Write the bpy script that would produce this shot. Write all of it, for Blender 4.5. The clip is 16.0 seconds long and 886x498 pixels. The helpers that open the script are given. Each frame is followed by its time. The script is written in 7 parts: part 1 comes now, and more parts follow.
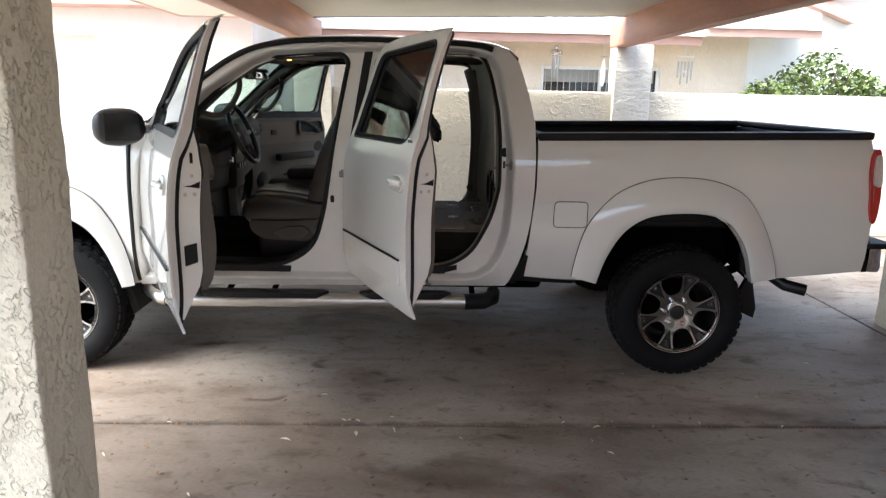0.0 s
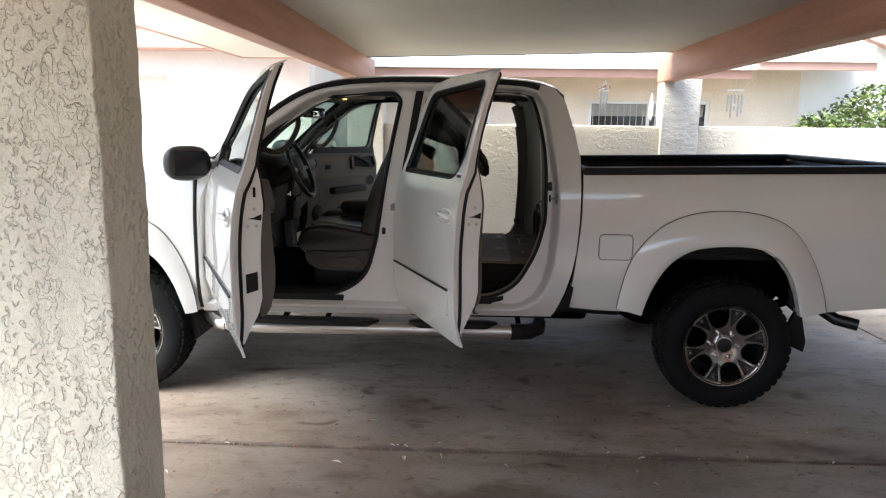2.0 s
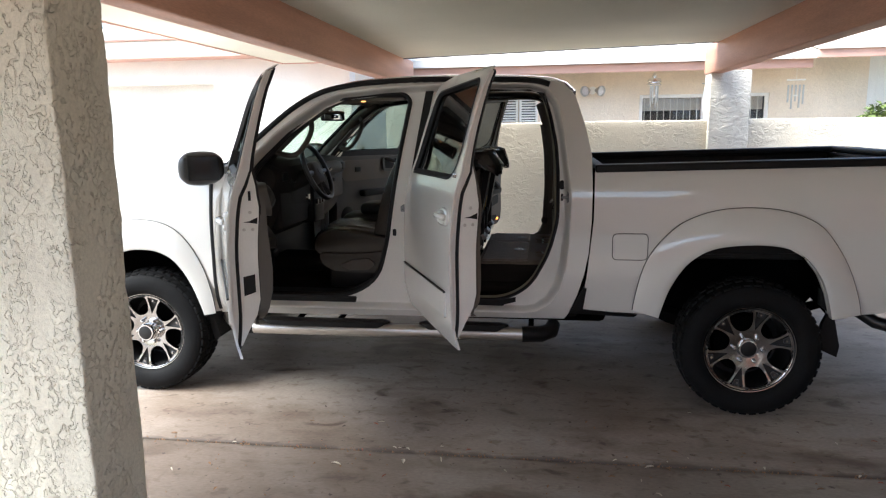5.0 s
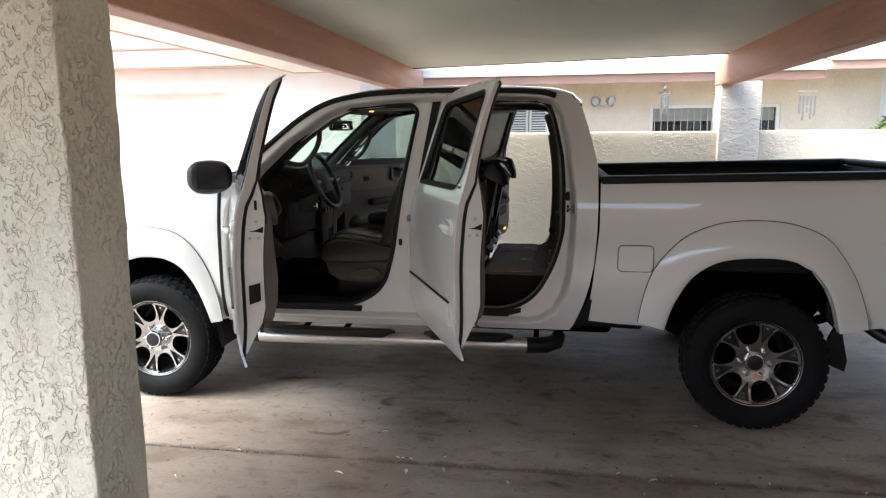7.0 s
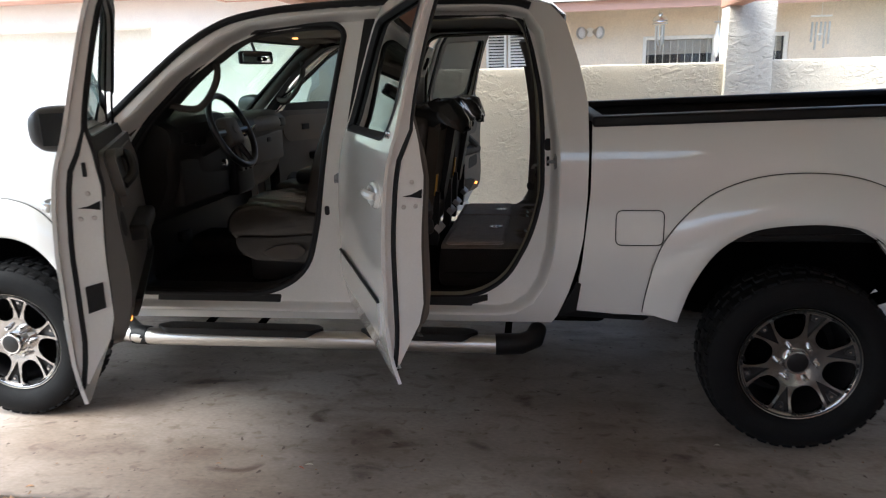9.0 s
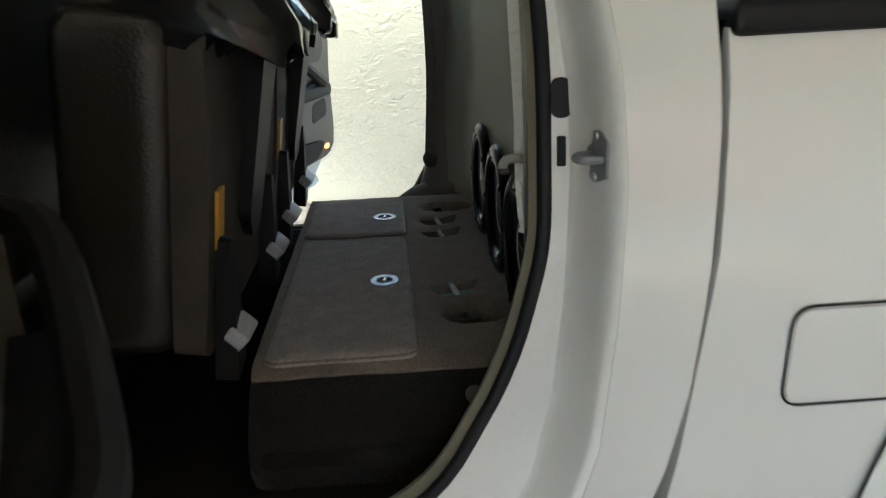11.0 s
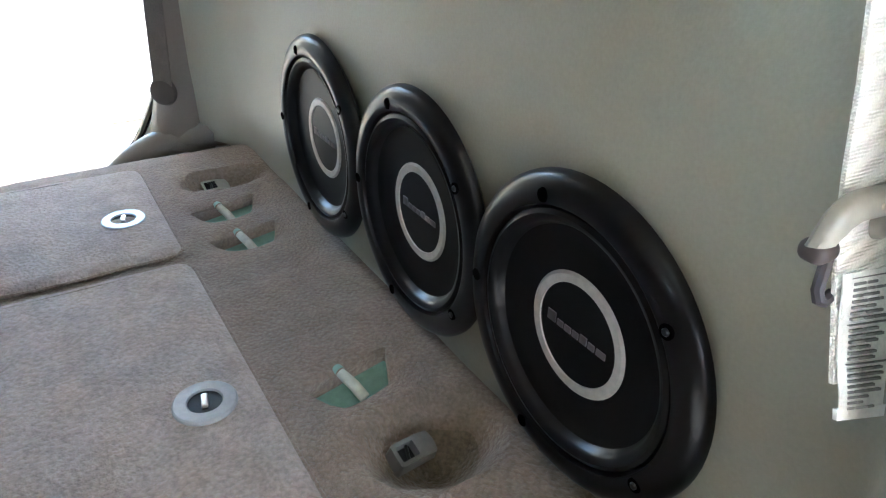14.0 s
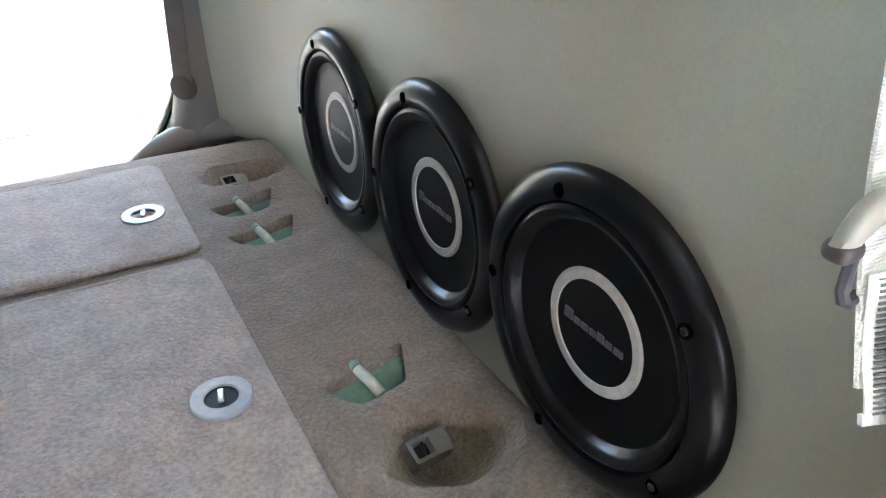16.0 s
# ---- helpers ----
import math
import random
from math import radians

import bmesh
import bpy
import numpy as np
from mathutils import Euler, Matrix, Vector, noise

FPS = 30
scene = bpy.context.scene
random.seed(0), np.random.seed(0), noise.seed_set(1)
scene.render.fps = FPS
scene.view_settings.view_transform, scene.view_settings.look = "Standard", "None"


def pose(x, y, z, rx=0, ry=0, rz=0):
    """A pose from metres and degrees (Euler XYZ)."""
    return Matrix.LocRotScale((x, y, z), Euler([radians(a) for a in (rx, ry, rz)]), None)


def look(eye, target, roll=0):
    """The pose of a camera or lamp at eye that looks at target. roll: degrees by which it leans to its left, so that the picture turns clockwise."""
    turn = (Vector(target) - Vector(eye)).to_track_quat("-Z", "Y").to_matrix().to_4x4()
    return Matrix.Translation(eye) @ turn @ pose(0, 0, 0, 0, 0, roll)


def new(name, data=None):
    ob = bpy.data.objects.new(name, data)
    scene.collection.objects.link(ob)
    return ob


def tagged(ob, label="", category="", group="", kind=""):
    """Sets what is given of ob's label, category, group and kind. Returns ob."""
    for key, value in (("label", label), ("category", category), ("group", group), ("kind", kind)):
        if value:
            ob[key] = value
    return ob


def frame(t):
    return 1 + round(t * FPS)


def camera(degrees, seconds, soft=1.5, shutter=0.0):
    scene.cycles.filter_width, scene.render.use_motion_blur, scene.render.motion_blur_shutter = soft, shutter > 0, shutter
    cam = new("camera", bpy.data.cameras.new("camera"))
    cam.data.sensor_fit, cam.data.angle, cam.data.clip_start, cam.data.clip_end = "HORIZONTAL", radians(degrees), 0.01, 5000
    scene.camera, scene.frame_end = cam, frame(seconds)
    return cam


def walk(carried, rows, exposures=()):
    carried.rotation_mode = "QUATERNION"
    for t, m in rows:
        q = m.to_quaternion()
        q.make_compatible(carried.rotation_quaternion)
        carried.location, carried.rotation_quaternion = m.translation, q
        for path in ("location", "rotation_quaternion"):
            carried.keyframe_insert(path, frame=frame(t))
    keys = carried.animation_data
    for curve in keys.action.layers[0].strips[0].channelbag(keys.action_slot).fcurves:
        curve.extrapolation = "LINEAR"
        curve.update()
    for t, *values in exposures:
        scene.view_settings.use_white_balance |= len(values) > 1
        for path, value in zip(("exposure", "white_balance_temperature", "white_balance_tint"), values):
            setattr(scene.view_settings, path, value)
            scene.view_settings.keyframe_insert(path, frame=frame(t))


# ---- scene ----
cam = camera(65.2, 16.0, soft=1.2, shutter=0.3)
PATH = [
    (0, (-1.484, -3.79, 1.604), (-1.43, -1.84, 1.164), 1.1),
    (0.5, (-1.598, -3.826, 1.61), (-1.513, -1.862, 1.244), -0.4),
    (1, (-1.597, -3.855, 1.608), (-1.523, -1.889, 1.248), 0.3),
    (1.5, (-1.517, -3.875, 1.626), (-1.562, -1.907, 1.271), 1.0),
    (2, (-1.481, -3.914, 1.621), (-1.567, -1.947, 1.271), 0.7),
    (2.5, (-1.446, -3.917, 1.618), (-1.566, -1.952, 1.266), 0.6),
    (3, (-1.443, -3.909, 1.61), (-1.518, -1.939, 1.277), -0.7),
    (3.5, (-1.343, -3.875, 1.611), (-1.508, -1.911, 1.272), -0.5),
    (4, (-1.125, -3.862, 1.616), (-1.422, -1.923, 1.229), 1.0),
    (4.5, (-1.111, -3.845, 1.621), (-1.43, -1.907, 1.245), -0.5),
    (5, (-1.131, -3.838, 1.618), (-1.419, -1.89, 1.269), -0.8),
    (7.3, (-1.096, -3.841, 1.631), (-1.423, -1.895, 1.306), -0.6),
    (7.5, (-1.109, -3.859, 1.623), (-1.446, -1.915, 1.295), -0.9),
    (8, (-1.061, -3.714, 1.599), (-1.453, -1.799, 1.173), -1.3),
    (8.5, (-1.07, -3.278, 1.583), (-1.282, -1.336, 1.155), -0.3),
    (9, (-1.055, -2.801, 1.558), (-1.337, -0.878, 1.082), -1.6),
    (9.5, (-1.053, -2.281, 1.559), (-1.327, -0.375, 1.017), 0.6),
    (9.7, (-1.087, -2.054, 1.539), (-1.294, -0.148, 0.97), -0.7),
    (11.8, (-1.293, -0.208, 1.374), (-0.953, 1.538, 0.459), 0.9),
    (12, (-1.3, -0.136, 1.365), (-0.883, 1.518, 0.321), 1.0),
    (12.2, (-1.295, -0.051, 1.337), (-0.788, 1.489, 0.166), -0.2),
    (12.5, (-1.318, 0.063, 1.322), (-0.597, 1.577, 0.233), 0.2),
    (12.8, (-1.345, 0.117, 1.307), (-0.419, 1.582, 0.308), 3.5),
    (13, (-1.351, 0.141, 1.292), (-0.401, 1.589, 0.291), 4.1),
    (13.5, (-1.367, 0.159, 1.298), (-0.428, 1.629, 0.319), 1.9),
    (14, (-1.374, 0.158, 1.305), (-0.459, 1.644, 0.328), 0.9),
    (14.5, (-1.369, 0.157, 1.304), (-0.483, 1.654, 0.319), 0.2),
    (15, (-1.369, 0.155, 1.303), (-0.498, 1.665, 0.323), 0.1),
    (15.5, (-1.367, 0.156, 1.301), (-0.501, 1.669, 0.32), 0.2),
    (16, (-1.365, 0.162, 1.304), (-0.508, 1.671, 0.308), -0.1),
]
EXPOSURES = [(0.0, 2.3, 5900, 4), (2.0, 2.15, 5900, 4), (5.0, 2.1, 5850, 4), (7.6, 2.1, 5850, 4), (8.6, 1.93, 5800, 4), (9.0, 1.98, 5800, 4), (9.7, 2.3, 5750, 3), (11.8, 4.0, 5450, -16), (12.4, 4.5, 5350, -12), (13.2, 5.62, 5350, -8), (14.3, 6.3, 5300, -3), (16.0, 6.45, 5300, -3)]
walk(cam, [(t, look(eye, aim, roll)) for t, eye, aim, roll in PATH], EXPOSURES)

# ---------------------------------------------------------------- world and light
world = bpy.data.worlds.new("sky")
scene.world = world
world.use_nodes = True
wn = world.node_tree.nodes
sky = wn.new("ShaderNodeTexSky")
sky.sky_type, sky.sun_disc = "NISHITA", False
SUN_ELEV, SUN_TURN = 55.0, 240.0
sky.sun_elevation, sky.sun_rotation = radians(SUN_ELEV), radians(SUN_TURN)
sky.air_density, sky.dust_density, sky.ozone_density = 1.0, 4.0, 0.6
world.node_tree.links.new(sky.outputs[0], wn["Background"].inputs[0])
wn["Background"].inputs[1].default_value = 0.135
sun = new("sun", bpy.data.lights.new("sun", "SUN"))
sun.data.energy, sun.data.angle, sun.data.color = 2.9, radians(45), (1.0, 0.95, 0.88)
sun_way = Vector((math.sin(radians(SUN_TURN)) * math.cos(radians(SUN_ELEV)), math.cos(radians(SUN_TURN)) * math.cos(radians(SUN_ELEV)), math.sin(radians(SUN_ELEV))))
sun.matrix_world = look(sun_way * 30, (0, 0, 0))


# ---------------------------------------------------------------- materials
def mat(name, col, rough=0.5, metal=0.0, var=0.1, scale=6.0, grain=0.05, gscale=120.0, bump=0.0, bscale=80.0, coat=0.0, col2=None, spec=0.5, rvar=0.0, stretch=(1, 1, 1)):
    """A surface with variation at two scales and fine relief."""
    m = bpy.data.materials.new(name)
    m.use_nodes = True
    n, l = m.node_tree.nodes, m.node_tree.links
    b = n["Principled BSDF"]
    tc = n.new("ShaderNodeTexCoord")
    mp = n.new("ShaderNodeMapping")
    mp.inputs["Scale"].default_value = stretch
    l.new(tc.outputs["Object"], mp.inputs[0])

    def tex(sc, detail):
        t = n.new("ShaderNodeTexNoise")
        t.inputs["Scale"].default_value, t.inputs["Detail"].default_value = sc, detail
        l.new(mp.outputs[0], t.inputs["Vector"])
        return t
    a, g = tex(scale, 5), tex(gscale, 3)
    ramp = n.new("ShaderNodeValToRGB")
    lo = [max(0, c * (1 - var)) for c in col]
    hi = list(col2) if col2 else [min(1, c * (1 + var)) for c in col]
    ramp.color_ramp.elements[0].position, ramp.color_ramp.elements[1].position = 0.3, 0.7
    ramp.color_ramp.elements[0].color, ramp.color_ramp.elements[1].color = (*lo, 1), (*hi, 1)
    l.new(a.outputs["Fac"], ramp.inputs[0])
    mix = n.new("ShaderNodeMix")
    mix.data_type, mix.blend_type = "RGBA", "MULTIPLY"
    mix.inputs["Factor"].default_value = 1.0
    gr = n.new("ShaderNodeMapRange")
    gr.inputs["From Min"].default_value, gr.inputs["From Max"].default_value = 0.3, 0.7
    gr.inputs["To Min"].default_value, gr.inputs["To Max"].default_value = 1 - grain * 2, 1 + grain * 2
    l.new(g.outputs["Fac"], gr.inputs["Value"])
    l.new(ramp.outputs[0], mix.inputs["A"])
    l.new(gr.outputs[0], mix.inputs["B"])
    l.new(mix.outputs["Result"], b.inputs["Base Color"])
    b.inputs["Roughness"].default_value, b.inputs["Metallic"].default_value = rough, metal
    b.inputs["Specular IOR Level"].default_value = spec
    if rvar:
        rr = n.new("ShaderNodeMapRange")
        rr.inputs["To Min"].default_value, rr.inputs["To Max"].default_value = max(0.02, rough - rvar), min(1, rough + rvar)
        l.new(a.outputs["Fac"], rr.inputs["Value"])
        l.new(rr.outputs[0], b.inputs["Roughness"])
    if coat:
        b.inputs["Coat Weight"].default_value, b.inputs["Coat Roughness"].default_value = coat, 0.04
    if bump:
        t = tex(bscale, 6)
        bp = n.new("ShaderNodeBump")
        bp.inputs["Strength"].default_value, bp.inputs["Distance"].default_value = 1.0, bump
        l.new(t.outputs["Fac"], bp.inputs["Height"])
        l.new(bp.outputs[0], b.inputs["Normal"])
    return m


def stucco_mat(name, col, relief, size, lo=0.44, hi=0.56, wob=0.7, stroke=(1, 1, 0.8), sand=0.25, detail=9.0):
    """Trowelled stucco: flattened plateaus with ragged edges, over a sandy grain."""
    m = mat(name, col, 0.9, var=0.07, scale=1.6, grain=0.04, gscale=90)
    n, l = m.node_tree.nodes, m.node_tree.links
    b = n["Principled BSDF"]
    tc = n.new("ShaderNodeTexCoord")
    mp = n.new("ShaderNodeMapping")
    mp.inputs["Scale"].default_value = stroke
    l.new(tc.outputs["Object"], mp.inputs[0])
    big = n.new("ShaderNodeTexNoise")
    big.inputs["Scale"].default_value, big.inputs["Detail"].default_value, big.inputs["Distortion"].default_value = size, detail, wob
    fine = n.new("ShaderNodeTexNoise")
    fine.inputs["Scale"].default_value, fine.inputs["Detail"].default_value = size * 5, 7
    patch = n.new("ShaderNodeTexNoise")
    patch.inputs["Scale"].default_value, patch.inputs["Detail"].default_value = size * 0.14, 3
    for t in (big, fine, patch):
        l.new(mp.outputs[0], t.inputs["Vector"])
    edge = n.new("ShaderNodeMapRange")
    edge.interpolation_type = "SMOOTHSTEP"
    edge.inputs["From Min"].default_value, edge.inputs["From Max"].default_value = lo, hi
    lift = n.new("ShaderNodeMath")
    lift.operation = "MULTIPLY_ADD"
    lift.inputs[1].default_value = 0.45
    sub = n.new("ShaderNodeMath")
    sub.operation = "SUBTRACT"
    sub.inputs[1].default_value = 0.45
    l.new(patch.outputs["Fac"], sub.inputs[0])
    l.new(sub.outputs[0], lift.inputs[0])
    l.new(big.outputs["Fac"], lift.inputs[2])
    l.new(lift.outputs[0], edge.inputs["Value"])
    pw = n.new("ShaderNodeMapRange")
    pw.inputs["From Min"].default_value, pw.inputs["From Max"].default_value = 0.38, 0.54
    pw.inputs["To Min"].default_value, pw.inputs["To Max"].default_value = 0.08, 1.0
    l.new(patch.outputs["Fac"], pw.inputs["Value"])
    mul = n.new("ShaderNodeMath")
    mul.operation = "MULTIPLY"
    l.new(edge.outputs[0], mul.inputs[0])
    l.new(pw.outputs[0], mul.inputs[1])
    add = n.new("ShaderNodeMath")
    add.operation = "MULTIPLY_ADD"
    add.inputs[1].default_value = sand
    l.new(fine.outputs["Fac"], add.inputs[0])
    l.new(mul.outputs[0], add.inputs[2])
    bp = n.new("ShaderNodeBump")
    bp.inputs["Strength"].default_value, bp.inputs["Distance"].default_value = 1.0, relief
    l.new(add.outputs[0], bp.inputs["Height"])
    l.new(bp.outputs[0], b.inputs["Normal"])
    return m


def concrete_mat():
    """Worn carport slab: cloudy grey, brownish stains, dark oil marks and pitting."""
    m = mat("concrete", (0.258, 0.222, 0.191), 0.66, var=0.16, scale=1.3, grain=0.06, gscale=70, bump=0.0014, bscale=45, rvar=0.18, stretch=(0.55, 1.2, 1))
    n, l = m.node_tree.nodes, m.node_tree.links
    b = n["Principled BSDF"]
    src = b.inputs["Base Color"].links[0].from_socket
    tc = n.new("ShaderNodeTexCoord")
    cur = src
    for sc, lo, hi, colr, st, dist in ((2.2, 0.47, 0.70, (0.80, 0.755, 0.715), (0.45, 1.4, 1), 0.25), (6.0, 0.52, 0.68, (0.78, 0.73, 0.69), (0.5, 1.2, 1), 0.4), (0.8, 0.42, 0.60, (0.66, 0.60, 0.55), (1, 1, 1), 0.5), (15.0, 0.58, 0.70, (0.70, 0.64, 0.59), (0.9, 1.1, 1), 0.5), (21.0, 0.66, 0.71, (0.32, 0.26, 0.23), (1, 1, 1), 0.2), (4.3, 0.62, 0.72, (0.42, 0.35, 0.30), (0.8, 1.3, 1), 0.5), (1.7, 0.56, 0.68, (0.55, 0.48, 0.43), (0.7, 1.4, 1), 0.8)):
        mp = n.new("ShaderNodeMapping")
        mp.inputs["Scale"].default_value, mp.inputs["Location"].default_value = st, (sc, 2 * sc, 0)
        l.new(tc.outputs["Object"], mp.inputs[0])
        t = n.new("ShaderNodeTexNoise")
        t.inputs["Scale"].default_value, t.inputs["Detail"].default_value, t.inputs["Distortion"].default_value = sc, 6, dist
        l.new(mp.outputs[0], t.inputs["Vector"])
        r = n.new("ShaderNodeMapRange")
        r.inputs["From Min"].default_value, r.inputs["From Max"].default_value = lo, hi
        l.new(t.outputs["Fac"], r.inputs["Value"])
        mx = n.new("ShaderNodeMix")
        mx.data_type, mx.blend_type = "RGBA", "MULTIPLY"
        mx.inputs["B"].default_value = (*colr, 1)
        l.new(r.outputs[0], mx.inputs["Factor"])
        l.new(cur, mx.inputs["A"])
        cur = mx.outputs["Result"]
    # dirt swept along the joint
    sep = n.new("ShaderNodeSeparateXYZ")
    l.new(tc.outputs["Object"], sep.inputs[0])
    t = n.new("ShaderNodeTexNoise")
    t.inputs["Scale"].default_value, t.inputs["Detail"].default_value = 5.0, 6
    l.new(tc.outputs["Object"], t.inputs["Vector"])
    off = n.new("ShaderNodeMath")
    off.operation = "ADD"
    off.inputs[1].default_value = 0.635
    l.new(sep.outputs["Y"], off.inputs[0])
    ab = n.new("ShaderNodeMath")
    ab.operation = "ABSOLUTE"
    l.new(off.outputs[0], ab.inputs[0])
    wide = n.new("ShaderNodeMapRange")
    wide.inputs["From Min"].default_value, wide.inputs["From Max"].default_value = 0.35, 0.70
    wide.inputs["To Min"].default_value, wide.inputs["To Max"].default_value = 0.008, 0.075
    l.new(t.outputs["Fac"], wide.inputs["Value"])
    rel = n.new("ShaderNodeMath")
    rel.operation = "DIVIDE"
    l.new(ab.outputs[0], rel.inputs[0])
    l.new(wide.outputs[0], rel.inputs[1])
    fall = n.new("ShaderNodeMapRange")
    fall.inputs["From Min"].default_value, fall.inputs["From Max"].default_value = 0.2, 1.0
    fall.inputs["To Min"].default_value, fall.inputs["To Max"].default_value = 0.85, 0.0
    l.new(rel.outputs[0], fall.inputs["Value"])
    mx = n.new("ShaderNodeMix")
    mx.data_type = "RGBA"
    mx.inputs["B"].default_value = (0.075, 0.056, 0.042, 1)
    l.new(fall.outputs[0], mx.inputs["Factor"])
    l.new(cur, mx.inputs["A"])
    l.new(mx.outputs["Result"], b.inputs["Base Color"])
    return m


def carpet_mat(name, col):
    m = mat(name, col, 1.0, var=0.13, scale=24, grain=0.10, gscale=210, bump=0.0050, bscale=210, spec=0.1, stretch=(1.0, 0.9, 1.0))
    m.node_tree.nodes["Principled BSDF"].inputs["Sheen Weight"].default_value = 0.25
    return m


def glass_mat(name, col, rough=0.0):
    m = bpy.data.materials.new(name)
    m.use_nodes = True
    b = m.node_tree.nodes["Principled BSDF"]
    b.inputs["Base Color"].default_value = (*col, 1)
    b.inputs["Transmission Weight"].default_value, b.inputs["Roughness"].default_value, b.inputs["IOR"].default_value = 1.0, rough, 1.45
    return m


def webbing_mat():
    """Woven belt: fine crossing ribs."""
    m = mat("woven_belt_webbing", (0.86, 0.86, 0.81), 0.85, var=0.05, scale=30, grain=0.05, gscale=900)
    n, l = m.node_tree.nodes, m.node_tree.links
    tc = n.new("ShaderNodeTexCoord")
    waves = []
    for axis in ("Y", "Z"):
        t = n.new("ShaderNodeTexWave")
        t.bands_direction = axis
        t.inputs["Scale"].default_value, t.inputs["Distortion"].default_value = (150.0 if axis == "Y" else 190.0), 0.6
        l.new(tc.outputs["Object"], t.inputs["Vector"])
        waves.append(t)
    mu = n.new("ShaderNodeMath")
    mu.operation = "MULTIPLY"
    l.new(waves[0].outputs["Fac"], mu.inputs[0])
    l.new(waves[1].outputs["Fac"], mu.inputs[1])
    bp = n.new("ShaderNodeBump")
    bp.inputs["Strength"].default_value, bp.inputs["Distance"].default_value = 0.8, 0.0012
    l.new(mu.outputs[0], bp.inputs["Height"])
    l.new(bp.outputs[0], n["Principled BSDF"].inputs["Normal"])
    return m


def lamp_mat(name, col, power):
    m = mat(name, col, 0.3)
    b = m.node_tree.nodes["Principled BSDF"]
    b.inputs["Emission Color"].default_value, b.inputs["Emission Strength"].default_value = (*col, 1), power
    return m


GREYLEATHER = mat("grey_leather", (0.060, 0.056, 0.051), 0.24, var=0.1, scale=7, grain=0.05, gscale=250, bump=0.0012, bscale=170)
PAINT = mat("white_paint", (0.675, 0.67, 0.65), 0.25, var=0.012, scale=2, grain=0.006, gscale=300, coat=0.9)
PAINT.node_tree.nodes["Principled BSDF"].inputs["Coat IOR"].default_value = 1.7
JAMB = mat("white_jamb_paint", (0.74, 0.73, 0.70), 0.38, var=0.04, scale=5, grain=0.01, coat=0.5)
STUCCO_NEAR = stucco_mat("stucco_column", (0.69, 0.65, 0.535), 0.0085, 44, 0.44, 0.525, 0.4, (1, 1, 0.75), 0.35, 6.0)
STUCCO = stucco_mat("stucco_wall", (0.62, 0.56, 0.455), 0.0042, 19, 0.47, 0.60, 0.6, (0.75, 0.8, 1.2), 0.6)
STUCCO_FAR = stucco_mat("stucco_far_column", (0.74, 0.685, 0.585), 0.0065, 17, 0.46, 0.58, 0.8, (0.7, 0.7, 1.5), 0.5)
HOUSE = stucco_mat("stucco_house", (0.83, 0.715, 0.565), 0.003, 14)
CREAMWALL = stucco_mat("stucco_cream", (0.70, 0.645, 0.54), 0.004, 14)
WHITEWALL = stucco_mat("stucco_white", (0.88, 0.85, 0.79), 0.0015, 14)
BEAM = mat("salmon_beam_paint", (0.52, 0.265, 0.17), 0.6, var=0.12, scale=3, grain=0.05, gscale=50, bump=0.002, bscale=30, stretch=(4, 0.4, 4))
FASCIA = mat("pink_fascia_paint", (0.66, 0.40, 0.32), 0.6, var=0.08, scale=3)
CEIL = mat("carport_ceiling_paint", (0.73, 0.695, 0.59), 0.8, var=0.06, scale=0.9, grain=0.03, bump=0.001, bscale=20)
ROOFTILE = mat("pale_roof_coating", (0.74, 0.70, 0.66), 0.8, var=0.1, scale=2)
CONCRETE = concrete_mat()
EARTH = mat("driveway_concrete", (0.24, 0.222, 0.205), 0.85, var=0.15, scale=0.8, grain=0.06, bump=0.002)
ASPHALT = mat("asphalt", (0.055, 0.054, 0.052), 0.9, var=0.2, scale=2, grain=0.15, gscale=80, bump=0.004, bscale=60)
BLACK = mat("black_plastic", (0.007, 0.007, 0.0075), 0.5, spec=0.25, var=0.2, scale=10, grain=0.1, bump=0.0006, bscale=400)
SATIN = mat("satin_black_plastic", (0.013, 0.013, 0.014), 0.34, var=0.15, scale=10, grain=0.05, bump=0.0003, bscale=500)
SEAL = mat("black_rubber_seal", (0.008, 0.0085, 0.010), 0.6, spec=0.35, var=0.2, scale=20)
TYRE = mat("tyre_rubber", (0.0060, 0.0061, 0.0068), 0.78, spec=0.17, var=0.25, scale=9, grain=0.1, bump=0.0008, bscale=150)
MACHINED = mat("machined_aluminium", (0.46, 0.45, 0.44), 0.13, metal=1.0, var=0.08, scale=20, grain=0.04, gscale=200, rvar=0.06)
CHROME = mat("chrome", (0.75, 0.75, 0.76), 0.08, metal=1.0, var=0.03, scale=12)
ZINC = mat("zinc_plate", (0.24, 0.25, 0.26), 0.42, metal=0.35, var=0.12, scale=40)
STEEL = mat("brushed_steel", (0.55, 0.53, 0.50), 0.32, metal=1.0, var=0.08, scale=6, grain=0.05, gscale=90, rvar=0.08, stretch=(0.2, 3, 3))
GUNMETAL = mat("dark_painted_metal", (0.010, 0.010, 0.011), 0.42, metal=0.2, var=0.2, scale=15)
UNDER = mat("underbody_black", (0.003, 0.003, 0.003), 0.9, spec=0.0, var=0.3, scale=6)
TAUPE = mat("taupe_trim_plastic", (0.066, 0.056, 0.046), 0.6, var=0.06, scale=5, grain=0.04, gscale=500, bump=0.0005, bscale=450)
BEIGE = mat("beige_trim_plastic", (0.40, 0.36, 0.285), 0.55, var=0.05, scale=4, grain=0.02, bump=0.0003, bscale=500)
INSERT = mat("door_insert_vinyl", (0.120, 0.100, 0.081), 0.55, var=0.06, scale=6, grain=0.04, gscale=400, bump=0.0005, bscale=400)
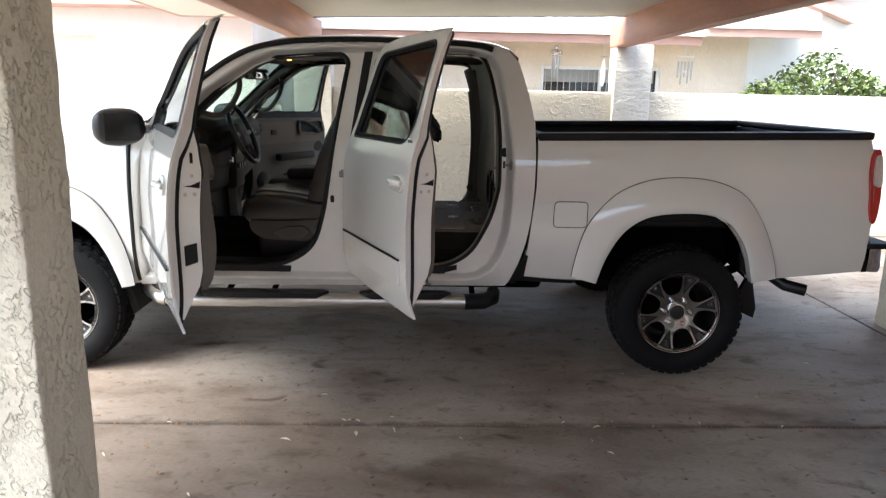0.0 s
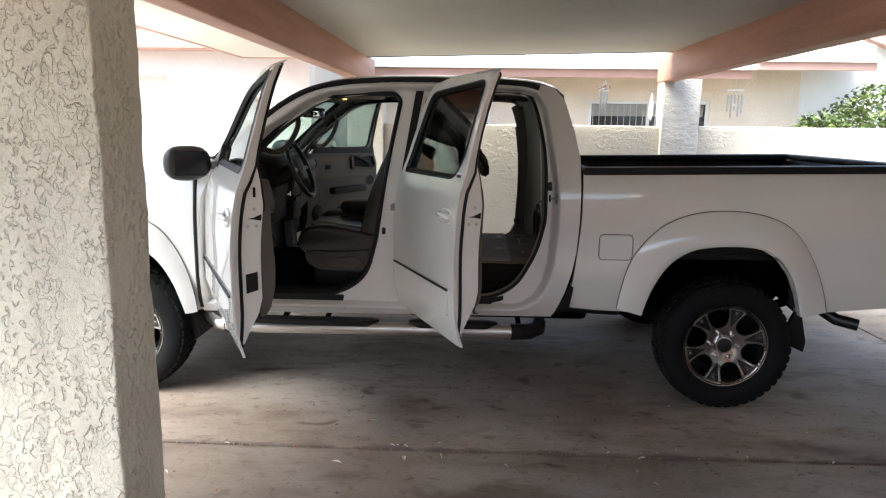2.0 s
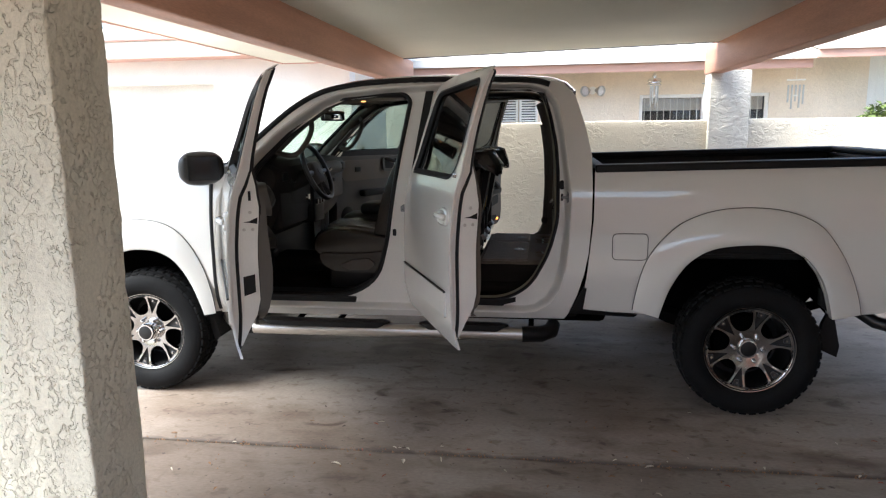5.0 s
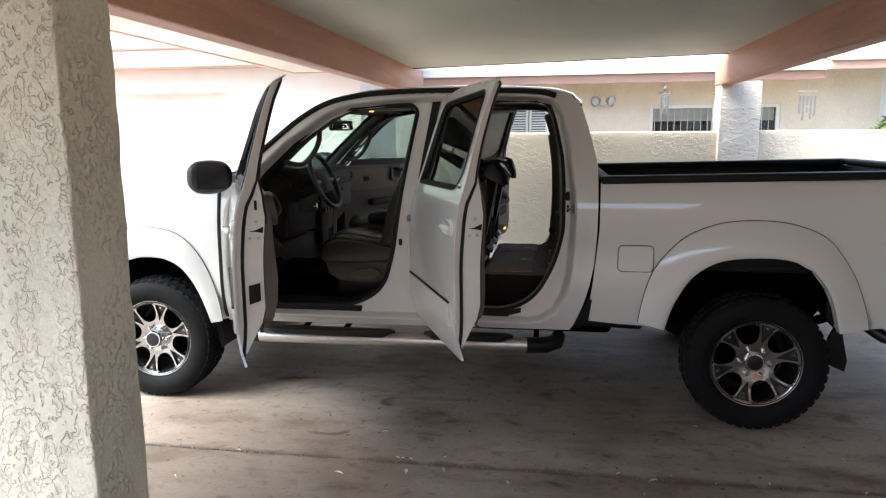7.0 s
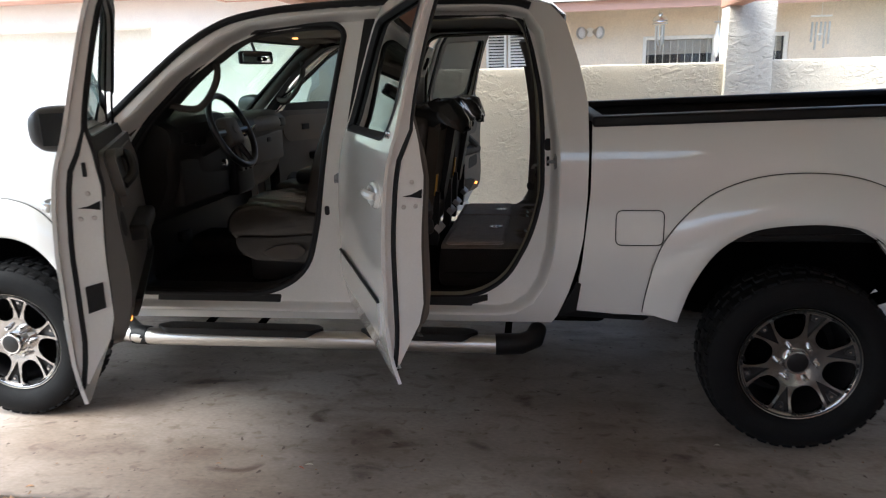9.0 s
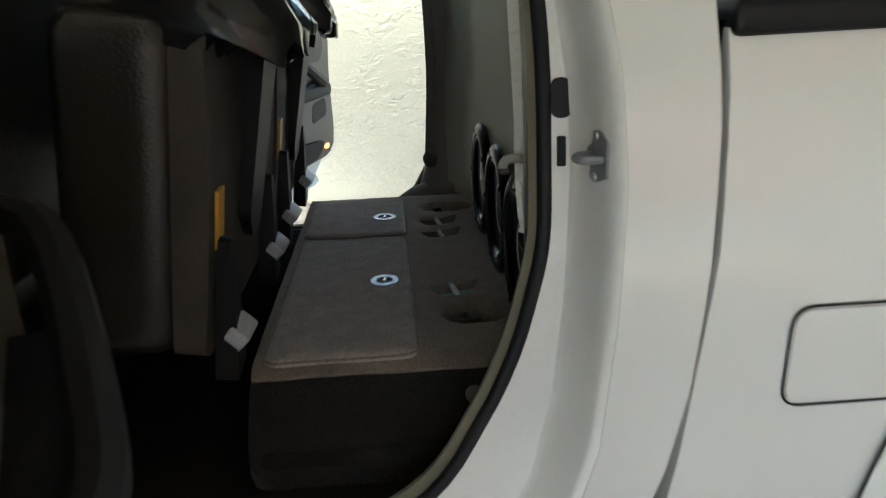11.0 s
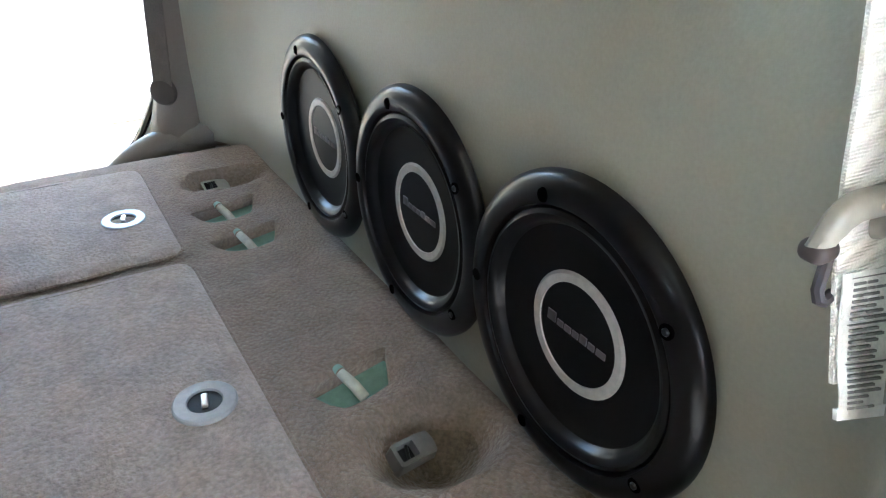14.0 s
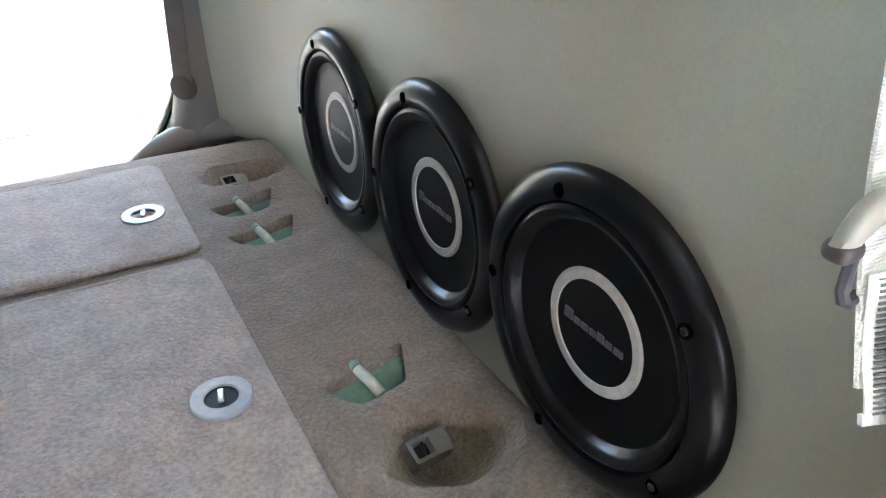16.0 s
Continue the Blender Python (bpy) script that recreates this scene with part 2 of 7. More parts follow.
DOORTRIM = mat("door_trim_plastic", (0.082, 0.074, 0.064), 0.5, var=0.07, scale=6, grain=0.04, gscale=450, bump=0.0005, bscale=420)
LINING = mat("olive_beige_lining", (0.25, 0.23, 0.168), 0.55, var=0.06, scale=6, grain=0.03, gscale=400)
VINYL = mat("back_panel_vinyl", (0.375, 0.372, 0.305), 0.5, var=0.05, scale=3, grain=0.02, gscale=300, bump=0.0005, bscale=300)
DARKTRIM = mat("dark_trim", (0.0135, 0.0125, 0.0118), 0.55, spec=0.3, var=0.12, scale=6, bump=0.0005, bscale=400)
LEATHER = mat("taupe_leather", (0.027, 0.023, 0.019), 0.25, var=0.12, scale=7, grain=0.05, gscale=250, bump=0.0012, bscale=170)
PILLAR = mat("rear_pillar_plastic", (0.17, 0.15, 0.128), 0.55, var=0.06, scale=5, grain=0.04, gscale=500, bump=0.0005, bscale=450)
HEADLINER = mat("headliner_cloth", (0.26, 0.235, 0.205), 0.95, var=0.05, scale=8, grain=0.06, gscale=400)
CARPET = carpet_mat("taupe_carpet", (0.235, 0.186, 0.150))
# lids: greyer pile, with light from the far door put into the tone
LIDCARPET_LIT = carpet_mat("grey_lit_carpet", (0.385, 0.325, 0.295))
FLOORMAT = mat("dark_floor_carpet", (0.022, 0.020, 0.018), 1.0, spec=0.0, var=0.2, scale=8, grain=0.15, gscale=300, bump=0.002, bscale=250)
GLASS = glass_mat("window_glass", (0.58, 0.74, 0.66))
TINT = glass_mat("privacy_glass", (0.085, 0.095, 0.095))
PANE = glass_mat("house_pane_glass", (0.80, 0.82, 0.82))
DOORGLASS = glass_mat("door_glass", (0.33, 0.45, 0.44))
REDLENS = mat("red_lens", (0.55, 0.015, 0.015), 0.12, var=0.2, scale=30, coat=0.8)
CLEARLENS = mat("clear_lens", (0.72, 0.70, 0.70), 0.15, var=0.1, scale=40, coat=0.8)
MIRROR = mat("mirror_glass", (0.8, 0.82, 0.84), 0.03, metal=1.0, var=0.0)
# door mirror: a dark reflection put into the glass colour
DARKMIRROR = mat("dark_reflection_glass", (0.018, 0.019, 0.021), 0.2, metal=0.6, var=0.0)


# ---------------------------------------------------------------- mesh helpers
from mathutils import geometry


class Curve:
    """A smooth curve through points, with no overshoot."""

    def __init__(self, pts):
        self.x, self.y = np.array([p[0] for p in pts], float), np.array([p[1] for p in pts], float)
        d = np.diff(self.y) / np.diff(self.x)
        self.m = np.zeros(len(self.x))
        self.m[0], self.m[-1] = d[0], d[-1]
        for i in range(1, len(d)):
            self.m[i] = 0 if d[i - 1] * d[i] <= 0 else 2 * d[i - 1] * d[i] / (d[i - 1] + d[i])

    def __call__(self, v):
        v = min(max(v, self.x[0]), self.x[-1])
        i = min(max(int(np.searchsorted(self.x, v)) - 1, 0), len(self.x) - 2)
        h = self.x[i + 1] - self.x[i]
        t = (v - self.x[i]) / h
        return float(self.y[i] * (1 + 2 * t) * (1 - t) ** 2 + self.m[i] * h * t * (1 - t) ** 2 + self.y[i + 1] * t * t * (3 - 2 * t) + self.m[i + 1] * h * t * t * (t - 1))


def spline(pts, n=6, closed=False):
    """Points along a Catmull-Rom curve."""
    p = [Vector(q) for q in pts]
    k, out = len(p), []
    for i in range(k if closed else k - 1):
        a, b, c, d = (p[(i + j) % k] if closed else p[min(max(i + j, 0), k - 1)] for j in (-1, 0, 1, 2))
        for s in range(n):
            t = s / n
            out.append(0.5 * (2 * b + (c - a) * t + (2 * a - 5 * b + 4 * c - d) * t * t + (3 * b - a - 3 * c + d) * t ** 3))
    if not closed:
        out.append(p[-1])
    return out


def rounded(pts, r, n=5):
    """A polygon with rounded corners; r is one radius or one for each corner."""
    p, out = [Vector(q).to_2d() for q in pts], []
    for i, c in enumerate(p):
        rr = r[i] if isinstance(r, (list, tuple)) else r
        a, b = p[i - 1], p[(i + 1) % len(p)]
        da, db = (a - c), (b - c)
        k = min(rr, da.length * 0.49, db.length * 0.49)
        if k < 1e-4:
            out.append(c)
            continue
        s, e = c + da.normalized() * k, c + db.normalized() * k
        for j in range(n + 1):
            t = j / n
            out.append(s * (1 - t) ** 2 + c * 2 * t * (1 - t) + e * t * t)
    return out


def inset(pts, d):
    """A polygon moved inwards by d."""
    p = [Vector(q).to_2d() for q in pts]
    area = sum(p[i - 1].x * p[i].y - p[i].x * p[i - 1].y for i in range(len(p)))
    s, out = (1 if area > 0 else -1), []
    for i, c in enumerate(p):
        t = (p[(i + 1) % len(p)] - p[i - 1]).normalized()
        out.append(c + Vector((-t.y, t.x)) * d * s)
    return out


def dense(pts, step):
    p, out = [Vector(q).to_2d() for q in pts], []
    for i, a in enumerate(p):
        b = p[(i + 1) % len(p)]
        k = max(1, int((b - a).length / step + 0.5))
        out += [a.lerp(b, j / k) for j in range(k)]
    return out


def inside(loop, q):
    x, y = loop[:, 0], loop[:, 1]
    x2, y2 = np.roll(x, -1), np.roll(y, -1)
    c = (y > q[1]) != (y2 > q[1])
    if not c.any():
        return False
    return bool(np.count_nonzero(q[0] < (x2[c] - x[c]) * (q[1] - y[c]) / (y2[c] - y[c]) + x[c]) % 2)


def sheet(outline, holes, front, back, step=0.07):
    """A curved plate from a flat outline with holes: front(u, v) and back(u, v) give its two faces."""
    loops = [dense(outline, step)] + [dense(h, step) for h in holes]
    pts, edges = [], []
    for lo in loops:
        s = len(pts)
        pts += lo
        edges += [(s + i, s + (i + 1) % len(lo)) for i in range(len(lo))]
    arr = [np.array([tuple(q) for q in lo]) for lo in loops]
    allp = np.vstack(arr)
    ok = lambda q: inside(arr[0], q) and not any(inside(h, q) for h in arr[1:])
    (x0, y0), (x1, y1) = arr[0].min(0), arr[0].max(0)
    r = 0
    v = y0 + step * 0.5
    while v < y1:
        u = x0 + step * (0.5 if r % 2 else 1.0)
        while u < x1:
            if ok((u, v)) and np.min((allp[:, 0] - u) ** 2 + (allp[:, 1] - v) ** 2) > (0.45 * step) ** 2:
                pts.append(Vector((u, v)))
            u += step
        v += step * 0.87
        r += 1
    vs, _, fs, *_ = geometry.delaunay_2d_cdt(pts, edges, [], 0, 1e-6)
    bm = bmesh.new()
    a = [bm.verts.new(front(*q)) for q in vs]
    b = [bm.verts.new(back(*q)) for q in vs]
    count = {}
    for f in fs:
        c = sum((vs[i] for i in f), Vector((0, 0))) / len(f)
        if not ok(c):
            continue
        bm.faces.new([a[i] for i in f])
        bm.faces.new([b[i] for i in reversed(f)])
        for i in range(len(f)):
            e = (f[i], f[(i + 1) % len(f)])
            count[e] = True
    for i, j in list(count):
        if (j, i) not in count:
            bm.faces.new((a[j], a[i], b[i], b[j]))
    loose = [w for w in bm.verts if not w.link_faces]
    for w in loose:
        bm.verts.remove(w)
    bmesh.ops.recalc_face_normals(bm, faces=bm.faces)
    return bm


def rbox(lo, hi, r=0.01, seg=2, bm=None, m=None, fine=0):
    """A box with rounded edges."""
    bm = bm or bmesh.new()
    lo, hi = Vector(lo), Vector(hi)
    c, h = (lo + hi) / 2, (hi - lo) / 2
    r = min(r, *[q * 0.98 for q in h])
    g = []
    for k in range(3):
        row = [-h[k] + r * (1 - math.cos(j / seg * math.pi / 2)) for j in range(seg + 1)]
        inner = [(-h[k] + r) + (2 * h[k] - 2 * r) * (j / (fine + 1)) for j in range(1, fine + 1)]
        g.append(row + inner + [-q for q in reversed(row)])
    made = {}

    def vert(i, j, k):
        if (i, j, k) not in made:
            p = Vector((g[0][i], g[1][j], g[2][k]))
            q = Vector([max(-h[a] + r, min(h[a] - r, p[a])) for a in range(3)])
            d = p - q
            if d.length > 1e-9:
                p = q + d.normalized() * r
            made[i, j, k] = bm.verts.new((m @ (p + c)) if m else p + c)
        return made[i, j, k]
    n = [len(q) - 1 for q in g]
    for ax in range(3):
        u, w = (ax + 1) % 3, (ax + 2) % 3
        for side in (0, n[ax]):
            for i in range(n[u]):
                for j in range(n[w]):
                    q = []
                    for du, dw in ((0, 0), (1, 0), (1, 1), (0, 1)):
                        t = [0, 0, 0]
                        t[ax], t[u], t[w] = side, i + du, j + dw
                        q.append(vert(*t))
                    if side == 0:
                        q.reverse()
                    bm.faces.new(q)
    return bm


def tube(pts, r, n=10, closed=False, bm=None, caps=True):
    """A round bar along a line; r is one radius or one for each point."""
    bm = bm or bmesh.new()
    p = [Vector(q) for q in pts]
    k, rings, ref = len(p), [], None
    for i in range(k):
        a, b = (p[i - 1], p[(i + 1) % k]) if closed else (p[max(i - 1, 0)], p[min(i + 1, k - 1)])
        t = (b - a).normalized()
        if ref is None:
            ref = t.orthogonal().normalized()
        ref = (ref - t * ref.dot(t)).normalized()
        s = t.cross(ref)
        rr = r[i] if isinstance(r, (list, tuple)) else r
        rings.append([bm.verts.new(p[i] + (ref * math.cos(2 * math.pi * j / n) + s * math.sin(2 * math.pi * j / n)) * rr) for j in range(n)])
    for i in range(k if closed else k - 1):
        a, b = rings[i], rings[(i + 1) % k]
        for j in range(n):
            bm.faces.new((a[j], a[(j + 1) % n], b[(j + 1) % n], b[j]))
    if not closed and caps:
        bm.faces.new(list(reversed(rings[0])))
        bm.faces.new(rings[-1])
    return bm


def lathe(profile, n=48, bm=None, m=None, closed=False):
    """Turns (radius, height) points about the z axis, then moves them by m."""
    bm = bm or bmesh.new()
    rings = []
    for r, h in profile:
        if r < 1e-6:
            rings.append([bm.verts.new((m @ Vector((0, 0, h))) if m else (0, 0, h))])
        else:
            q = [Vector((r * math.cos(2 * math.pi * j / n), r * math.sin(2 * math.pi * j / n), h)) for j in range(n)]
            rings.append([bm.verts.new((m @ w) if m else w) for w in q])
    k = len(rings)
    for i in range(k if closed else k - 1):
        a, b = rings[i], rings[(i + 1) % k]
        for j in range(n):
            q = [a[j % len(a)], a[(j + 1) % len(a)], b[(j + 1) % len(b)], b[j % len(b)]]
            q = [w for s, w in enumerate(q) if w not in q[:s]]
            if len(q) > 2:
                bm.faces.new(q)
    bmesh.ops.recalc_face_normals(bm, faces=bm.faces)
    return bm


def loft(rings, closed=True, caps=False, bm=None):
    """Joins rings of equally many points."""
    bm = bm or bmesh.new()
    v = [[bm.verts.new(q) for q in r] for r in rings]
    n = len(v[0])
    for a, b in zip(v, v[1:]):
        for j in range(n if closed else n - 1):
            bm.faces.new((a[j], a[(j + 1) % n], b[(j + 1) % n], b[j]))
    if caps:
        bm.faces.new(list(reversed(v[0])))
        bm.faces.new(v[-1])
    bmesh.ops.recalc_face_normals(bm, faces=bm.faces)
    return bm


def prism(pts, place, bm=None):
    """A solid between two copies of a flat polygon: place(u, v, 0) and place(u, v, 1)."""
    bm = bm or bmesh.new()
    a = [bm.verts.new(place(u, v, 0)) for u, v in pts]
    b = [bm.verts.new(place(u, v, 1)) for u, v in pts]
    n = len(a)
    new_faces = [bm.faces.new(a), bm.faces.new(list(reversed(b)))]
    new_faces += [bm.faces.new((a[i], b[i], b[(i + 1) % n], a[(i + 1) % n])) for i in range(n)]
    bmesh.ops.recalc_face_normals(bm, faces=new_faces)
    return bm


def across(y0, y1):
    """For prism: a polygon in x and z, carried from y0 to y1."""
    return lambda u, v, s: Vector((u, y1 if s else y0, v))


def mirrored(bm):
    """The same for the truck's other side."""
    c = bm.copy()
    for v in c.verts:
        v.co.y = 2 - v.co.y
    bmesh.ops.reverse_faces(c, faces=c.faces)
    return c


def thing(name, at, label, category, group="", kind=""):
    """An Empty at a thing's base."""
    e = new(name)
    e.empty_display_size = 0.1
    e.matrix_basis = Matrix.Translation(at)
    return tagged(e, label, category, group, kind)


def part(name, bm, material, parent=None, label="", sharp=38):
    """Links a bmesh, in world places, as one mesh under its thing."""
    me = bpy.data.meshes.new(name)
    bm.to_mesh(me)
    bm.free()
    me.polygons.foreach_set("use_smooth", [True] * len(me.polygons))
    me.set_sharp_from_angle(angle=radians(sharp))
    me.materials.append(material)
    ob = new(name, me)
    if parent:
        ob.parent = parent
        up = parent
        while up.parent:
            up = up.parent
        if parent is up:
            ob.matrix_parent_inverse = up.matrix_basis.inverted()
    return tagged(ob, label)


def both(name, bm, material, parent, label=""):
    """A part on either side of the truck."""
    c = mirrored(bm)
    return part(name, bm, material, parent, label), part(name, c, material, parent, label)


# ---------------------------------------------------------------- the ground
def ground_and_slabs():
    bm = bmesh.new()
    for q in ((-400, -400), (400, -400), (400, 400), (-400, 400)):
        bm.verts.new((*q, -0.02))
    bm.faces.new(bm.verts)
    g = part("ground", bm, EARTH)
    tagged(g, "pale grey concrete driveway reaching to the horizon", "ground", kind="structure")
    f = tagged(thing("floor", (0, 0, -0.02), "worn grey concrete carport floor with stains and a joint", "floor"), kind="structure")
    xs, ys_ = (-9.0, -4.3, 1.76, 7.0), (-4.7, -0.635, 4.6)
    for i in range(3):
        for j in range(2):
            part("concrete_slab", rbox((xs[i] + 0.009, ys_[j] + 0.009, -0.1), (xs[i + 1] - 0.009, ys_[j + 1] - 0.009, 0.0), 0.008, 2), CONCRETE, f)
    # dark strip out of view, added to bounce less light under the roof
    r = part("road", rbox((-30, -9.4, -0.1), (30, -4.71, -0.008), 0.004, 1), ASPHALT)
    tagged(r, "unseen dark ground strip added to cut bounced light", "road", kind="structure")
    return f


FLOOR = ground_and_slabs()


# ---------------------------------------------------------------- the carport
def column(name, lo, hi, material, label):
    """A stucco pier with slightly uneven faces."""
    bm = rbox(lo, hi, 0.007, 2, fine=44)
    for v in bm.verts:
        d = noise.noise_vector(v.co * 5.0) * 0.005 + noise.noise_vector(v.co * 19.0) * 0.004 + noise.noise_vector(v.co * 47.0) * 0.002
        v.co += Vector((d.x, d.y, 0))
    c = part(name, bm, material)
    return tagged(c, label, "column", "carport columns", "structure")


column("column_near", (-3.2, -1.93, 0), (-2.57, -1.655, 2.12), STUCCO_NEAR, "cream stucco carport column with heavy trowelled texture")
column("column_near_right", (0.63, -1.93, 0), (1.05, -1.655, 2.16), STUCCO_NEAR, "cream stucco carport column with heavy trowelled texture")
column("column_far_left", (-2.97, 4.20, 0), (-2.55, 4.48, 2.13), STUCCO_FAR, "cream stucco carport column joined to a garden wall")
column("column_far_right", (0.635, 4.20, 0), (1.055, 4.48, 2.17), STUCCO_FAR, "cream stucco carport column joined to a garden wall")
column("column_gate", (1.84, 0.62, 0), (2.24, 1.0, 1.18), STUCCO, "low cream stucco pier behind the truck's bumper")

CEIL_Z = lambda x: 2.355 + (x + 2.68) * 0.0235


def beam(name, x0, x1, z0, y0=-4.6, y1=4.46):
    top = CEIL_Z((x0 + x1) / 2) + 0.02
    b = part(name, rbox((x0, y0, z0), (x1, y1, top), 0.012, 2, fine=3), BEAM)
    return tagged(b, "salmon pink painted timber carport beam", "beam", "carport beams", "structure")


beam("beam_left", -2.83, -2.68, 2.10)
beam("beam_right", 0.62, 0.775, 2.142)


def ceiling():
    bm = prism([(-2.82, -4.6), (0.70, -4.6), (0.70, 3.85), (-2.82, 3.85)], lambda u, v, s: Vector((u, v, CEIL_Z(u) + s * 0.12)))
    tagged(part("ceiling", bm, CEIL), "flat cream painted carport ceiling", "ceiling", kind="structure")
    bm = prism([(-4.03, -3.9), (-2.69, -3.9), (-2.69, 3.80), (-4.03, 3.80)], lambda u, v, s: Vector((u, v, 2.335 + s * 0.12)))
    tagged(part("ceiling_left", bm, CEIL), "flat cream painted carport ceiling", "ceiling", kind="structure")
    # unseen roof on the right, sized to keep light off the floor there
    bm = prism([(0.76, -7.0), (6.5, -7.0), (6.5, 0.9), (0.76, 0.9)], lambda u, v, s: Vector((u, v, 2.44 + s * 0.12)))
    tagged(part("ceiling_right_unseen", bm, CEIL), "flat cream painted carport ceiling", "ceiling", kind="structure")
    # added strip, out of view, that keeps sun off the left floor
    bm = prism([(-4.36, -4.6), (-4.07, -4.6), (-4.07, 0.25), (-4.36, 0.25)], lambda u, v, s: Vector((u, v, 2.345 + s * 0.11)))
    tagged(part("ceiling_sun_blocker", bm, CEIL), "unseen roof strip added to block sun from the left floor", "ceiling", kind="structure")
    bm = rbox((-4.06, -3.9, 2.325), (-4.03, 3.80, 2.47), 0.004, 1)
    tagged(part("trim_ceiling_edge", bm, FASCIA), "thin salmon pink painted roof edge", "trim", kind="structure")
    bm = rbox((-4.06, 3.80, 2.325), (-2.83, 3.825, 2.47), 0.004, 1)
    tagged(part("trim_ceiling_end", bm, FASCIA), "thin salmon pink painted roof edge", "trim", kind="structure")
    bm = prism([(-2.68, 3.85), (0.62, 3.85), (0.62, 3.87), (-2.68, 3.87)], lambda u, v, s: Vector((u, v, CEIL_Z(u) - 0.008 + s * 0.16)))
    tagged(part("trim_roof_edge", bm, GUNMETAL), "dark metal drip edge of the carport roof", "trim", kind="structure")


ceiling()


# ---------------------------------------------------------------- walls and the houses behind
def wall(name, lo, hi, material, label, wob=0.0):
    bm = rbox(lo, hi, 0.02 if wob else 0.004, 2, fine=24 if wob else 0)
    if wob:
        for v in bm.verts:
            v.co += Vector((0, noise.noise(v.co * 1.3), noise.noise(v.co * 2.1 + Vector((9, 0, 0))))) * wob
    return tagged(part(name, bm, material), label, "wall", kind="structure")


wall("wall_garden_left", (-2.55, 4.27, 0), (0.64, 4.45, 1.65), STUCCO, "chest-high cream stucco garden wall", 0.006)
wall("wall_garden_right", (1.05, 4.27, 0), (8.5, 4.45, 1.652), STUCCO, "chest-high cream stucco garden wall", 0.006)


def garage():
    """The white building beside the carport, with a shallow door recess."""
    ol = [(-12, 0), (-3.42, 0), (-3.42, 2.5), (-12, 2.5)]
    hole = [(-8.9, 0.02), (-5.12, 0.02), (-5.12, 2.17), (-8.9, 2.17)]
    bm = sheet(ol, [hole], lambda u, v: Vector((u, 4.3, v)), lambda u, v: Vector((u, 4.56, v)), 1.0)
    w = part("wall_garage", bm, WHITEWALL, sharp=20)
    tagged(w, "bright white stucco garage wall with a shallow door recess", "wall", kind="structure")
    part("garage_door_panel", rbox((-8.92, 4.53, 0), (-5.10, 4.58, 2.19), 0.003, 1), WHITEWALL, w, "plain white garage door")
    wall("wall_garage_side", (-3.54, 4.562, 0), (-3.42, 11.0, 2.5), HOUSE, "peach stucco garage side wall")
    ev = tagged(part("trim_garage_eave", rbox((-12.2, 3.98, 2.462), (-3.15, 4.44, 2.65), 0.01, 1), CREAMWALL), "cream eave board of the garage with salmon pink edges", "trim", kind="structure")
    for z in (2.446, 2.65):
        part("eave_edge", rbox((-12.22, 3.96, z), (-3.13, 4.44, z + 0.018), 0.004, 1), FASCIA, ev, "salmon pink painted edge strip")
    tagged(part("roof_garage", prism([(3.95, 2.67), (11.2, 3.8), (11.2, 3.9), (3.95, 2.76)], lambda u, v, s: Vector((-12.2 if s else -3.15, u, v))), ROOFTILE), "pale low-pitched garage roof", "roof", kind="structure")


garage()


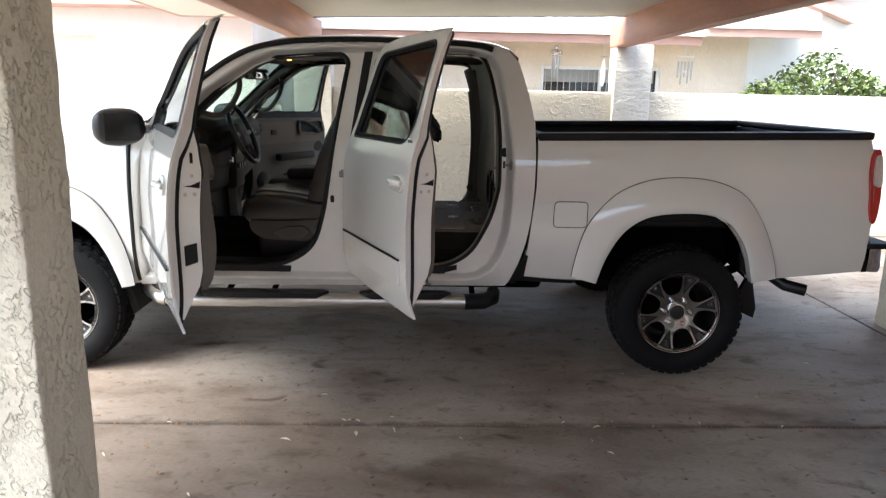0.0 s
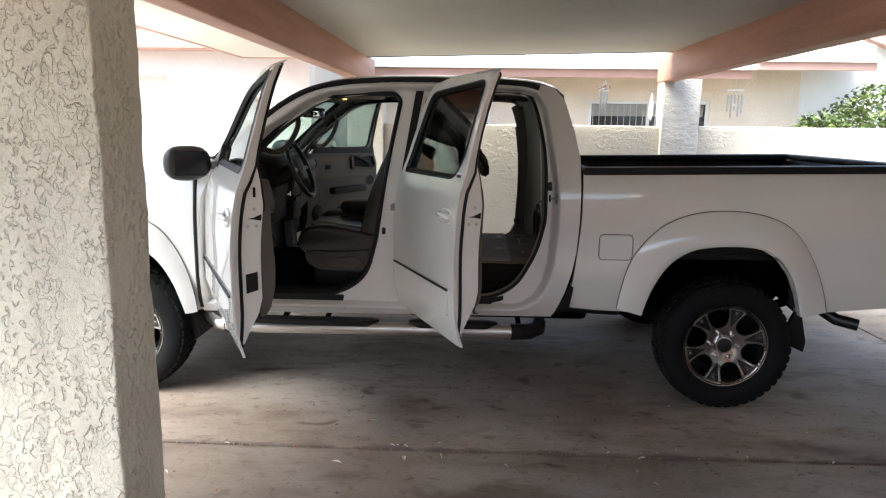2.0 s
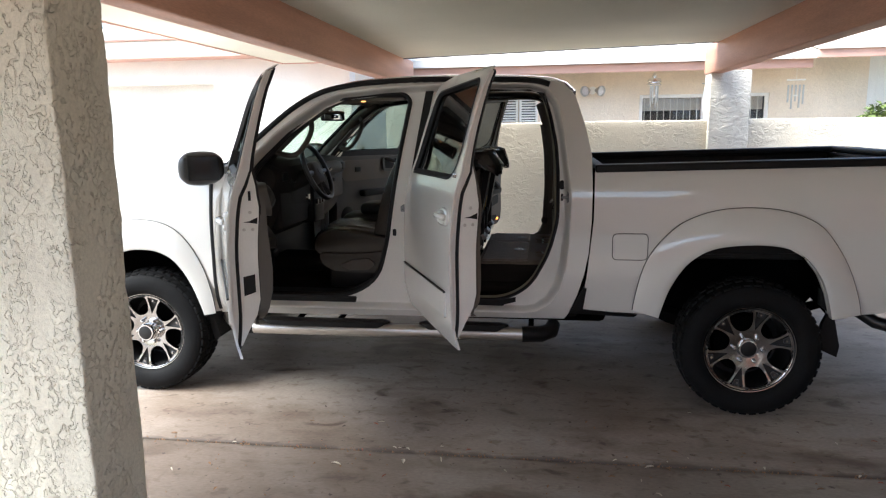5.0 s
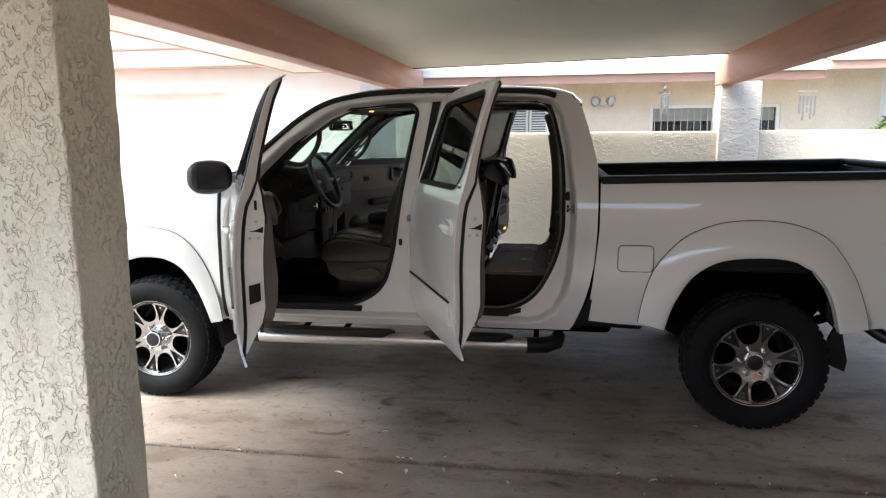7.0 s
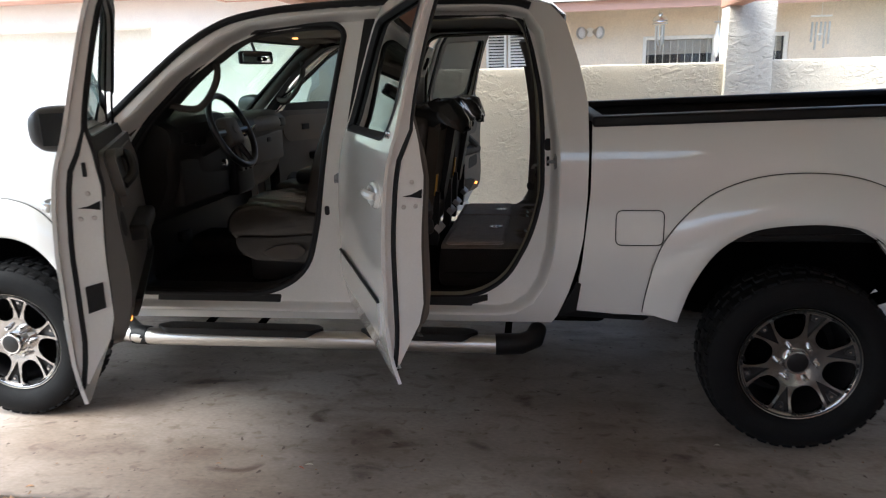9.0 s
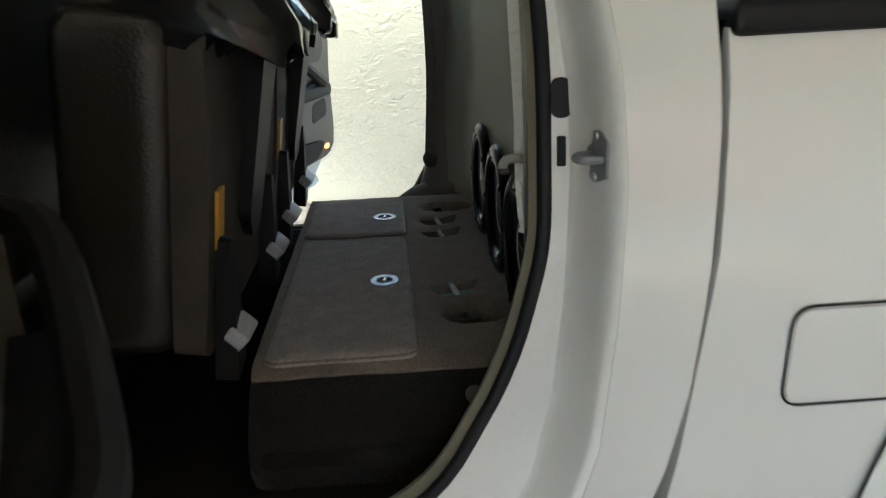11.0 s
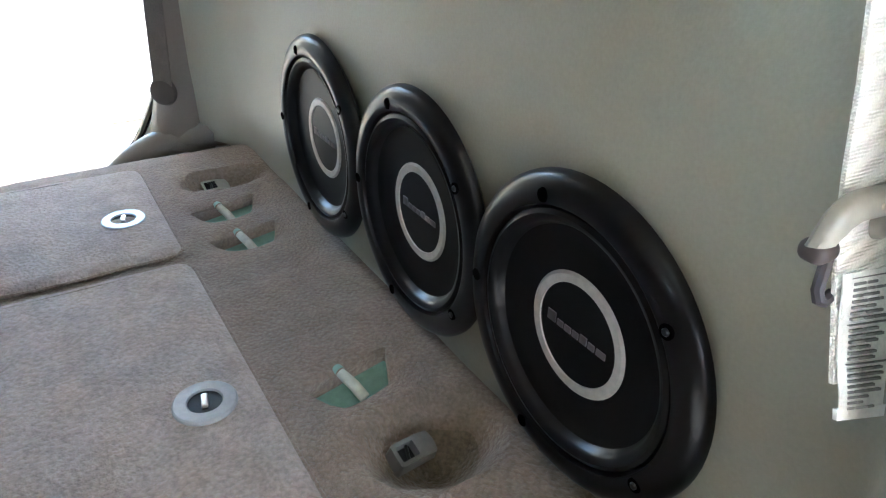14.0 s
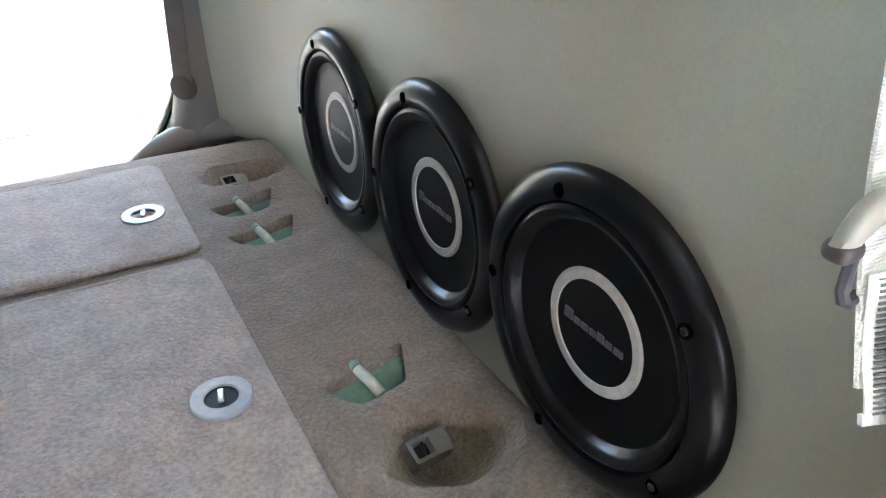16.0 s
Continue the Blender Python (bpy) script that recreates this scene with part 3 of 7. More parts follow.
def house():
    win = [(0.27, 1.05), (2.12, 1.05), (2.12, 2.04), (0.27, 2.04)]
    bm = sheet([(-3.4, 0), (3.45, 0), (3.45, 2.7), (-3.4, 2.7)], [win], lambda u, v: Vector((u, 7.15, v)), lambda u, v: Vector((u, 7.33, v)), 0.6)
    tagged(part("wall_house", bm, HOUSE, sharp=20), "peach stucco house wall behind the garden wall", "wall", kind="structure")
    # the eave in two lengths
    tagged(part("trim_house_eave", rbox((-3.4, 6.45, 2.335), (2.45, 6.50, 2.45), 0.006, 1), FASCIA), "salmon pink painted eave board", "trim", kind="structure")
    tagged(part("trim_house_eave_right", rbox((2.45, 6.30, 2.45), (4.1, 6.35, 2.56), 0.006, 1), FASCIA), "salmon pink painted eave board", "trim", kind="structure")
    tagged(part("soffit", rbox((-3.4, 6.50, 2.40), (2.45, 7.2, 2.43), 0.004, 1), HOUSE), "peach painted soffit under the eaves", "soffit", kind="structure")
    tagged(part("roof_house", prism([(6.35, 2.45), (10.5, 3.35), (10.5, 3.45), (6.35, 2.56)], lambda u, v, s: Vector((2.45 if s else -3.4, u, v))), ROOFTILE), "pale low-pitched house roof", "roof", kind="structure")
    tagged(part("roof_house_right", prism([(6.25, 2.56), (10.5, 3.45), (10.5, 3.55), (6.25, 2.66)], lambda u, v, s: Vector((4.1 if s else 2.45, u, v))), ROOFTILE), "pale low-pitched house roof", "roof", kind="structure")
    # the gabled wing
    bm = prism([(3.46, 0), (4.9, 0), (4.9, 2.76), (3.46, 3.275)], across(7.2, 7.4))
    tagged(part("wall_wing", bm, WHITEWALL), "sunlit white gable wall of the next house", "wall", kind="structure")
    bm = prism([(2.9, 3.445), (4.9, 2.727), (4.9, 2.897), (2.9, 3.615)], across(6.9, 7.09))
    tagged(part("trim_gable", bm, FASCIA), "salmon pink painted gable board", "trim", kind="structure")
    # the sunlit wall beside the gable, its roof edge rising the other way
    bm = prism([(4.50, 0), (9.5, 0), (9.5, 4.27), (4.50, 3.07)], across(7.1, 7.195))
    tagged(part("wall_wing_right", bm, WHITEWALL), "sunlit white wall beside the gable of the next house", "wall", kind="structure")
    bm = prism([(4.40, 3.05), (9.7, 4.322), (9.7, 4.442), (4.40, 3.17)], across(6.85, 7.09))
    tagged(part("trim_wing_right", bm, FASCIA), "salmon pink painted roof edge", "trim", kind="structure")
    # window with bars
    w = thing("window_house", (1.2, 7.2, 1.05), "white-framed house window with vertical security bars", "window", kind="structure")
    for lo, hi in (((0.27, 7.17, 1.05), (0.32, 7.23, 2.04)), ((2.07, 7.17, 1.05), (2.12, 7.23, 2.04)), ((0.32, 7.17, 1.99), (2.07, 7.23, 2.04)), ((0.32, 7.17, 1.05), (2.07, 7.23, 1.10)), ((1.17, 7.17, 1.10), (1.22, 7.23, 1.99))):
        part("window_frame", rbox(lo, hi, 0.006, 1), WHITEWALL, w)
    part("pane", rbox((0.32, 7.205, 1.10), (2.07, 7.215, 1.99), 0.002, 1), PANE, w)
    for i in range(19):
        x = 0.34 + i * 0.095
        part("security_bar", tube([(x, 7.13, 1.08), (x, 7.13, 2.0)], 0.0045, 6), CEIL, w)
    # dark sheet added behind the pane in place of the room inside
    part("window_backing", rbox((0.3, 7.34, 1.0), (2.1, 7.36, 2.1), 0.003, 1), mat("dark_window_backing", (0.085, 0.075, 0.068), 0.8, var=0.2, scale=8, stretch=(6, 1, 0.5)), w)
    part("valance", rbox((0.34, 7.25, 1.80), (2.05, 7.28, 1.98), 0.004, 1), HOUSE, w)
    # louvred vent shutters
    v = thing("louvred_vent", (-1.54, 7.1, 1.55), "white louvred double vent on the house wall", "vent")
    for x0 in (-1.83, -1.53):
        for lo, hi in (((x0, 7.09, 1.55), (x0 + 0.035, 7.15, 2.18)), ((x0 + 0.245, 7.09, 1.55), (x0 + 0.28, 7.15, 2.18)), ((x0 + 0.035, 7.09, 2.14), (x0 + 0.245, 7.15, 2.18)), ((x0 + 0.035, 7.09, 1.55), (x0 + 0.245, 7.15, 1.59))):
            part("frame", rbox(lo, hi, 0.004, 1), WHITEWALL, v)
        part("backing", rbox((x0 + 0.03, 7.135, 1.58), (x0 + 0.25, 7.149, 2.15), 0.002, 1), DARKTRIM, v)
        for i in range(14):
            z = 1.605 + i * 0.039
            part("slat", rbox((x0 + 0.035, -0.018, -0.004), (x0 + 0.245, 0.018, 0.004), 0.002, 1, m=Matrix.Translation((0, 7.115, z)) @ Matrix.Rotation(radians(38), 4, "X")), WHITEWALL, v)
    # twin flood lamp
    f = thing("flood_lamp", (-0.43, 7.1, 2.1), "twin-headed white floodlight on the house wall", "flood lamp")
    ax = lambda p, d: Matrix.Translation(p) @ Vector(d).to_track_quat("Z", "Y").to_matrix().to_4x4()
    part("back_plate", lathe([(0, 0.03), (0.05, 0.03), (0.06, 0.02), (0.06, 0)], 24, m=ax((-0.43, 7.15, 2.12), (0, -1, 0))), WHITEWALL, f)
    for s in (-1, 1):
        head = part("lamp_head", lathe([(0.018, 0), (0.03, 0.02), (0.075, 0.10), (0.08, 0.13), (0.074, 0.13), (0.06, 0.10)], 28, m=ax((-0.43 + s * 0.04, 7.08, 2.12), (s * 0.75, -0.8, -0.15))), STEEL, f)
        part("lens", lathe([(0, 0.118), (0.05, 0.114), (0.07, 0.105)], 28, m=ax((-0.43 + s * 0.04, 7.08, 2.12), (s * 0.75, -0.8, -0.15))), CLEARLENS, head)


house()


def wind_chime(x, y, z, drop, n, r, tube_r, crown, label):
    """Tubes on a ring under the eave; crown: whether a cap with a finial sits on top."""
    c = thing("wind_chime", (x, y, z - drop), label, "wind chime", "wind chimes under the eave")
    part("cord", tube([(x, y, z), (x, y, 2.40)], 0.003, 6), WHITEWALL, c)
    if crown:
        part("crown", lathe([(0, 0.17), (0.02, 0.16), (0.035, 0.13), (0.03, 0.115), (0.085, 0.09), (0.10, 0.05), (0.085, 0.035), (0.10, 0.01), (0.095, 0), (0, 0)], 20, m=Matrix.Translation((x, y, z - 0.06))), CHROME, c)
    else:
        part("top_bar", rbox((x - r - 0.02, y - 0.02, z - 0.012), (x + r + 0.02, y + 0.02, z + 0.008), 0.004, 1), WHITEWALL, c)
    for i in range(n):
        a = 2 * math.pi * i / n
        px, py = (x + r * math.cos(a), y + r * math.sin(a)) if crown else (x - r + 2 * r * i / (n - 1), y)
        ln = drop * (0.62 + 0.3 * math.sin(1.3 * i + 0.4) ** 2)
        part("chime_tube", tube([(px, py, z - 0.07), (px, py, z - 0.07 - ln)], tube_r, 8), STEEL, c)
    part("striker", lathe([(0, 0.01), (0.028, 0.008), (0.028, -0.008), (0, -0.01)], 16, m=Matrix.Translation((x, y, z - drop * 0.6))), WHITEWALL, c)


wind_chime(0.42, 6.75, 2.22, 0.34, 6, 0.05, 0.010, True, "silver wind chime with a domed crown under the eave")
wind_chime(2.33, 6.7, 2.19, 0.36, 5, 0.10, 0.012, False, "wind chime of white tubes on a straight bar")
def wind_spinner(x, y, z):
    c = thing("wind_spinner", (x, y, z - 0.42), "white teardrop wind spinner hanging under the eave", "wind spinner")
    part("cord", tube([(x, y, z), (x, y, 2.40)], 0.003, 6), WHITEWALL, c)
    part("top_bar", rbox((x - 0.05, y - 0.006, z - 0.01), (x + 0.05, y + 0.006, z + 0.004), 0.003, 1), STEEL, c)
    part("body", lathe([(0, 0.0), (0.012, -0.02), (0.028, -0.10), (0.042, -0.22), (0.036, -0.33), (0.014, -0.40), (0, -0.42)], 16, m=Matrix.Translation((x, y, z - 0.02))), WHITEWALL, c)


wind_spinner(1.13, 6.75, 2.17)


def bush(x, y, z0, rx, rz, n, label):
    b = thing("citrus_bush", (x, y, 0), label, "bush")
    rnd = random.Random(5)
    bm = tube([(x, y, 0), (x + 0.03, y, 0.5), (x, y + 0.05, 1.0)], [0.07, 0.06, 0.045], 10)
    for i in range(9):
        a = rnd.random() * 6.28
        p = Vector((x + rx * 0.6 * math.cos(a), y + 0.4 * math.sin(a), z0 + rz * rnd.uniform(-0.1, 0.7)))
        tube([(x, y, 0.8), Vector((x, y, 0.8)).lerp(p, 0.5) + Vector((0, 0, 0.08)), p], [0.035, 0.02, 0.008], 6, bm=bm)
    part("trunk", bm, mat("bark", (0.12, 0.09, 0.07), 0.9, var=0.3, scale=20), b)
    bm = bmesh.new()
    for i in range(n):
        while True:
            q = Vector((rnd.uniform(-1, 1), rnd.uniform(-1, 1), rnd.uniform(-1, 1)))
            if 0.35 < q.length < 1 + 0.28 * noise.noise(q * 2.3):
                break
        p = Vector((x, y, z0)) + Vector((q.x * rx, q.y * 0.6, q.z * rz * (0.30 + 0.80 * math.exp(-((q.x + 0.05) / 0.42) ** 2) + 0.22 * math.exp(-((q.x - 0.62) / 0.2) ** 2))))
        mm = Matrix.Translation(p) @ Euler((rnd.uniform(-0.9, 0.9), rnd.uniform(-0.9, 0.9), rnd.uniform(0, 6.28))).to_matrix().to_4x4()
        ln = rnd.uniform(0.07, 0.13)
        w = ln * 0.27
        v = [bm.verts.new(mm @ Vector(c)) for c in ((0, 0, 0), (ln * 0.5, w, 0.008), (ln, 0, -0.012), (ln * 0.5, -w, 0.008), (ln * 0.5, 0, -0.004))]
        bm.faces.new((v[0], v[4], v[1]))
        bm.faces.new((v[1], v[4], v[2]))
        bm.faces.new((v[2], v[4], v[3]))
        bm.faces.new((v[3], v[4], v[0]))
    lm = mat("leaf", (0.04, 0.07, 0.015), 0.45, var=0.4, scale=9, col2=(0.16, 0.215, 0.05))
    lm.node_tree.nodes["Principled BSDF"].inputs["Transmission Weight"].default_value = 0.0
    part("crown", bm, lm, b, "glossy green leaves with gaps")


bush(4.20, 6.3, 1.70, 1.08, 0.55, 2300, "leafy green citrus bush showing over the garden wall")
# two walls out of view, added only to limit and shape the light
wall("wall_right_light_block", (6.5, -7.0, 0), (6.7, 0.9, 2.6), BEAM, "unseen plain brown wall added to cut light from the right")
# its height leaves a thin sky gap for the paint to reflect
wall("wall_behind_light_block", (-7.0, -9.7, 0), (30, -9.5, 2.9), BEAM, "unseen plain brown wall added to shape light from behind the camera")


# ---------------------------------------------------------------- the pickup: body
# x runs from nose (-) to tail (+) with the rear axle at 0; near side at y = 0.06, far side mirrored about y = 1
SKIN = Curve([(0.40, 0.16), (0.50, 0.125), (0.58, 0.088), (0.75, 0.064), (1.0, 0.064), (1.2, 0.078), (1.32, 0.100), (1.40, 0.130), (1.60, 0.188), (1.80, 0.250), (1.88, 0.288), (1.93, 0.40)])
JAMBC = Curve([(0.45, 0.150), (0.56, 0.150), (0.66, 0.165), (0.80, 0.185), (1.0, 0.185), (1.25, 0.205), (1.40, 0.235), (1.60, 0.285), (1.80, 0.345), (1.90, 0.41)])

TRUCK = thing("pickup_truck", (-1.4, 1.0, 0), "white double-cab pickup truck with all four doors open", "pickup truck")


def skin(off=0.0, curve=SKIN):
    return lambda u, v: Vector((u, curve(v) + off, v))


# door cut-outs, closed doors, seal openings
A_LINE = [(-3.085, 1.20), (-3.012, 1.345), (-2.882, 1.454), (-2.709, 1.617), (-2.48, 1.775), (-2.35, 1.828), (-2.067, 1.853)]
CUT = [(-3.10, 0.535), (-3.11, 0.9)] + A_LINE + [(-1.60, 1.866), (-1.22, 1.858), (-1.115, 1.828), (-1.055, 1.745), (-1.022, 1.583), (-0.985, 1.313), (-0.978, 1.187), (-0.985, 1.0), (-1.0, 0.82), (-1.035, 0.69), (-1.09, 0.60), (-1.17, 0.548), (-1.24, 0.535)]
F_SEAL = [tuple(q) for q in rounded([(-2.99, 0.60), (-2.32, 0.597), (-2.125, 0.70), (-2.06, 0.95), (-1.996, 1.397), (-1.925, 1.772), (-1.97, 1.815), (-2.168, 1.818), (-2.425, 1.787), (-2.66, 1.623), (-2.872, 1.411), (-2.975, 1.26), (-3.0, 0.9)], [0.06, 0.12, 0.12, 0.05, 0.2, 0.05, 0.04, 0.08, 0.08, 0.1, 0.1, 0.05, 0.1])]
R_SEAL = [tuple(q) for q in rounded([(-1.80, 0.595), (-1.36, 0.597), (-1.205, 0.680), (-1.095, 0.880), (-1.049, 1.077), (-1.050, 1.338), (-1.062, 1.501), (-1.102, 1.69), (-1.147, 1.815), (-1.259, 1.830), (-1.70, 1.828), (-1.775, 1.795), (-1.82, 1.4), (-1.84, 0.9)], [0.08, 0.14, 0.1, 0.1, 0.05, 0.05, 0.05, 0.06, 0.06, 0.06, 0.05, 0.05, 0.1, 0.1])]


def smooth_loops(bm):
    for e in bm.edges:
        e.smooth = True
    return bm


def cab():
    ol = [(-3.12, 0.49), (-3.12, 1.30), (-3.03, 1.40), (-2.83, 1.575), (-2.64, 1.735), (-2.47, 1.835), (-2.30, 1.875), (-2.116, 1.893), (-1.84, 1.902), (-1.43, 1.896), (-1.18, 1.880), (-1.03, 1.853), (-0.962, 1.777), (-0.905, 1.601), (-0.870, 1.445), (-0.866, 1.25), (-0.869, 1.08), (-0.882, 0.90), (-0.905, 0.78), (-0.940, 0.66), (-0.988, 0.54), (-1.01, 0.505)]
    bm = sheet(ol, [CUT], skin(), skin(0.03), 0.06)
    both("cab_side", bm, PAINT, TRUCK)
    # recessed painted frame round both doors, with the slanted step up to the outer skin
    bm = sheet([tuple(q) for q in inset(dense(CUT, 0.08), 0.03)], [F_SEAL, R_SEAL], skin(0, JAMBC), skin(0.06, JAMBC), 0.06)
    both("door_frame", bm, JAMB, TRUCK)
    c = dense(CUT, 0.04)
    rings = []
    for d, k in ((0.0, 0.0), (0.005, 0.02), (0.012, 0.10), (0.019, 0.30), (0.026, 0.60), (0.032, 0.84), (0.039, 0.96), (0.047, 1.0)):
        rings.append([Vector((q.x, (SKIN(q.y) + 0.002) * (1 - k) + (JAMBC(q.y) + 0.004) * k, q.y)) for q in inset(c, d)])
    both("door_step", smooth_loops(loft(rings)), JAMB, TRUCK)
    for lo in (F_SEAL, R_SEAL):
        r = 0.014 if lo is F_SEAL else 0.0105
        bm = tube([Vector((q.x, JAMBC(q.y) + 0.004, q.y)) for q in dense(inset(lo, 0.004), 0.04)], r, 10, True)
        both("weather_seal", bm, SEAL, TRUCK, "black rubber door seal")
    # lining behind the seals
    for lo, m in ((F_SEAL, DARKTRIM), (R_SEAL, LINING)):
        o = dense(inset(lo, 0.004), 0.04)
        o2 = inset(o, 0.0165)
        bm = loft([[Vector((q.x, JAMBC(q.y) + 0.012, q.y)) for q in o], [Vector((q.x, JAMBC(q.y) + 0.03, q.y)) for q in o2], [Vector((q.x, JAMBC(q.y) + (0.14 if m is DARKTRIM else 0.040), q.y)) for q in inset(o, 0.016)]])
        both("opening_trim", bm, m, TRUCK)
    bm = prism([(-1.922, 1.30), (-1.880, 1.30), (-1.848, 1.50), (-1.79, 1.845), (-1.838, 1.845), (-1.890, 1.50)], lambda u, v, s: Vector((u, JAMBC(v) - 0.016 + s * 0.02, v)))
    both("pillar_strip", bm, SEAL, TRUCK, "black strip on the middle pillar")
    # drip rail
    line = spline([(-3.02, 0, 1.405), (-2.83, 0, 1.572), (-2.64, 0, 1.728), (-2.47, 0, 1.822), (-2.30, 0, 1.862), (-2.116, 0, 1.880), (-1.84, 0, 1.888), (-1.43, 0, 1.881), (-1.20, 0, 1.868), (-1.11, 0, 1.845)], 5)
    bm = tube([Vector((q.x, SKIN(q.z) - 0.002, q.z)) for q in line], 0.017, 8)
    both("drip_rail", bm, SEAL, TRUCK, "black rubber roof drip moulding")
    # roof with a soft crown
    ys_ = [0.30, 0.36, 0.44, 0.55, 0.70, 0.85, 1.0]
    edge = Curve([(-2.56, 1.80), (-2.40, 1.862), (-2.2, 1.893), (-1.84, 1.905), (-1.43, 1.898), (-1.15, 1.882), (-1.0, 1.845), (-0.955, 1.80)])
    rows = []
    for i in range(31):
        x = -2.52 + i * (1.56 / 30)
        half = [Vector((x - (0.05 * ((y - 0.3) / 0.7) if x < -2.3 else 0), y, edge(x) + 0.032 * math.sin(min(1, (y - 0.30) / 0.35) * math.pi / 2))) for y in ys_]
        rows.append(half + [Vector((p.x, 2 - p.y, p.z)) for p in reversed(half[:-1])])
    top = rows
    bm = loft(top + [[p - Vector((0, 0, 0.03)) for p in r] for r in reversed(rows)], closed=False)
    part("roof", bm, PAINT, TRUCK)
    bm = loft([[p - Vector((0, 0, 0.045)) for p in r] for r in rows] + [[p - Vector((0, 0, 0.06)) for p in r] for r in reversed(rows)], closed=False)
    part("headliner", bm, HEADLINER, TRUCK, "pale cloth headliner")
    # back of the cab with its window
    z_in = lambda z: 0.915 + 0.09 * max(0, (z - 1.42) / 0.45)
    ol = [(0.16, 0.55), (1.84, 0.55), (1.86, 1.40), (1.70, 1.80), (1.60, 1.85), (0.40, 1.85), (0.30, 1.80), (0.14, 1.40)]
    hole = rounded([(0.40, 1.46), (1.60, 1.46), (1.52, 1.76), (0.48, 1.76)], 0.05)
    bm = sheet(ol, [hole], lambda u, v: Vector((-z_in(v), u, v)), lambda u, v: Vector((-z_in(v) - 0.03, u, v)), 0.12)
    part("cab_back", bm, PAINT, TRUCK)
    bm = sheet(hole, [], lambda u, v: Vector((-z_in(v) - 0.01, u, v)), lambda u, v: Vector((-z_in(v) - 0.015, u, v)), 0.15)
    g = part("rear_window", bm, TINT, TRUCK, "dark tinted rear window")
    g.visible_shadow = False
    # windscreen and its frame
    def scr(u, v, d=0.0):
        s = (u - 1.0) / 0.75
        x = -3.10 - 0.16 * (1 - s * s) + v * (0.60 + 0.03 * (1 - s * s))
        return Vector((x + d * 0.6, u + (1 - v) * 0.0, 1.335 + v * 0.50 - d))
    ol = [(0.22, 0), (1.78, 0), (1.68, 0.975), (0.32, 0.975)]
    bm = sheet(ol, [], lambda u, v: scr(u, v), lambda u, v: scr(u, v, 0.006), 0.13)
    g = part("windscreen", bm, GLASS, TRUCK, "clear windscreen glass")
    g.visible_shadow = False
    bm = sheet([(0.19, -0.03), (1.81, -0.03), (1.68, 0.97), (0.32, 0.97)], [[(0.27, 0.04), (1.73, 0.04), (1.635, 0.93), (0.365, 0.93)]], lambda u, v: scr(u, v, -0.004), lambda u, v: scr(u, v, 0.012), 0.13)
    part("windscreen_frit", bm, SEAL, TRUCK)
    # front pillars seen from inside
    bm = tube([Vector((-2.98, 0.245, 1.36)), Vector((-2.80, 0.285, 1.55)), Vector((-2.62, 0.33, 1.70)), Vector((-2.45, 0.37, 1.80))], [0.045, 0.036, 0.034, 0.034], 10)
    both("pillar_trim", bm, TAUPE, TRUCK)
    bm = tube(spline([(-2.79, 0.31, 1.475), (-2.75, 0.37, 1.455), (-2.69, 0.395, 1.455), (-2.63, 0.40, 1.51), (-2.585, 0.40, 1.59), (-2.575, 0.385, 1.655), (-2.60, 0.34, 1.70)], 5), 0.0165, 10)
    both("grab_handle", bm, TAUPE, TRUCK, "taupe pillar grab handle")
    # floor, sill plates and pan
    part("cab_floor", rbox((-3.1, 0.17, 0.50), (-0.93, 1.83, 0.60), 0.02, 2), FLOORMAT, TRUCK, "dark carpeted cab floor")
    part("transmission_tunnel", rbox((-3.1, 0.86, 0.58), (-1.7, 1.14, 0.72), 0.06, 3), FLOORMAT, TRUCK)
    part("firewall", rbox((-3.16, 0.2, 0.55), (-3.06, 1.8, 1.33), 0.02, 2), DARKTRIM, TRUCK)
    bm = prism([(-2.89, 0.152), (-2.26, 0.152), (-2.262, 0.24), (-2.885, 0.24)], lambda u, v, s: Vector((u, v, 0.592 + s * 0.012)))
    prism([(-2.88, 0.528), (-2.268, 0.545), (-2.256, 0.598), (-2.87, 0.598)], lambda u, v, s: Vector((u, JAMBC(v) - 0.006 + s * 0.01, v)), bm)
    both("sill_plate", bm, BLACK, TRUCK, "black plastic sill plate")
    bm = prism([(-1.80, 0.552), (-1.37, 0.556), (-1.36, 0.575), (-1.292, 0.593), (-1.292, 0.62), (-1.38, 0.602), (-1.80, 0.60)], lambda u, v, s: Vector((u, JAMBC(v) - 0.006 + s * 0.01, v)))
    both("sill_plate", bm, BLACK, TRUCK, "black plastic sill plate")
    # latch strikers, plug and slot on the rear frame, bump stop on the middle one
    for x, z, w, h, rr in ((-1.031, 1.276, 0.014, 0.026, 0.013), (-1.031, 1.206, 0.006, 0.020, 0.002), (-2.018, 0.995, 0.011, 0.021, 0.010)):
        bm = prism(rounded([(x - w, z - h), (x + w, z - h), (x + w, z + h), (x - w, z + h)], rr, 4), lambda u, v, s: Vector((u, JAMBC(v) - 0.003 + s * 0.008, v)))
        both("rubber_plug", bm, SEAL, TRUCK)
    shape = rounded([(-0.024, -0.022), (0.004, -0.034), (0.018, -0.030), (0.016, -0.012), (0.027, -0.006), (0.026, 0.010), (0.014, 0.014), (0.012, 0.032), (-0.006, 0.034), (-0.024, 0.022)], 0.005, 3)
    for C, e, n in ((Vector((-0.9985, 0.128, 1.212)), Vector((-0.21, 0.978, 0)), Vector((-0.978, -0.21, 0))), (Vector((-1.955, 0.196, 1.13)), Vector((1, 0, 0)), Vector((0, -1, 0)))):
        up = Vector((0, 0, 1))
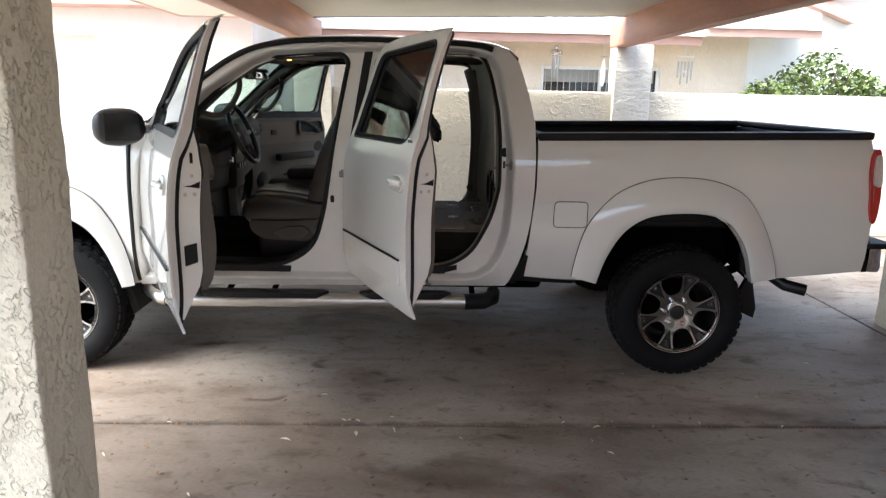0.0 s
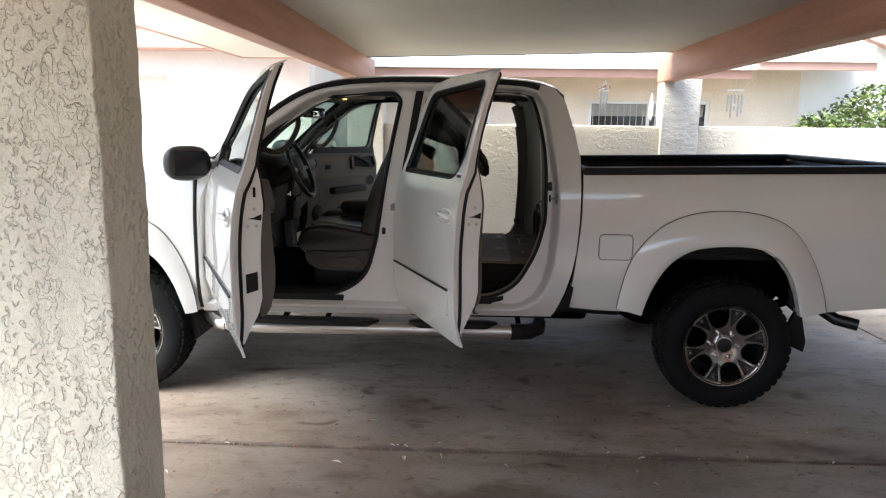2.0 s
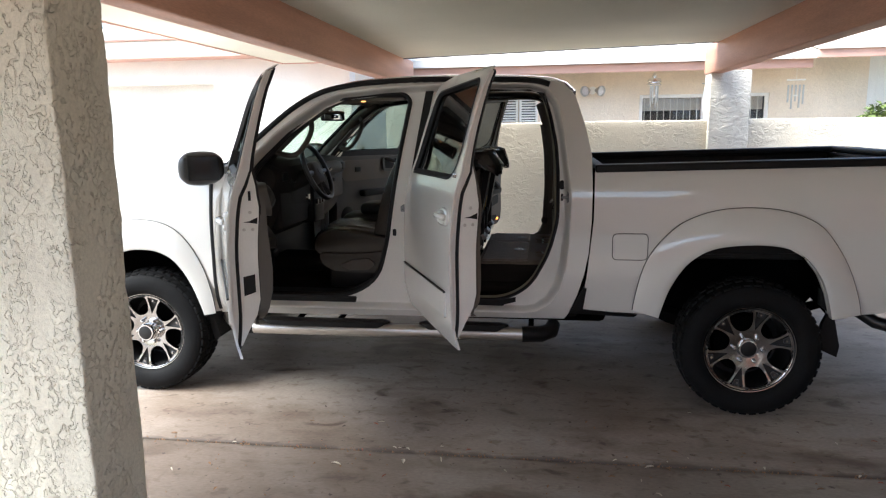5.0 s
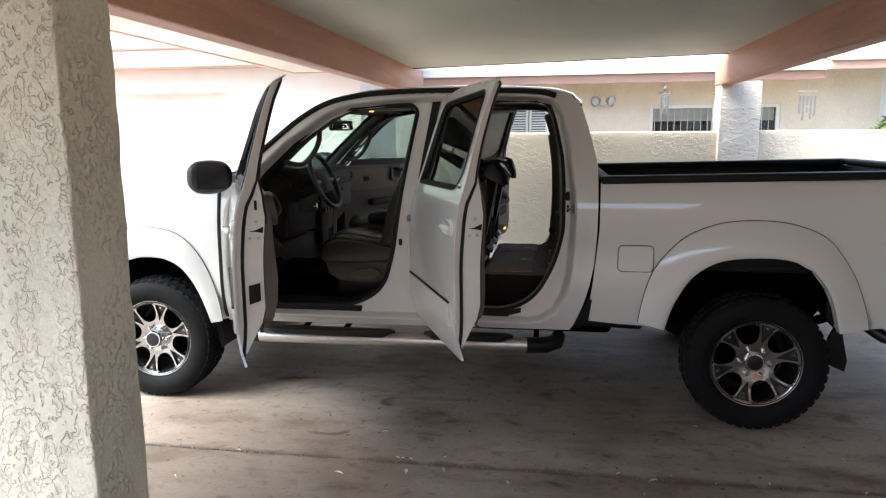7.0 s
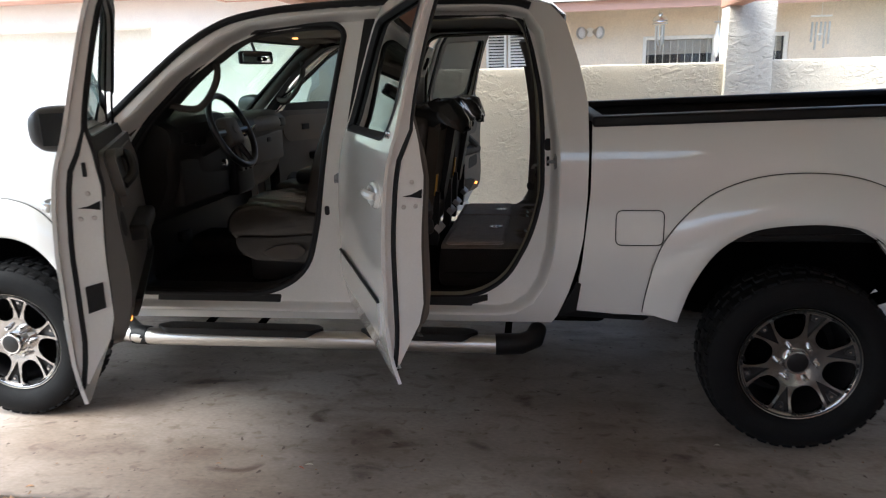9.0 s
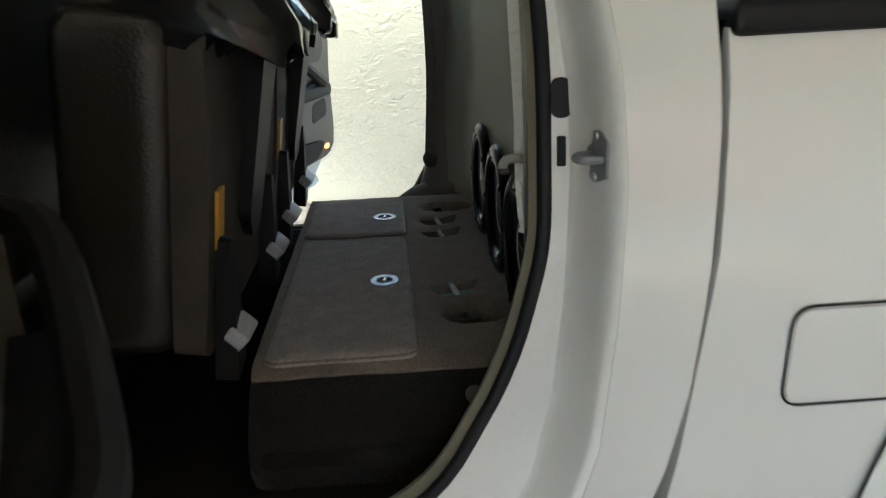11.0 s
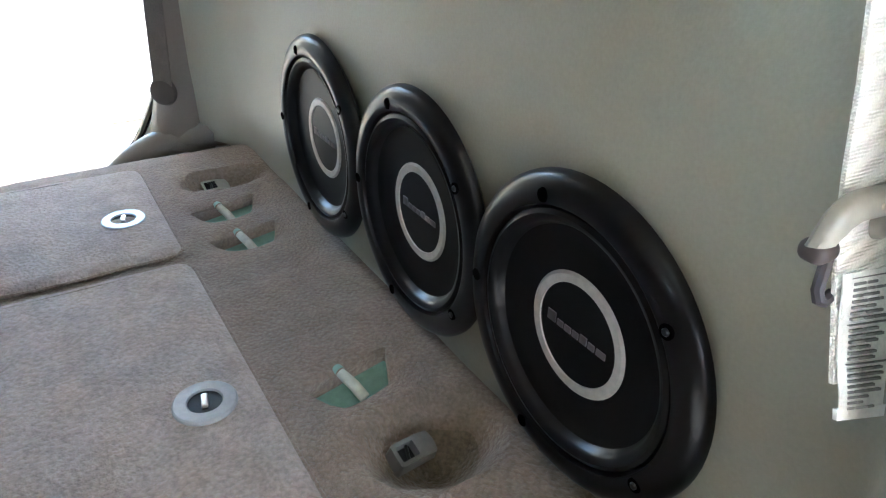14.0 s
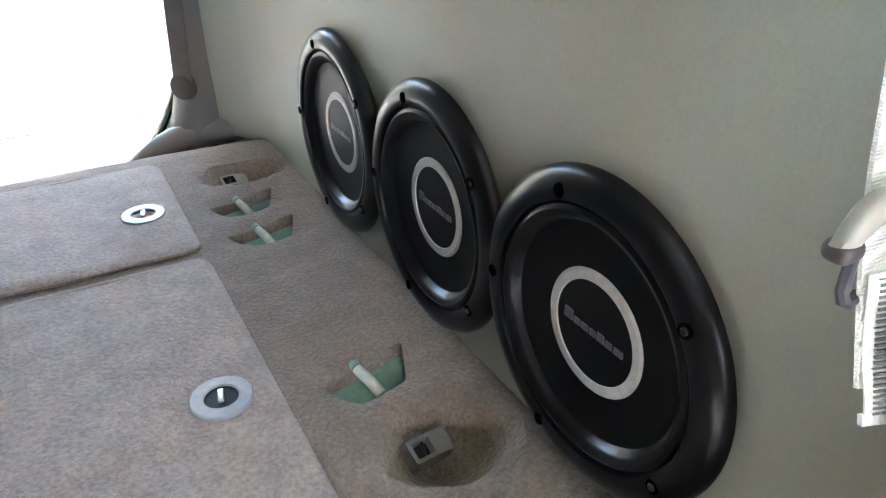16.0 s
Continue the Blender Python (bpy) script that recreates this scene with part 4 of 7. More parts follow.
        st = both("striker_plate", prism([(q.x, q.y) for q in shape], lambda u, v, s: C + e * u + up * v + n * (0.008 * s - 0.003)), ZINC, TRUCK, "zinc door striker")
        for sd, o in enumerate(st):
            bm = tube(spline([C + e * -0.013, C + e * -0.013 + n * 0.022, C + e * -0.006 + n * 0.031, C + e * 0.006 + n * 0.031, C + e * 0.013 + n * 0.022, C + e * 0.013], 3), 0.006, 8)
            part("striker_loop", mirrored(bm) if sd else bm, ZINC, o)
            for v in (-0.026, 0.026):
                bm = lathe([(0, 0.0085), (0.005, 0.0075), (0.0065, 0.003)], 10, m=Matrix.Translation(C + up * v + e * 0.004) @ n.to_track_quat("Z", "Y").to_matrix().to_4x4())
                part("screw", mirrored(bm) if sd else bm, STEEL, o)


cab()


# wheel-arch flare: outline, crest, inner lip
REAR_OUT = [(-0.634, 0.582), (-0.622, 0.66), (-0.592, 0.79), (-0.551, 0.893), (-0.471, 1.0), (-0.365, 1.088), (-0.203, 1.147), (-0.014, 1.162), (0.162, 1.142), (0.312, 1.08), (0.403, 0.982), (0.486, 0.842), (0.544, 0.683), (0.565, 0.585)]
REAR_IN = [(-0.492, 0.545), (-0.475, 0.61), (-0.445, 0.70), (-0.388, 0.81), (-0.323, 0.884), (-0.231, 0.938), (-0.124, 0.96), (0.0, 0.967), (0.09, 0.962), (0.173, 0.944), (0.257, 0.895), (0.334, 0.80), (0.378, 0.70), (0.415, 0.56)]
FRONT_OUT = [(-4.17, 0.52), (-4.16, 0.60), (-4.125, 0.70), (-4.06, 0.83), (-3.97, 0.93), (-3.86, 1.015), (-3.72, 1.066), (-3.58, 1.078), (-3.44, 1.056), (-3.338, 1.0), (-3.255, 0.90), (-3.19, 0.77), (-3.15, 0.63), (-3.13, 0.50)]
FRONT_IN = [(-4.05, 0.50), (-4.02, 0.58), (-3.975, 0.655), (-3.915, 0.74), (-3.84, 0.815), (-3.75, 0.865), (-3.65, 0.895), (-3.56, 0.90), (-3.47, 0.89), (-3.385, 0.85), (-3.32, 0.78), (-3.265, 0.68), (-3.225, 0.57), (-3.20, 0.49)]


def flare(outer, inner):
    o, i = [q.to_2d() for q in spline([(x, z, 0) for x, z in outer], 4)], [q.to_2d() for q in spline([(x, z, 0) for x, z in inner], 4)]
    ease = lambda k: k * k * (3 - 2 * k)
    low = lambda z: 0.35 + 0.5 * ease(min(1, max(0, (z - 0.50) / 0.55)))
    rings = []
    for t, d in ((0.0, -0.002), (0.012, -0.012), (0.2, -0.030), (0.5, -0.052), (0.8, -0.066), (0.95, -0.068), (1.0, -0.060), (1.0, -0.02), (1.0, 0.07)):
        rings.append([Vector((a.x * (1 - t) + b.x * t, SKIN(0.75 if (a.y * (1 - t) + b.y * t) < 0.75 else a.y * (1 - t) + b.y * t) + d * low(a.y * (1 - t) + b.y * t), a.y * (1 - t) + b.y * t)) for a, b in zip(o, i)])
    return loft(rings, closed=False), o, i


def sides():
    # bed side
    arch = [tuple(q) for q in reversed(dense([(x, z) for x, z in REAR_IN] + [(0, -5)], 9))][1:]
    ol = [(-0.853, 1.362), (1.05, 1.40), (1.06, 1.32), (1.075, 1.10), (1.085, 0.90), (1.075, 0.628), (0.560, 0.575)] + [(x, z) for x, z in reversed(REAR_IN)] + [(-0.60, 0.552), (-0.80, 0.56), (-0.918, 0.572), (-0.885, 0.80), (-0.856, 1.095)]
    bm = sheet(ol, [], skin(0.006), skin(0.035), 0.06)
    both("bed_side", bm, PAINT, TRUCK)
    bm, o, i = flare(REAR_OUT, REAR_IN)
    both("wheel_flare", bm, PAINT, TRUCK)
    both("flare_gasket", tube([Vector((q.x, SKIN(max(0.75, q.y)) - 0.001, q.y)) for q in o], 0.0026, 6), SEAL, TRUCK)
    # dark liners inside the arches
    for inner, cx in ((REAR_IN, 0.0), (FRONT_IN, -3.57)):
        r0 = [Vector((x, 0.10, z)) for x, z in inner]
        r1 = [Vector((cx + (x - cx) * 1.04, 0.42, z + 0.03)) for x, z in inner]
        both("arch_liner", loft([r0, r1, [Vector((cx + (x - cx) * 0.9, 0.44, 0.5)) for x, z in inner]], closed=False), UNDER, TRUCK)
    # front wing
    ol = [(-4.42, 0.62), (-4.46, 0.85), (-4.43, 1.05), (-4.30, 1.17), (-3.9, 1.235), (-3.4, 1.285), (-3.135, 1.315), (-3.13, 0.9), (-3.12, 0.50), (-3.19, 0.485)] + [(x, z) for x, z in reversed(FRONT_IN)][1:] + [(-4.2, 0.52)]
    bm = sheet(ol, [], lambda u, v: Vector((u, SKIN(v) + 0.004 + 0.10 * max(0, (-4.0 - u) / 0.46) ** 2, v)), lambda u, v: Vector((u, SKIN(v) + 0.034 + 0.10 * max(0, (-4.0 - u) / 0.46) ** 2, v)), 0.06)
    both("front_wing", bm, PAINT, TRUCK)
    bm, o, i = flare(FRONT_OUT, FRONT_IN)
    both("wheel_flare", bm, PAINT, TRUCK)
    both("flare_gasket", tube([Vector((q.x, SKIN(max(0.75, q.y)) - 0.001, q.y)) for q in o], 0.0025, 6), SEAL, TRUCK)
    # black strip that draws the line between wing and door
    both("door_gap_strip", tube([Vector((-3.122 + 0.02 * max(0, (z - 1.1)) , SKIN(z) + 0.002, z)) for z in [0.52 + 0.06 * k for k in range(14)]], 0.012, 8), SEAL, TRUCK, "black strip along the wing gap")
    # bonnet
    hz = Curve([(-4.45, 1.06), (-4.3, 1.17), (-3.9, 1.245), (-3.4, 1.30), (-3.08, 1.335)])
    rows = []
    for k in range(15):
        x = -4.44 + k * (1.32 / 14)
        sh = 0.10 * max(0, (-4.0 - x) / 0.46) ** 2
        half = [Vector((x - 0.10 * ((y - 0.12) / 0.88), y + sh * (1 - (y - 0.12) / 0.88), hz(x) + d)) for y, d in ((0.115, -0.028), (0.15, 0.0), (0.25, 0.022), (0.5, 0.036), (0.75, 0.044), (1.0, 0.046))]
        rows.append(half + [Vector((p.x, 2 - p.y, p.z)) for p in reversed(half[:-1])])
    part("bonnet", loft(rows + [[p - Vector((0, 0, 0.04)) for p in r] for r in reversed(rows)], closed=False), PAINT, TRUCK)
    bm = prism([(-3.26, 1.335), (-3.08, 1.36), (-3.04, 1.33), (-3.24, 1.30)], across(0.2, 1.8))
    part("cowl", bm, BLACK, TRUCK)
    part("wiper", tube([(-3.22, 0.35, 1.385), (-3.20, 0.6, 1.40), (-3.18, 0.95, 1.41)], 0.008, 6), BLACK, TRUCK, "black wiper arm")
    # nose
    part("nose_panel", rbox((-4.50, 0.30, 0.66), (-4.36, 1.70, 1.08), 0.05, 3), BLACK, TRUCK)
    part("front_bumper", rbox((-4.60, 0.12, 0.45), (-4.30, 1.88, 0.72), 0.07, 4), CHROME, TRUCK, "chrome front bumper")
    # near-black block put in the open cab-to-bed gap in place of its shade
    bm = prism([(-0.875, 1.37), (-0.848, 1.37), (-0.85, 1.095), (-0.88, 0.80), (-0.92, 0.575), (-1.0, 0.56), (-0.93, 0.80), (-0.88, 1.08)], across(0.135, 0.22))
    both("gap_dark_fill", bm, UNDER, TRUCK)
    # cab-to-bed gap trim, side black trim by the bed's lower front corner
    bm = prism([(-0.985, 0.545), (-0.62, 0.528), (-0.60, 0.545), (-0.905, 0.572), (-0.888, 0.70), (-0.905, 0.705)], lambda u, v, s: Vector((u, SKIN(v) - 0.004 + s * 0.03, v)))
    both("corner_trim", bm, BLACK, TRUCK)


sides()


def raked(bm):
    """The bed rises a little towards the tail."""
    for v in bm.verts:
        v.co.z += 0.0195 * (v.co.x + 0.8)
    return bm


def bed():
    part("bed_floor", rbox((-0.84, 0.17, 0.86), (1.06, 1.83, 0.92), 0.01, 1), BLACK, TRUCK, "black bed liner floor")
    part("bed_front_panel", rbox((-0.85, 0.15, 0.70), (-0.80, 1.85, 1.38), 0.01, 1), BLACK, TRUCK)
    both("bed_liner_side", raked(rbox((-0.80, 0.14, 0.88), (1.02, 0.19, 1.36), 0.01, 1)), BLACK, TRUCK)
    both("rail_cap", raked(rbox((-0.852, 0.106, 1.352), (1.055, 0.225, 1.395), 0.012, 3)), BLACK, TRUCK, "black plastic bed rail cap")
    part("front_rail_cap", rbox((-0.85, 0.225, 1.36), (-0.79, 1.775, 1.39), 0.012, 3), BLACK, TRUCK)
    part("tailgate", rbox((1.02, 0.20, 0.64), (1.10, 1.80, 1.395), 0.03, 3), PAINT, TRUCK)
    part("tailgate_liner", rbox((0.99, 0.19, 0.91), (1.017, 1.81, 1.385), 0.006, 1), BLACK, TRUCK, "black liner inside the tailgate")
    part("tailgate_cap", rbox((1.0, 0.20, 1.39), (1.10, 1.80, 1.43), 0.012, 2), BLACK, TRUCK)
    # tail lamps
    ol = spline([(1.035, 1.20, 0), (1.046, 1.30, 0), (1.078, 1.335, 0), (1.11, 1.31, 0), (1.125, 1.10, 0), (1.118, 0.96, 0), (1.098, 0.915, 0), (1.070, 0.93, 0), (1.052, 1.0, 0), (1.045, 1.1, 0)], 4, True)
    bm = prism([(q.x, q.y) for q in ol], lambda u, v, s: Vector((u, SKIN(v) - 0.014 + s * 0.10 + max(0, u - 1.06) * 0.5, v)))
    lamps = both("tail_lamp", bm, REDLENS, TRUCK, "red tail lamp")
    ol = spline([(1.062, 1.285, 0), (1.085, 1.305, 0), (1.112, 1.295, 0), (1.122, 1.20, 0), (1.122, 1.13, 0), (1.068, 1.135, 0), (1.058, 1.2, 0)], 3, True)
    for sd, o in enumerate(lamps):
        bm = prism([(q.x, q.y) for q in ol], lambda u, v, s: Vector((u, SKIN(v) - 0.018 + s * 0.03 + max(0, u - 1.06) * 0.5, v)))
        part("reverse_lens", mirrored(bm) if sd else bm, CLEARLENS, o, "clear reversing lens")
    # bumper
    bm = loft([[Vector((1.10, y, z)), Vector((1.20 + 0.02 * k, y, z)), Vector((1.21 + 0.02 * k, y, z + 0.03)), Vector((1.20 + 0.02 * k, y, z + 0.16)), Vector((1.10, y, z + 0.18))] for k, y, z in ((-4.0, 0.07, 0.63), (0, 0.12, 0.615), (2, 0.30, 0.61), (3, 1.0, 0.61), (2, 1.70, 0.61), (0, 1.88, 0.615), (-4.0, 1.93, 0.63))], caps=True)
    part("rear_bumper", bm, CHROME, TRUCK, "chrome rear step bumper")
    part("bumper_pad", rbox((1.08, 0.06, 0.765), (1.24, 1.94, 0.80), 0.012, 2), BLACK, TRUCK)
    # fuel flap
    fl = rounded([(-0.752, 0.868), (-0.56, 0.868), (-0.56, 1.016), (-0.752, 1.016)], 0.03, 5)
    flap_line = tube([Vector((q.x, SKIN(q.y) + 0.003, q.y)) for q in fl], 0.0019, 6, True)
    gap = part("fuel_flap_gap", flap_line, SEAL, TRUCK)
    bm = sheet(inset(fl, 0.005), [], lambda u, v: Vector((u, SKIN(v) + 0.002, v)), lambda u, v: Vector((u, SKIN(v) + 0.012, v)), 0.06)
    part("fuel_flap", bm, PAINT, TRUCK)
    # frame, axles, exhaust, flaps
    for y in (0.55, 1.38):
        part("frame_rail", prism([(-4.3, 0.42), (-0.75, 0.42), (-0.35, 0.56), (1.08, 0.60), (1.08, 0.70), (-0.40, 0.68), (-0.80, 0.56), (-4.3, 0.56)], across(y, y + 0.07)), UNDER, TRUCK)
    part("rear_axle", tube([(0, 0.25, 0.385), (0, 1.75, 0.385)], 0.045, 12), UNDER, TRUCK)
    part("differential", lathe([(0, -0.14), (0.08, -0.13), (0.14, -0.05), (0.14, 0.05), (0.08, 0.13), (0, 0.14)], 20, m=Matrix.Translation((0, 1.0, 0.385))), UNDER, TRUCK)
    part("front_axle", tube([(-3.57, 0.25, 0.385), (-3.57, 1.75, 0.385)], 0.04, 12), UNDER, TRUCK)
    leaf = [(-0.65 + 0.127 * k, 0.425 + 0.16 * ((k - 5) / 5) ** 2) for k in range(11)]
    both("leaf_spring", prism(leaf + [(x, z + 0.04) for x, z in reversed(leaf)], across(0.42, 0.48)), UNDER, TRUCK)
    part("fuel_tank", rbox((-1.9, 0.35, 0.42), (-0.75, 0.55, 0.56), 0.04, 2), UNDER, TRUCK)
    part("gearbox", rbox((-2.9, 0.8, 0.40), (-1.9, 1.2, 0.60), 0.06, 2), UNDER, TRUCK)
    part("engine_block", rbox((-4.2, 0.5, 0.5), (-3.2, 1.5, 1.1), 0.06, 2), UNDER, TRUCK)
    bm = tube([(0.46, 0.42, 0.68), (0.60, 0.33, 0.58), (0.72, 0.24, 0.497), (0.825, 0.19, 0.478)], 0.036, 16, caps=False)
    tube([(0.825, 0.19, 0.478), (0.72, 0.24, 0.497)], 0.031, 16, bm=bm)
    part("exhaust_tip", bm, SATIN, TRUCK, "dark oval exhaust tip")
    bm = prism([(0.36, 0.72), (0.43, 0.63), (0.484, 0.395), (0.474, 0.332), (0.40, 0.365), (0.378, 0.46), (0.384, 0.515), (0.415, 0.585), (0.365, 0.625)], across(0.095, 0.125))
    both("mud_flap", bm, BLACK, TRUCK, "black rubber mud flap")
    bm = prism([(-3.215, 0.62), (-3.165, 0.46), (-3.13, 0.34), (-3.165, 0.315), (-3.20, 0.42)], across(0.10, 0.30))
    both("mud_flap", bm, BLACK, TRUCK, "black rubber mud flap")
    # step bars
    for sd in (0, 1):
        z, y, r = 0.432, 0.03, 0.040
        bm = tube(spline([(-3.10, 0.18, 0.45), (-3.02, 0.09, 0.44), (-2.92, y, z), (-2.4, y, z), (-1.9, y, z), (-1.26, y, z), (-1.22, y, z)], 4), r, 16)
        bar = part("step_bar", mirrored(bm) if sd else bm, STEEL, TRUCK, "polished steel side step bar")
        for x0, x1 in ((-2.83, -2.02), (-1.86, -1.32)):
            pts = [(x0 + 0.06, y - 0.034), (x1 - 0.06, y - 0.034), (x1, y + 0.01), (x1 - 0.05, y + 0.055), (x0 + 0.05, y + 0.055), (x0, y + 0.01)]
            bm = prism(rounded(pts, 0.02, 3), lambda u, v, s: Vector((u, v, z + 0.012 + s * 0.040)))
            part("step_pad", mirrored(bm) if sd else bm, BLACK, bar, "black ribbed step pad")
        bm = tube([(-1.25, y, z), (-1.14, y + 0.01, z + 0.002), (-1.085, y + 0.06, z + 0.008), (-1.07, y + 0.14, z + 0.02)], [0.047, 0.047, 0.045, 0.04], 14)
        part("end_cap", mirrored(bm) if sd else bm, BLACK, bar, "black plastic end cap")
        bm = tube([(-2.865, y, z), (-2.93, y + 0.006, z + 0.001), (-3.01, y + 0.07, z + 0.008), (-3.10, y + 0.16, z + 0.01)], [0.0435, 0.046, 0.047, 0.047], 16)
        part("end_cap", mirrored(bm) if sd else bm, BLACK, bar, "black plastic end cap")
        for x in (-2.62, -2.36, -1.75, -1.2):
            bm = tube([(x, y + 0.01, z), (x, y + 0.10, z + 0.03), (x, 0.5, z + 0.07)], 0.016, 8)
            part("bracket", mirrored(bm) if sd else bm, UNDER, bar)


bed()


# ---------------------------------------------------------------- wheels
def wheel(x, flip, turn):
    """Tyre, barrel and a six-fold machined Y-spoke face; built on the axle line, outer face towards -y."""
    cz, R = 0.380, 0.380
    w = []
    base = Matrix.Translation((x - 0.004, 0.125, cz)) @ Matrix.Rotation(radians(90), 4, "X") @ Matrix.Rotation(radians(turn), 4, "Z")
    # local z is outwards (towards -y)
    def add(name, bm, m, parent, label=""):
        bm.transform(base @ Matrix.Diagonal((1, 1, 1, 1) if name == "tread" else (1.06, 1.06, 1, 1)))
        return part(name, mirrored(bm) if flip else bm, m, parent, label)
    prof = [(0.222, -0.112), (0.26, -0.13), (0.32, -0.137), (0.355, -0.125), (0.368, -0.108), (R - 0.006, -0.07), (R, 0.0), (R - 0.006, 0.07), (0.368, 0.108), (0.354, 0.122), (0.33, 0.133), (0.30, 0.137), (0.268, 0.130), (0.253, 0.117), (0.247, 0.102), (0.238, 0.095)]
    prof = [(r, h) for r, h in prof]
    wh = part("wheel", mirrored_if(lathe(prof, 64), base, flip), TYRE, TRUCK, "black all-terrain tyre on a machined alloy wheel")
    # tread blocks, joined
    bm = bmesh.new()
    for k in range(44):
        a = 2 * math.pi * k / 44
        for row, (h0, h1, off) in enumerate(((-0.115, -0.062, 0.0), (-0.052, -0.006, 0.5), (0.006, 0.052, 0.0), (0.062, 0.115, 0.5))):
            b = a + off * 2 * math.pi / 44
            rr = R - (0.016 if row in (0, 3) else 0.004)
            rbox((rr - 0.004, -0.019, h0), (rr + 0.009, 0.019, h1), 0.003, 1, bm, Matrix.Rotation(b, 4, "Z"))
    tagged(add("tread", bm, TYRE, wh), kind="stuff")
    add("barrel", lathe([(0.224, 0.108), (0.214, 0.10), (0.205, 0.07), (0.195, -0.10), (0.12, -0.105), (0.0, -0.105)], 48), GUNMETAL, wh, "black wheel barrel")
    add("brake_drum", lathe([(0, -0.02), (0.15, -0.02), (0.155, -0.03), (0.155, -0.10), (0, -0.10)], 36), UNDER, wh)
    # face: disc with six D-shaped windows
    dish = lambda r: 0.098 - 0.045 * (1 - min(1, r / 0.215)) ** 1.5 - 0.006 * math.exp(-((r - 0.15) / 0.04) ** 2)
    holes = []
    for k in range(6):
        a = math.radians(60 * k)
        d = [(0.100, 0.0), (0.110, 0.031), (0.138, 0.049), (0.172, 0.0575), (0.198, 0.055), (0.2085, 0.020), (0.2085, -0.020), (0.198, -0.055), (0.172, -0.0575), (0.138, -0.049), (0.110, -0.031)]
        holes.append([(r * math.cos(a) - t * math.sin(a), r * math.sin(a) + t * math.cos(a)) for r, t in [(q.x, q.y) for q in spline([(p[0], p[1], 0) for p in d], 3, True)]])
    for k in range(6):
        a = math.radians(60 * k + 30)
        d = rounded([(0.104, 0.0), (0.162, 0.0205), (0.204, 0.0345), (0.2070, 0.0), (0.204, -0.0345), (0.162, -0.0205)], [0.004, 0.02, 0.004, 0.02, 0.004, 0.02], 2)
        holes.append([(q.x * math.cos(a) - q.y * math.sin(a), q.x * math.sin(a) + q.y * math.cos(a)) for q in d])
    circ = [(0.221 * math.cos(2 * math.pi * j / 72), 0.221 * math.sin(2 * math.pi * j / 72)) for j in range(72)]
    bm = sheet(circ, holes, lambda u, v: Vector((u, v, dish(math.hypot(u, v)))), lambda u, v: Vector((u, v, dish(math.hypot(u, v)) - 0.035)), 0.022)
    face = add("wheel_face", bm, MACHINED, wh, "machined silver Y-spoke wheel face")
    add("lip", lathe([(0.212, 0.098), (0.216, 0.103), (0.229, 0.106), (0.234, 0.10), (0.230, 0.092)], 64), MACHINED, wh)
    for k in range(6):
        a = math.radians(60 * k + 30)
        rot = Matrix.Rotation(a, 4, "Z")
        tri = rounded([(0.105, 0.0), (0.166, 0.024), (0.208, 0.036), (0.208, -0.036), (0.166, -0.024)], 0.003, 2)
        bm = prism(tri, lambda u, v, s: rot @ Vector((u, v, dish(math.hypot(u, v)) - 0.030 + s * 0.010)))
        add("spoke_pocket", bm, GUNMETAL, face, "black pocket between the spoke arms")
        tab = rounded([(0.176, 0.0095), (0.209, 0.0185), (0.209, -0.0185), (0.176, -0.0095)], 0.004, 2)
        add("bolt_tab", prism(tab, lambda u, v, s: rot @ Vector((u, v, dish(math.hypot(u, v)) - 0.020 + s * 0.013))), mat("grey_wheel_tab", (0.075, 0.075, 0.078), 0.35, metal=0.8, var=0.1, scale=30), face, "grey bolt tab at the rim")
        for ang in (-21, -15, 15, 21):
            r2 = Matrix.Rotation(a + math.radians(ang), 4, "Z")
            add("rim_inlay", prism([(0.209, -0.008), (0.2155, -0.008), (0.2155, 0.008), (0.209, 0.008)], lambda u, v, s: r2 @ Vector((u, v, 0.094 + s * 0.0105))), GUNMETAL, face)
        r3 = Matrix.Rotation(a + math.radians(30), 4, "Z")
        add("rim_inlay", prism([(0.2095, -0.022), (0.2135, -0.022), (0.2135, 0.022), (0.2095, 0.022)], lambda u, v, s: r3 @ Vector((u, v, 0.094 + s * 0.0105))), GUNMETAL, face)
    for k in range(6):
        a = math.radians(60 * k + 30)
        add("rim_bolt", lathe([(0, 0.006), (0.006, 0.005), (0.007, 0)], 8, m=Matrix.Translation((0.190 * math.cos(a), 0.190 * math.sin(a), dish(0.190) - 0.007))), MACHINED, face)
        a = math.radians(60 * k + 12)
        add("lug_nut", lathe([(0, 0.036), (0.006, 0.035), (0.010, 0.028), (0.011, 0.0)], 10, m=Matrix.Translation((0.070 * math.cos(a), 0.070 * math.sin(a), dish(0.07) - 0.004))), CHROME, face)
    e = 0.045 if x < -1 else 0.0   # the steered wheels have longer hub caps
    hub = add("hub_cap", lathe([(0, 0.082 + e), (0.030, 0.082 + e), (0.034, 0.085 + e), (0.046, 0.084 + e), (0.050, 0.078 + e), (0.052, 0.060 + e), (0.054, 0.045)], 36), CHROME, wh, "chrome hub cap")
    add("cap_disc", lathe([(0, 0.0855 + e), (0.038, 0.0855 + e), (0.040, 0.0845 + e), (0.040, 0.07 + e)], 30), GUNMETAL, hub, "dark hub cap disc")
    return wh


def mirrored_if(bm, base, flip):
    bm.transform(base)
    return mirrored(bm) if flip else bm


for wx, tu in ((0.0, -15.0), (-3.57, -13.0)):
    for fl in (0, 1):
        wheel(wx, fl, tu)


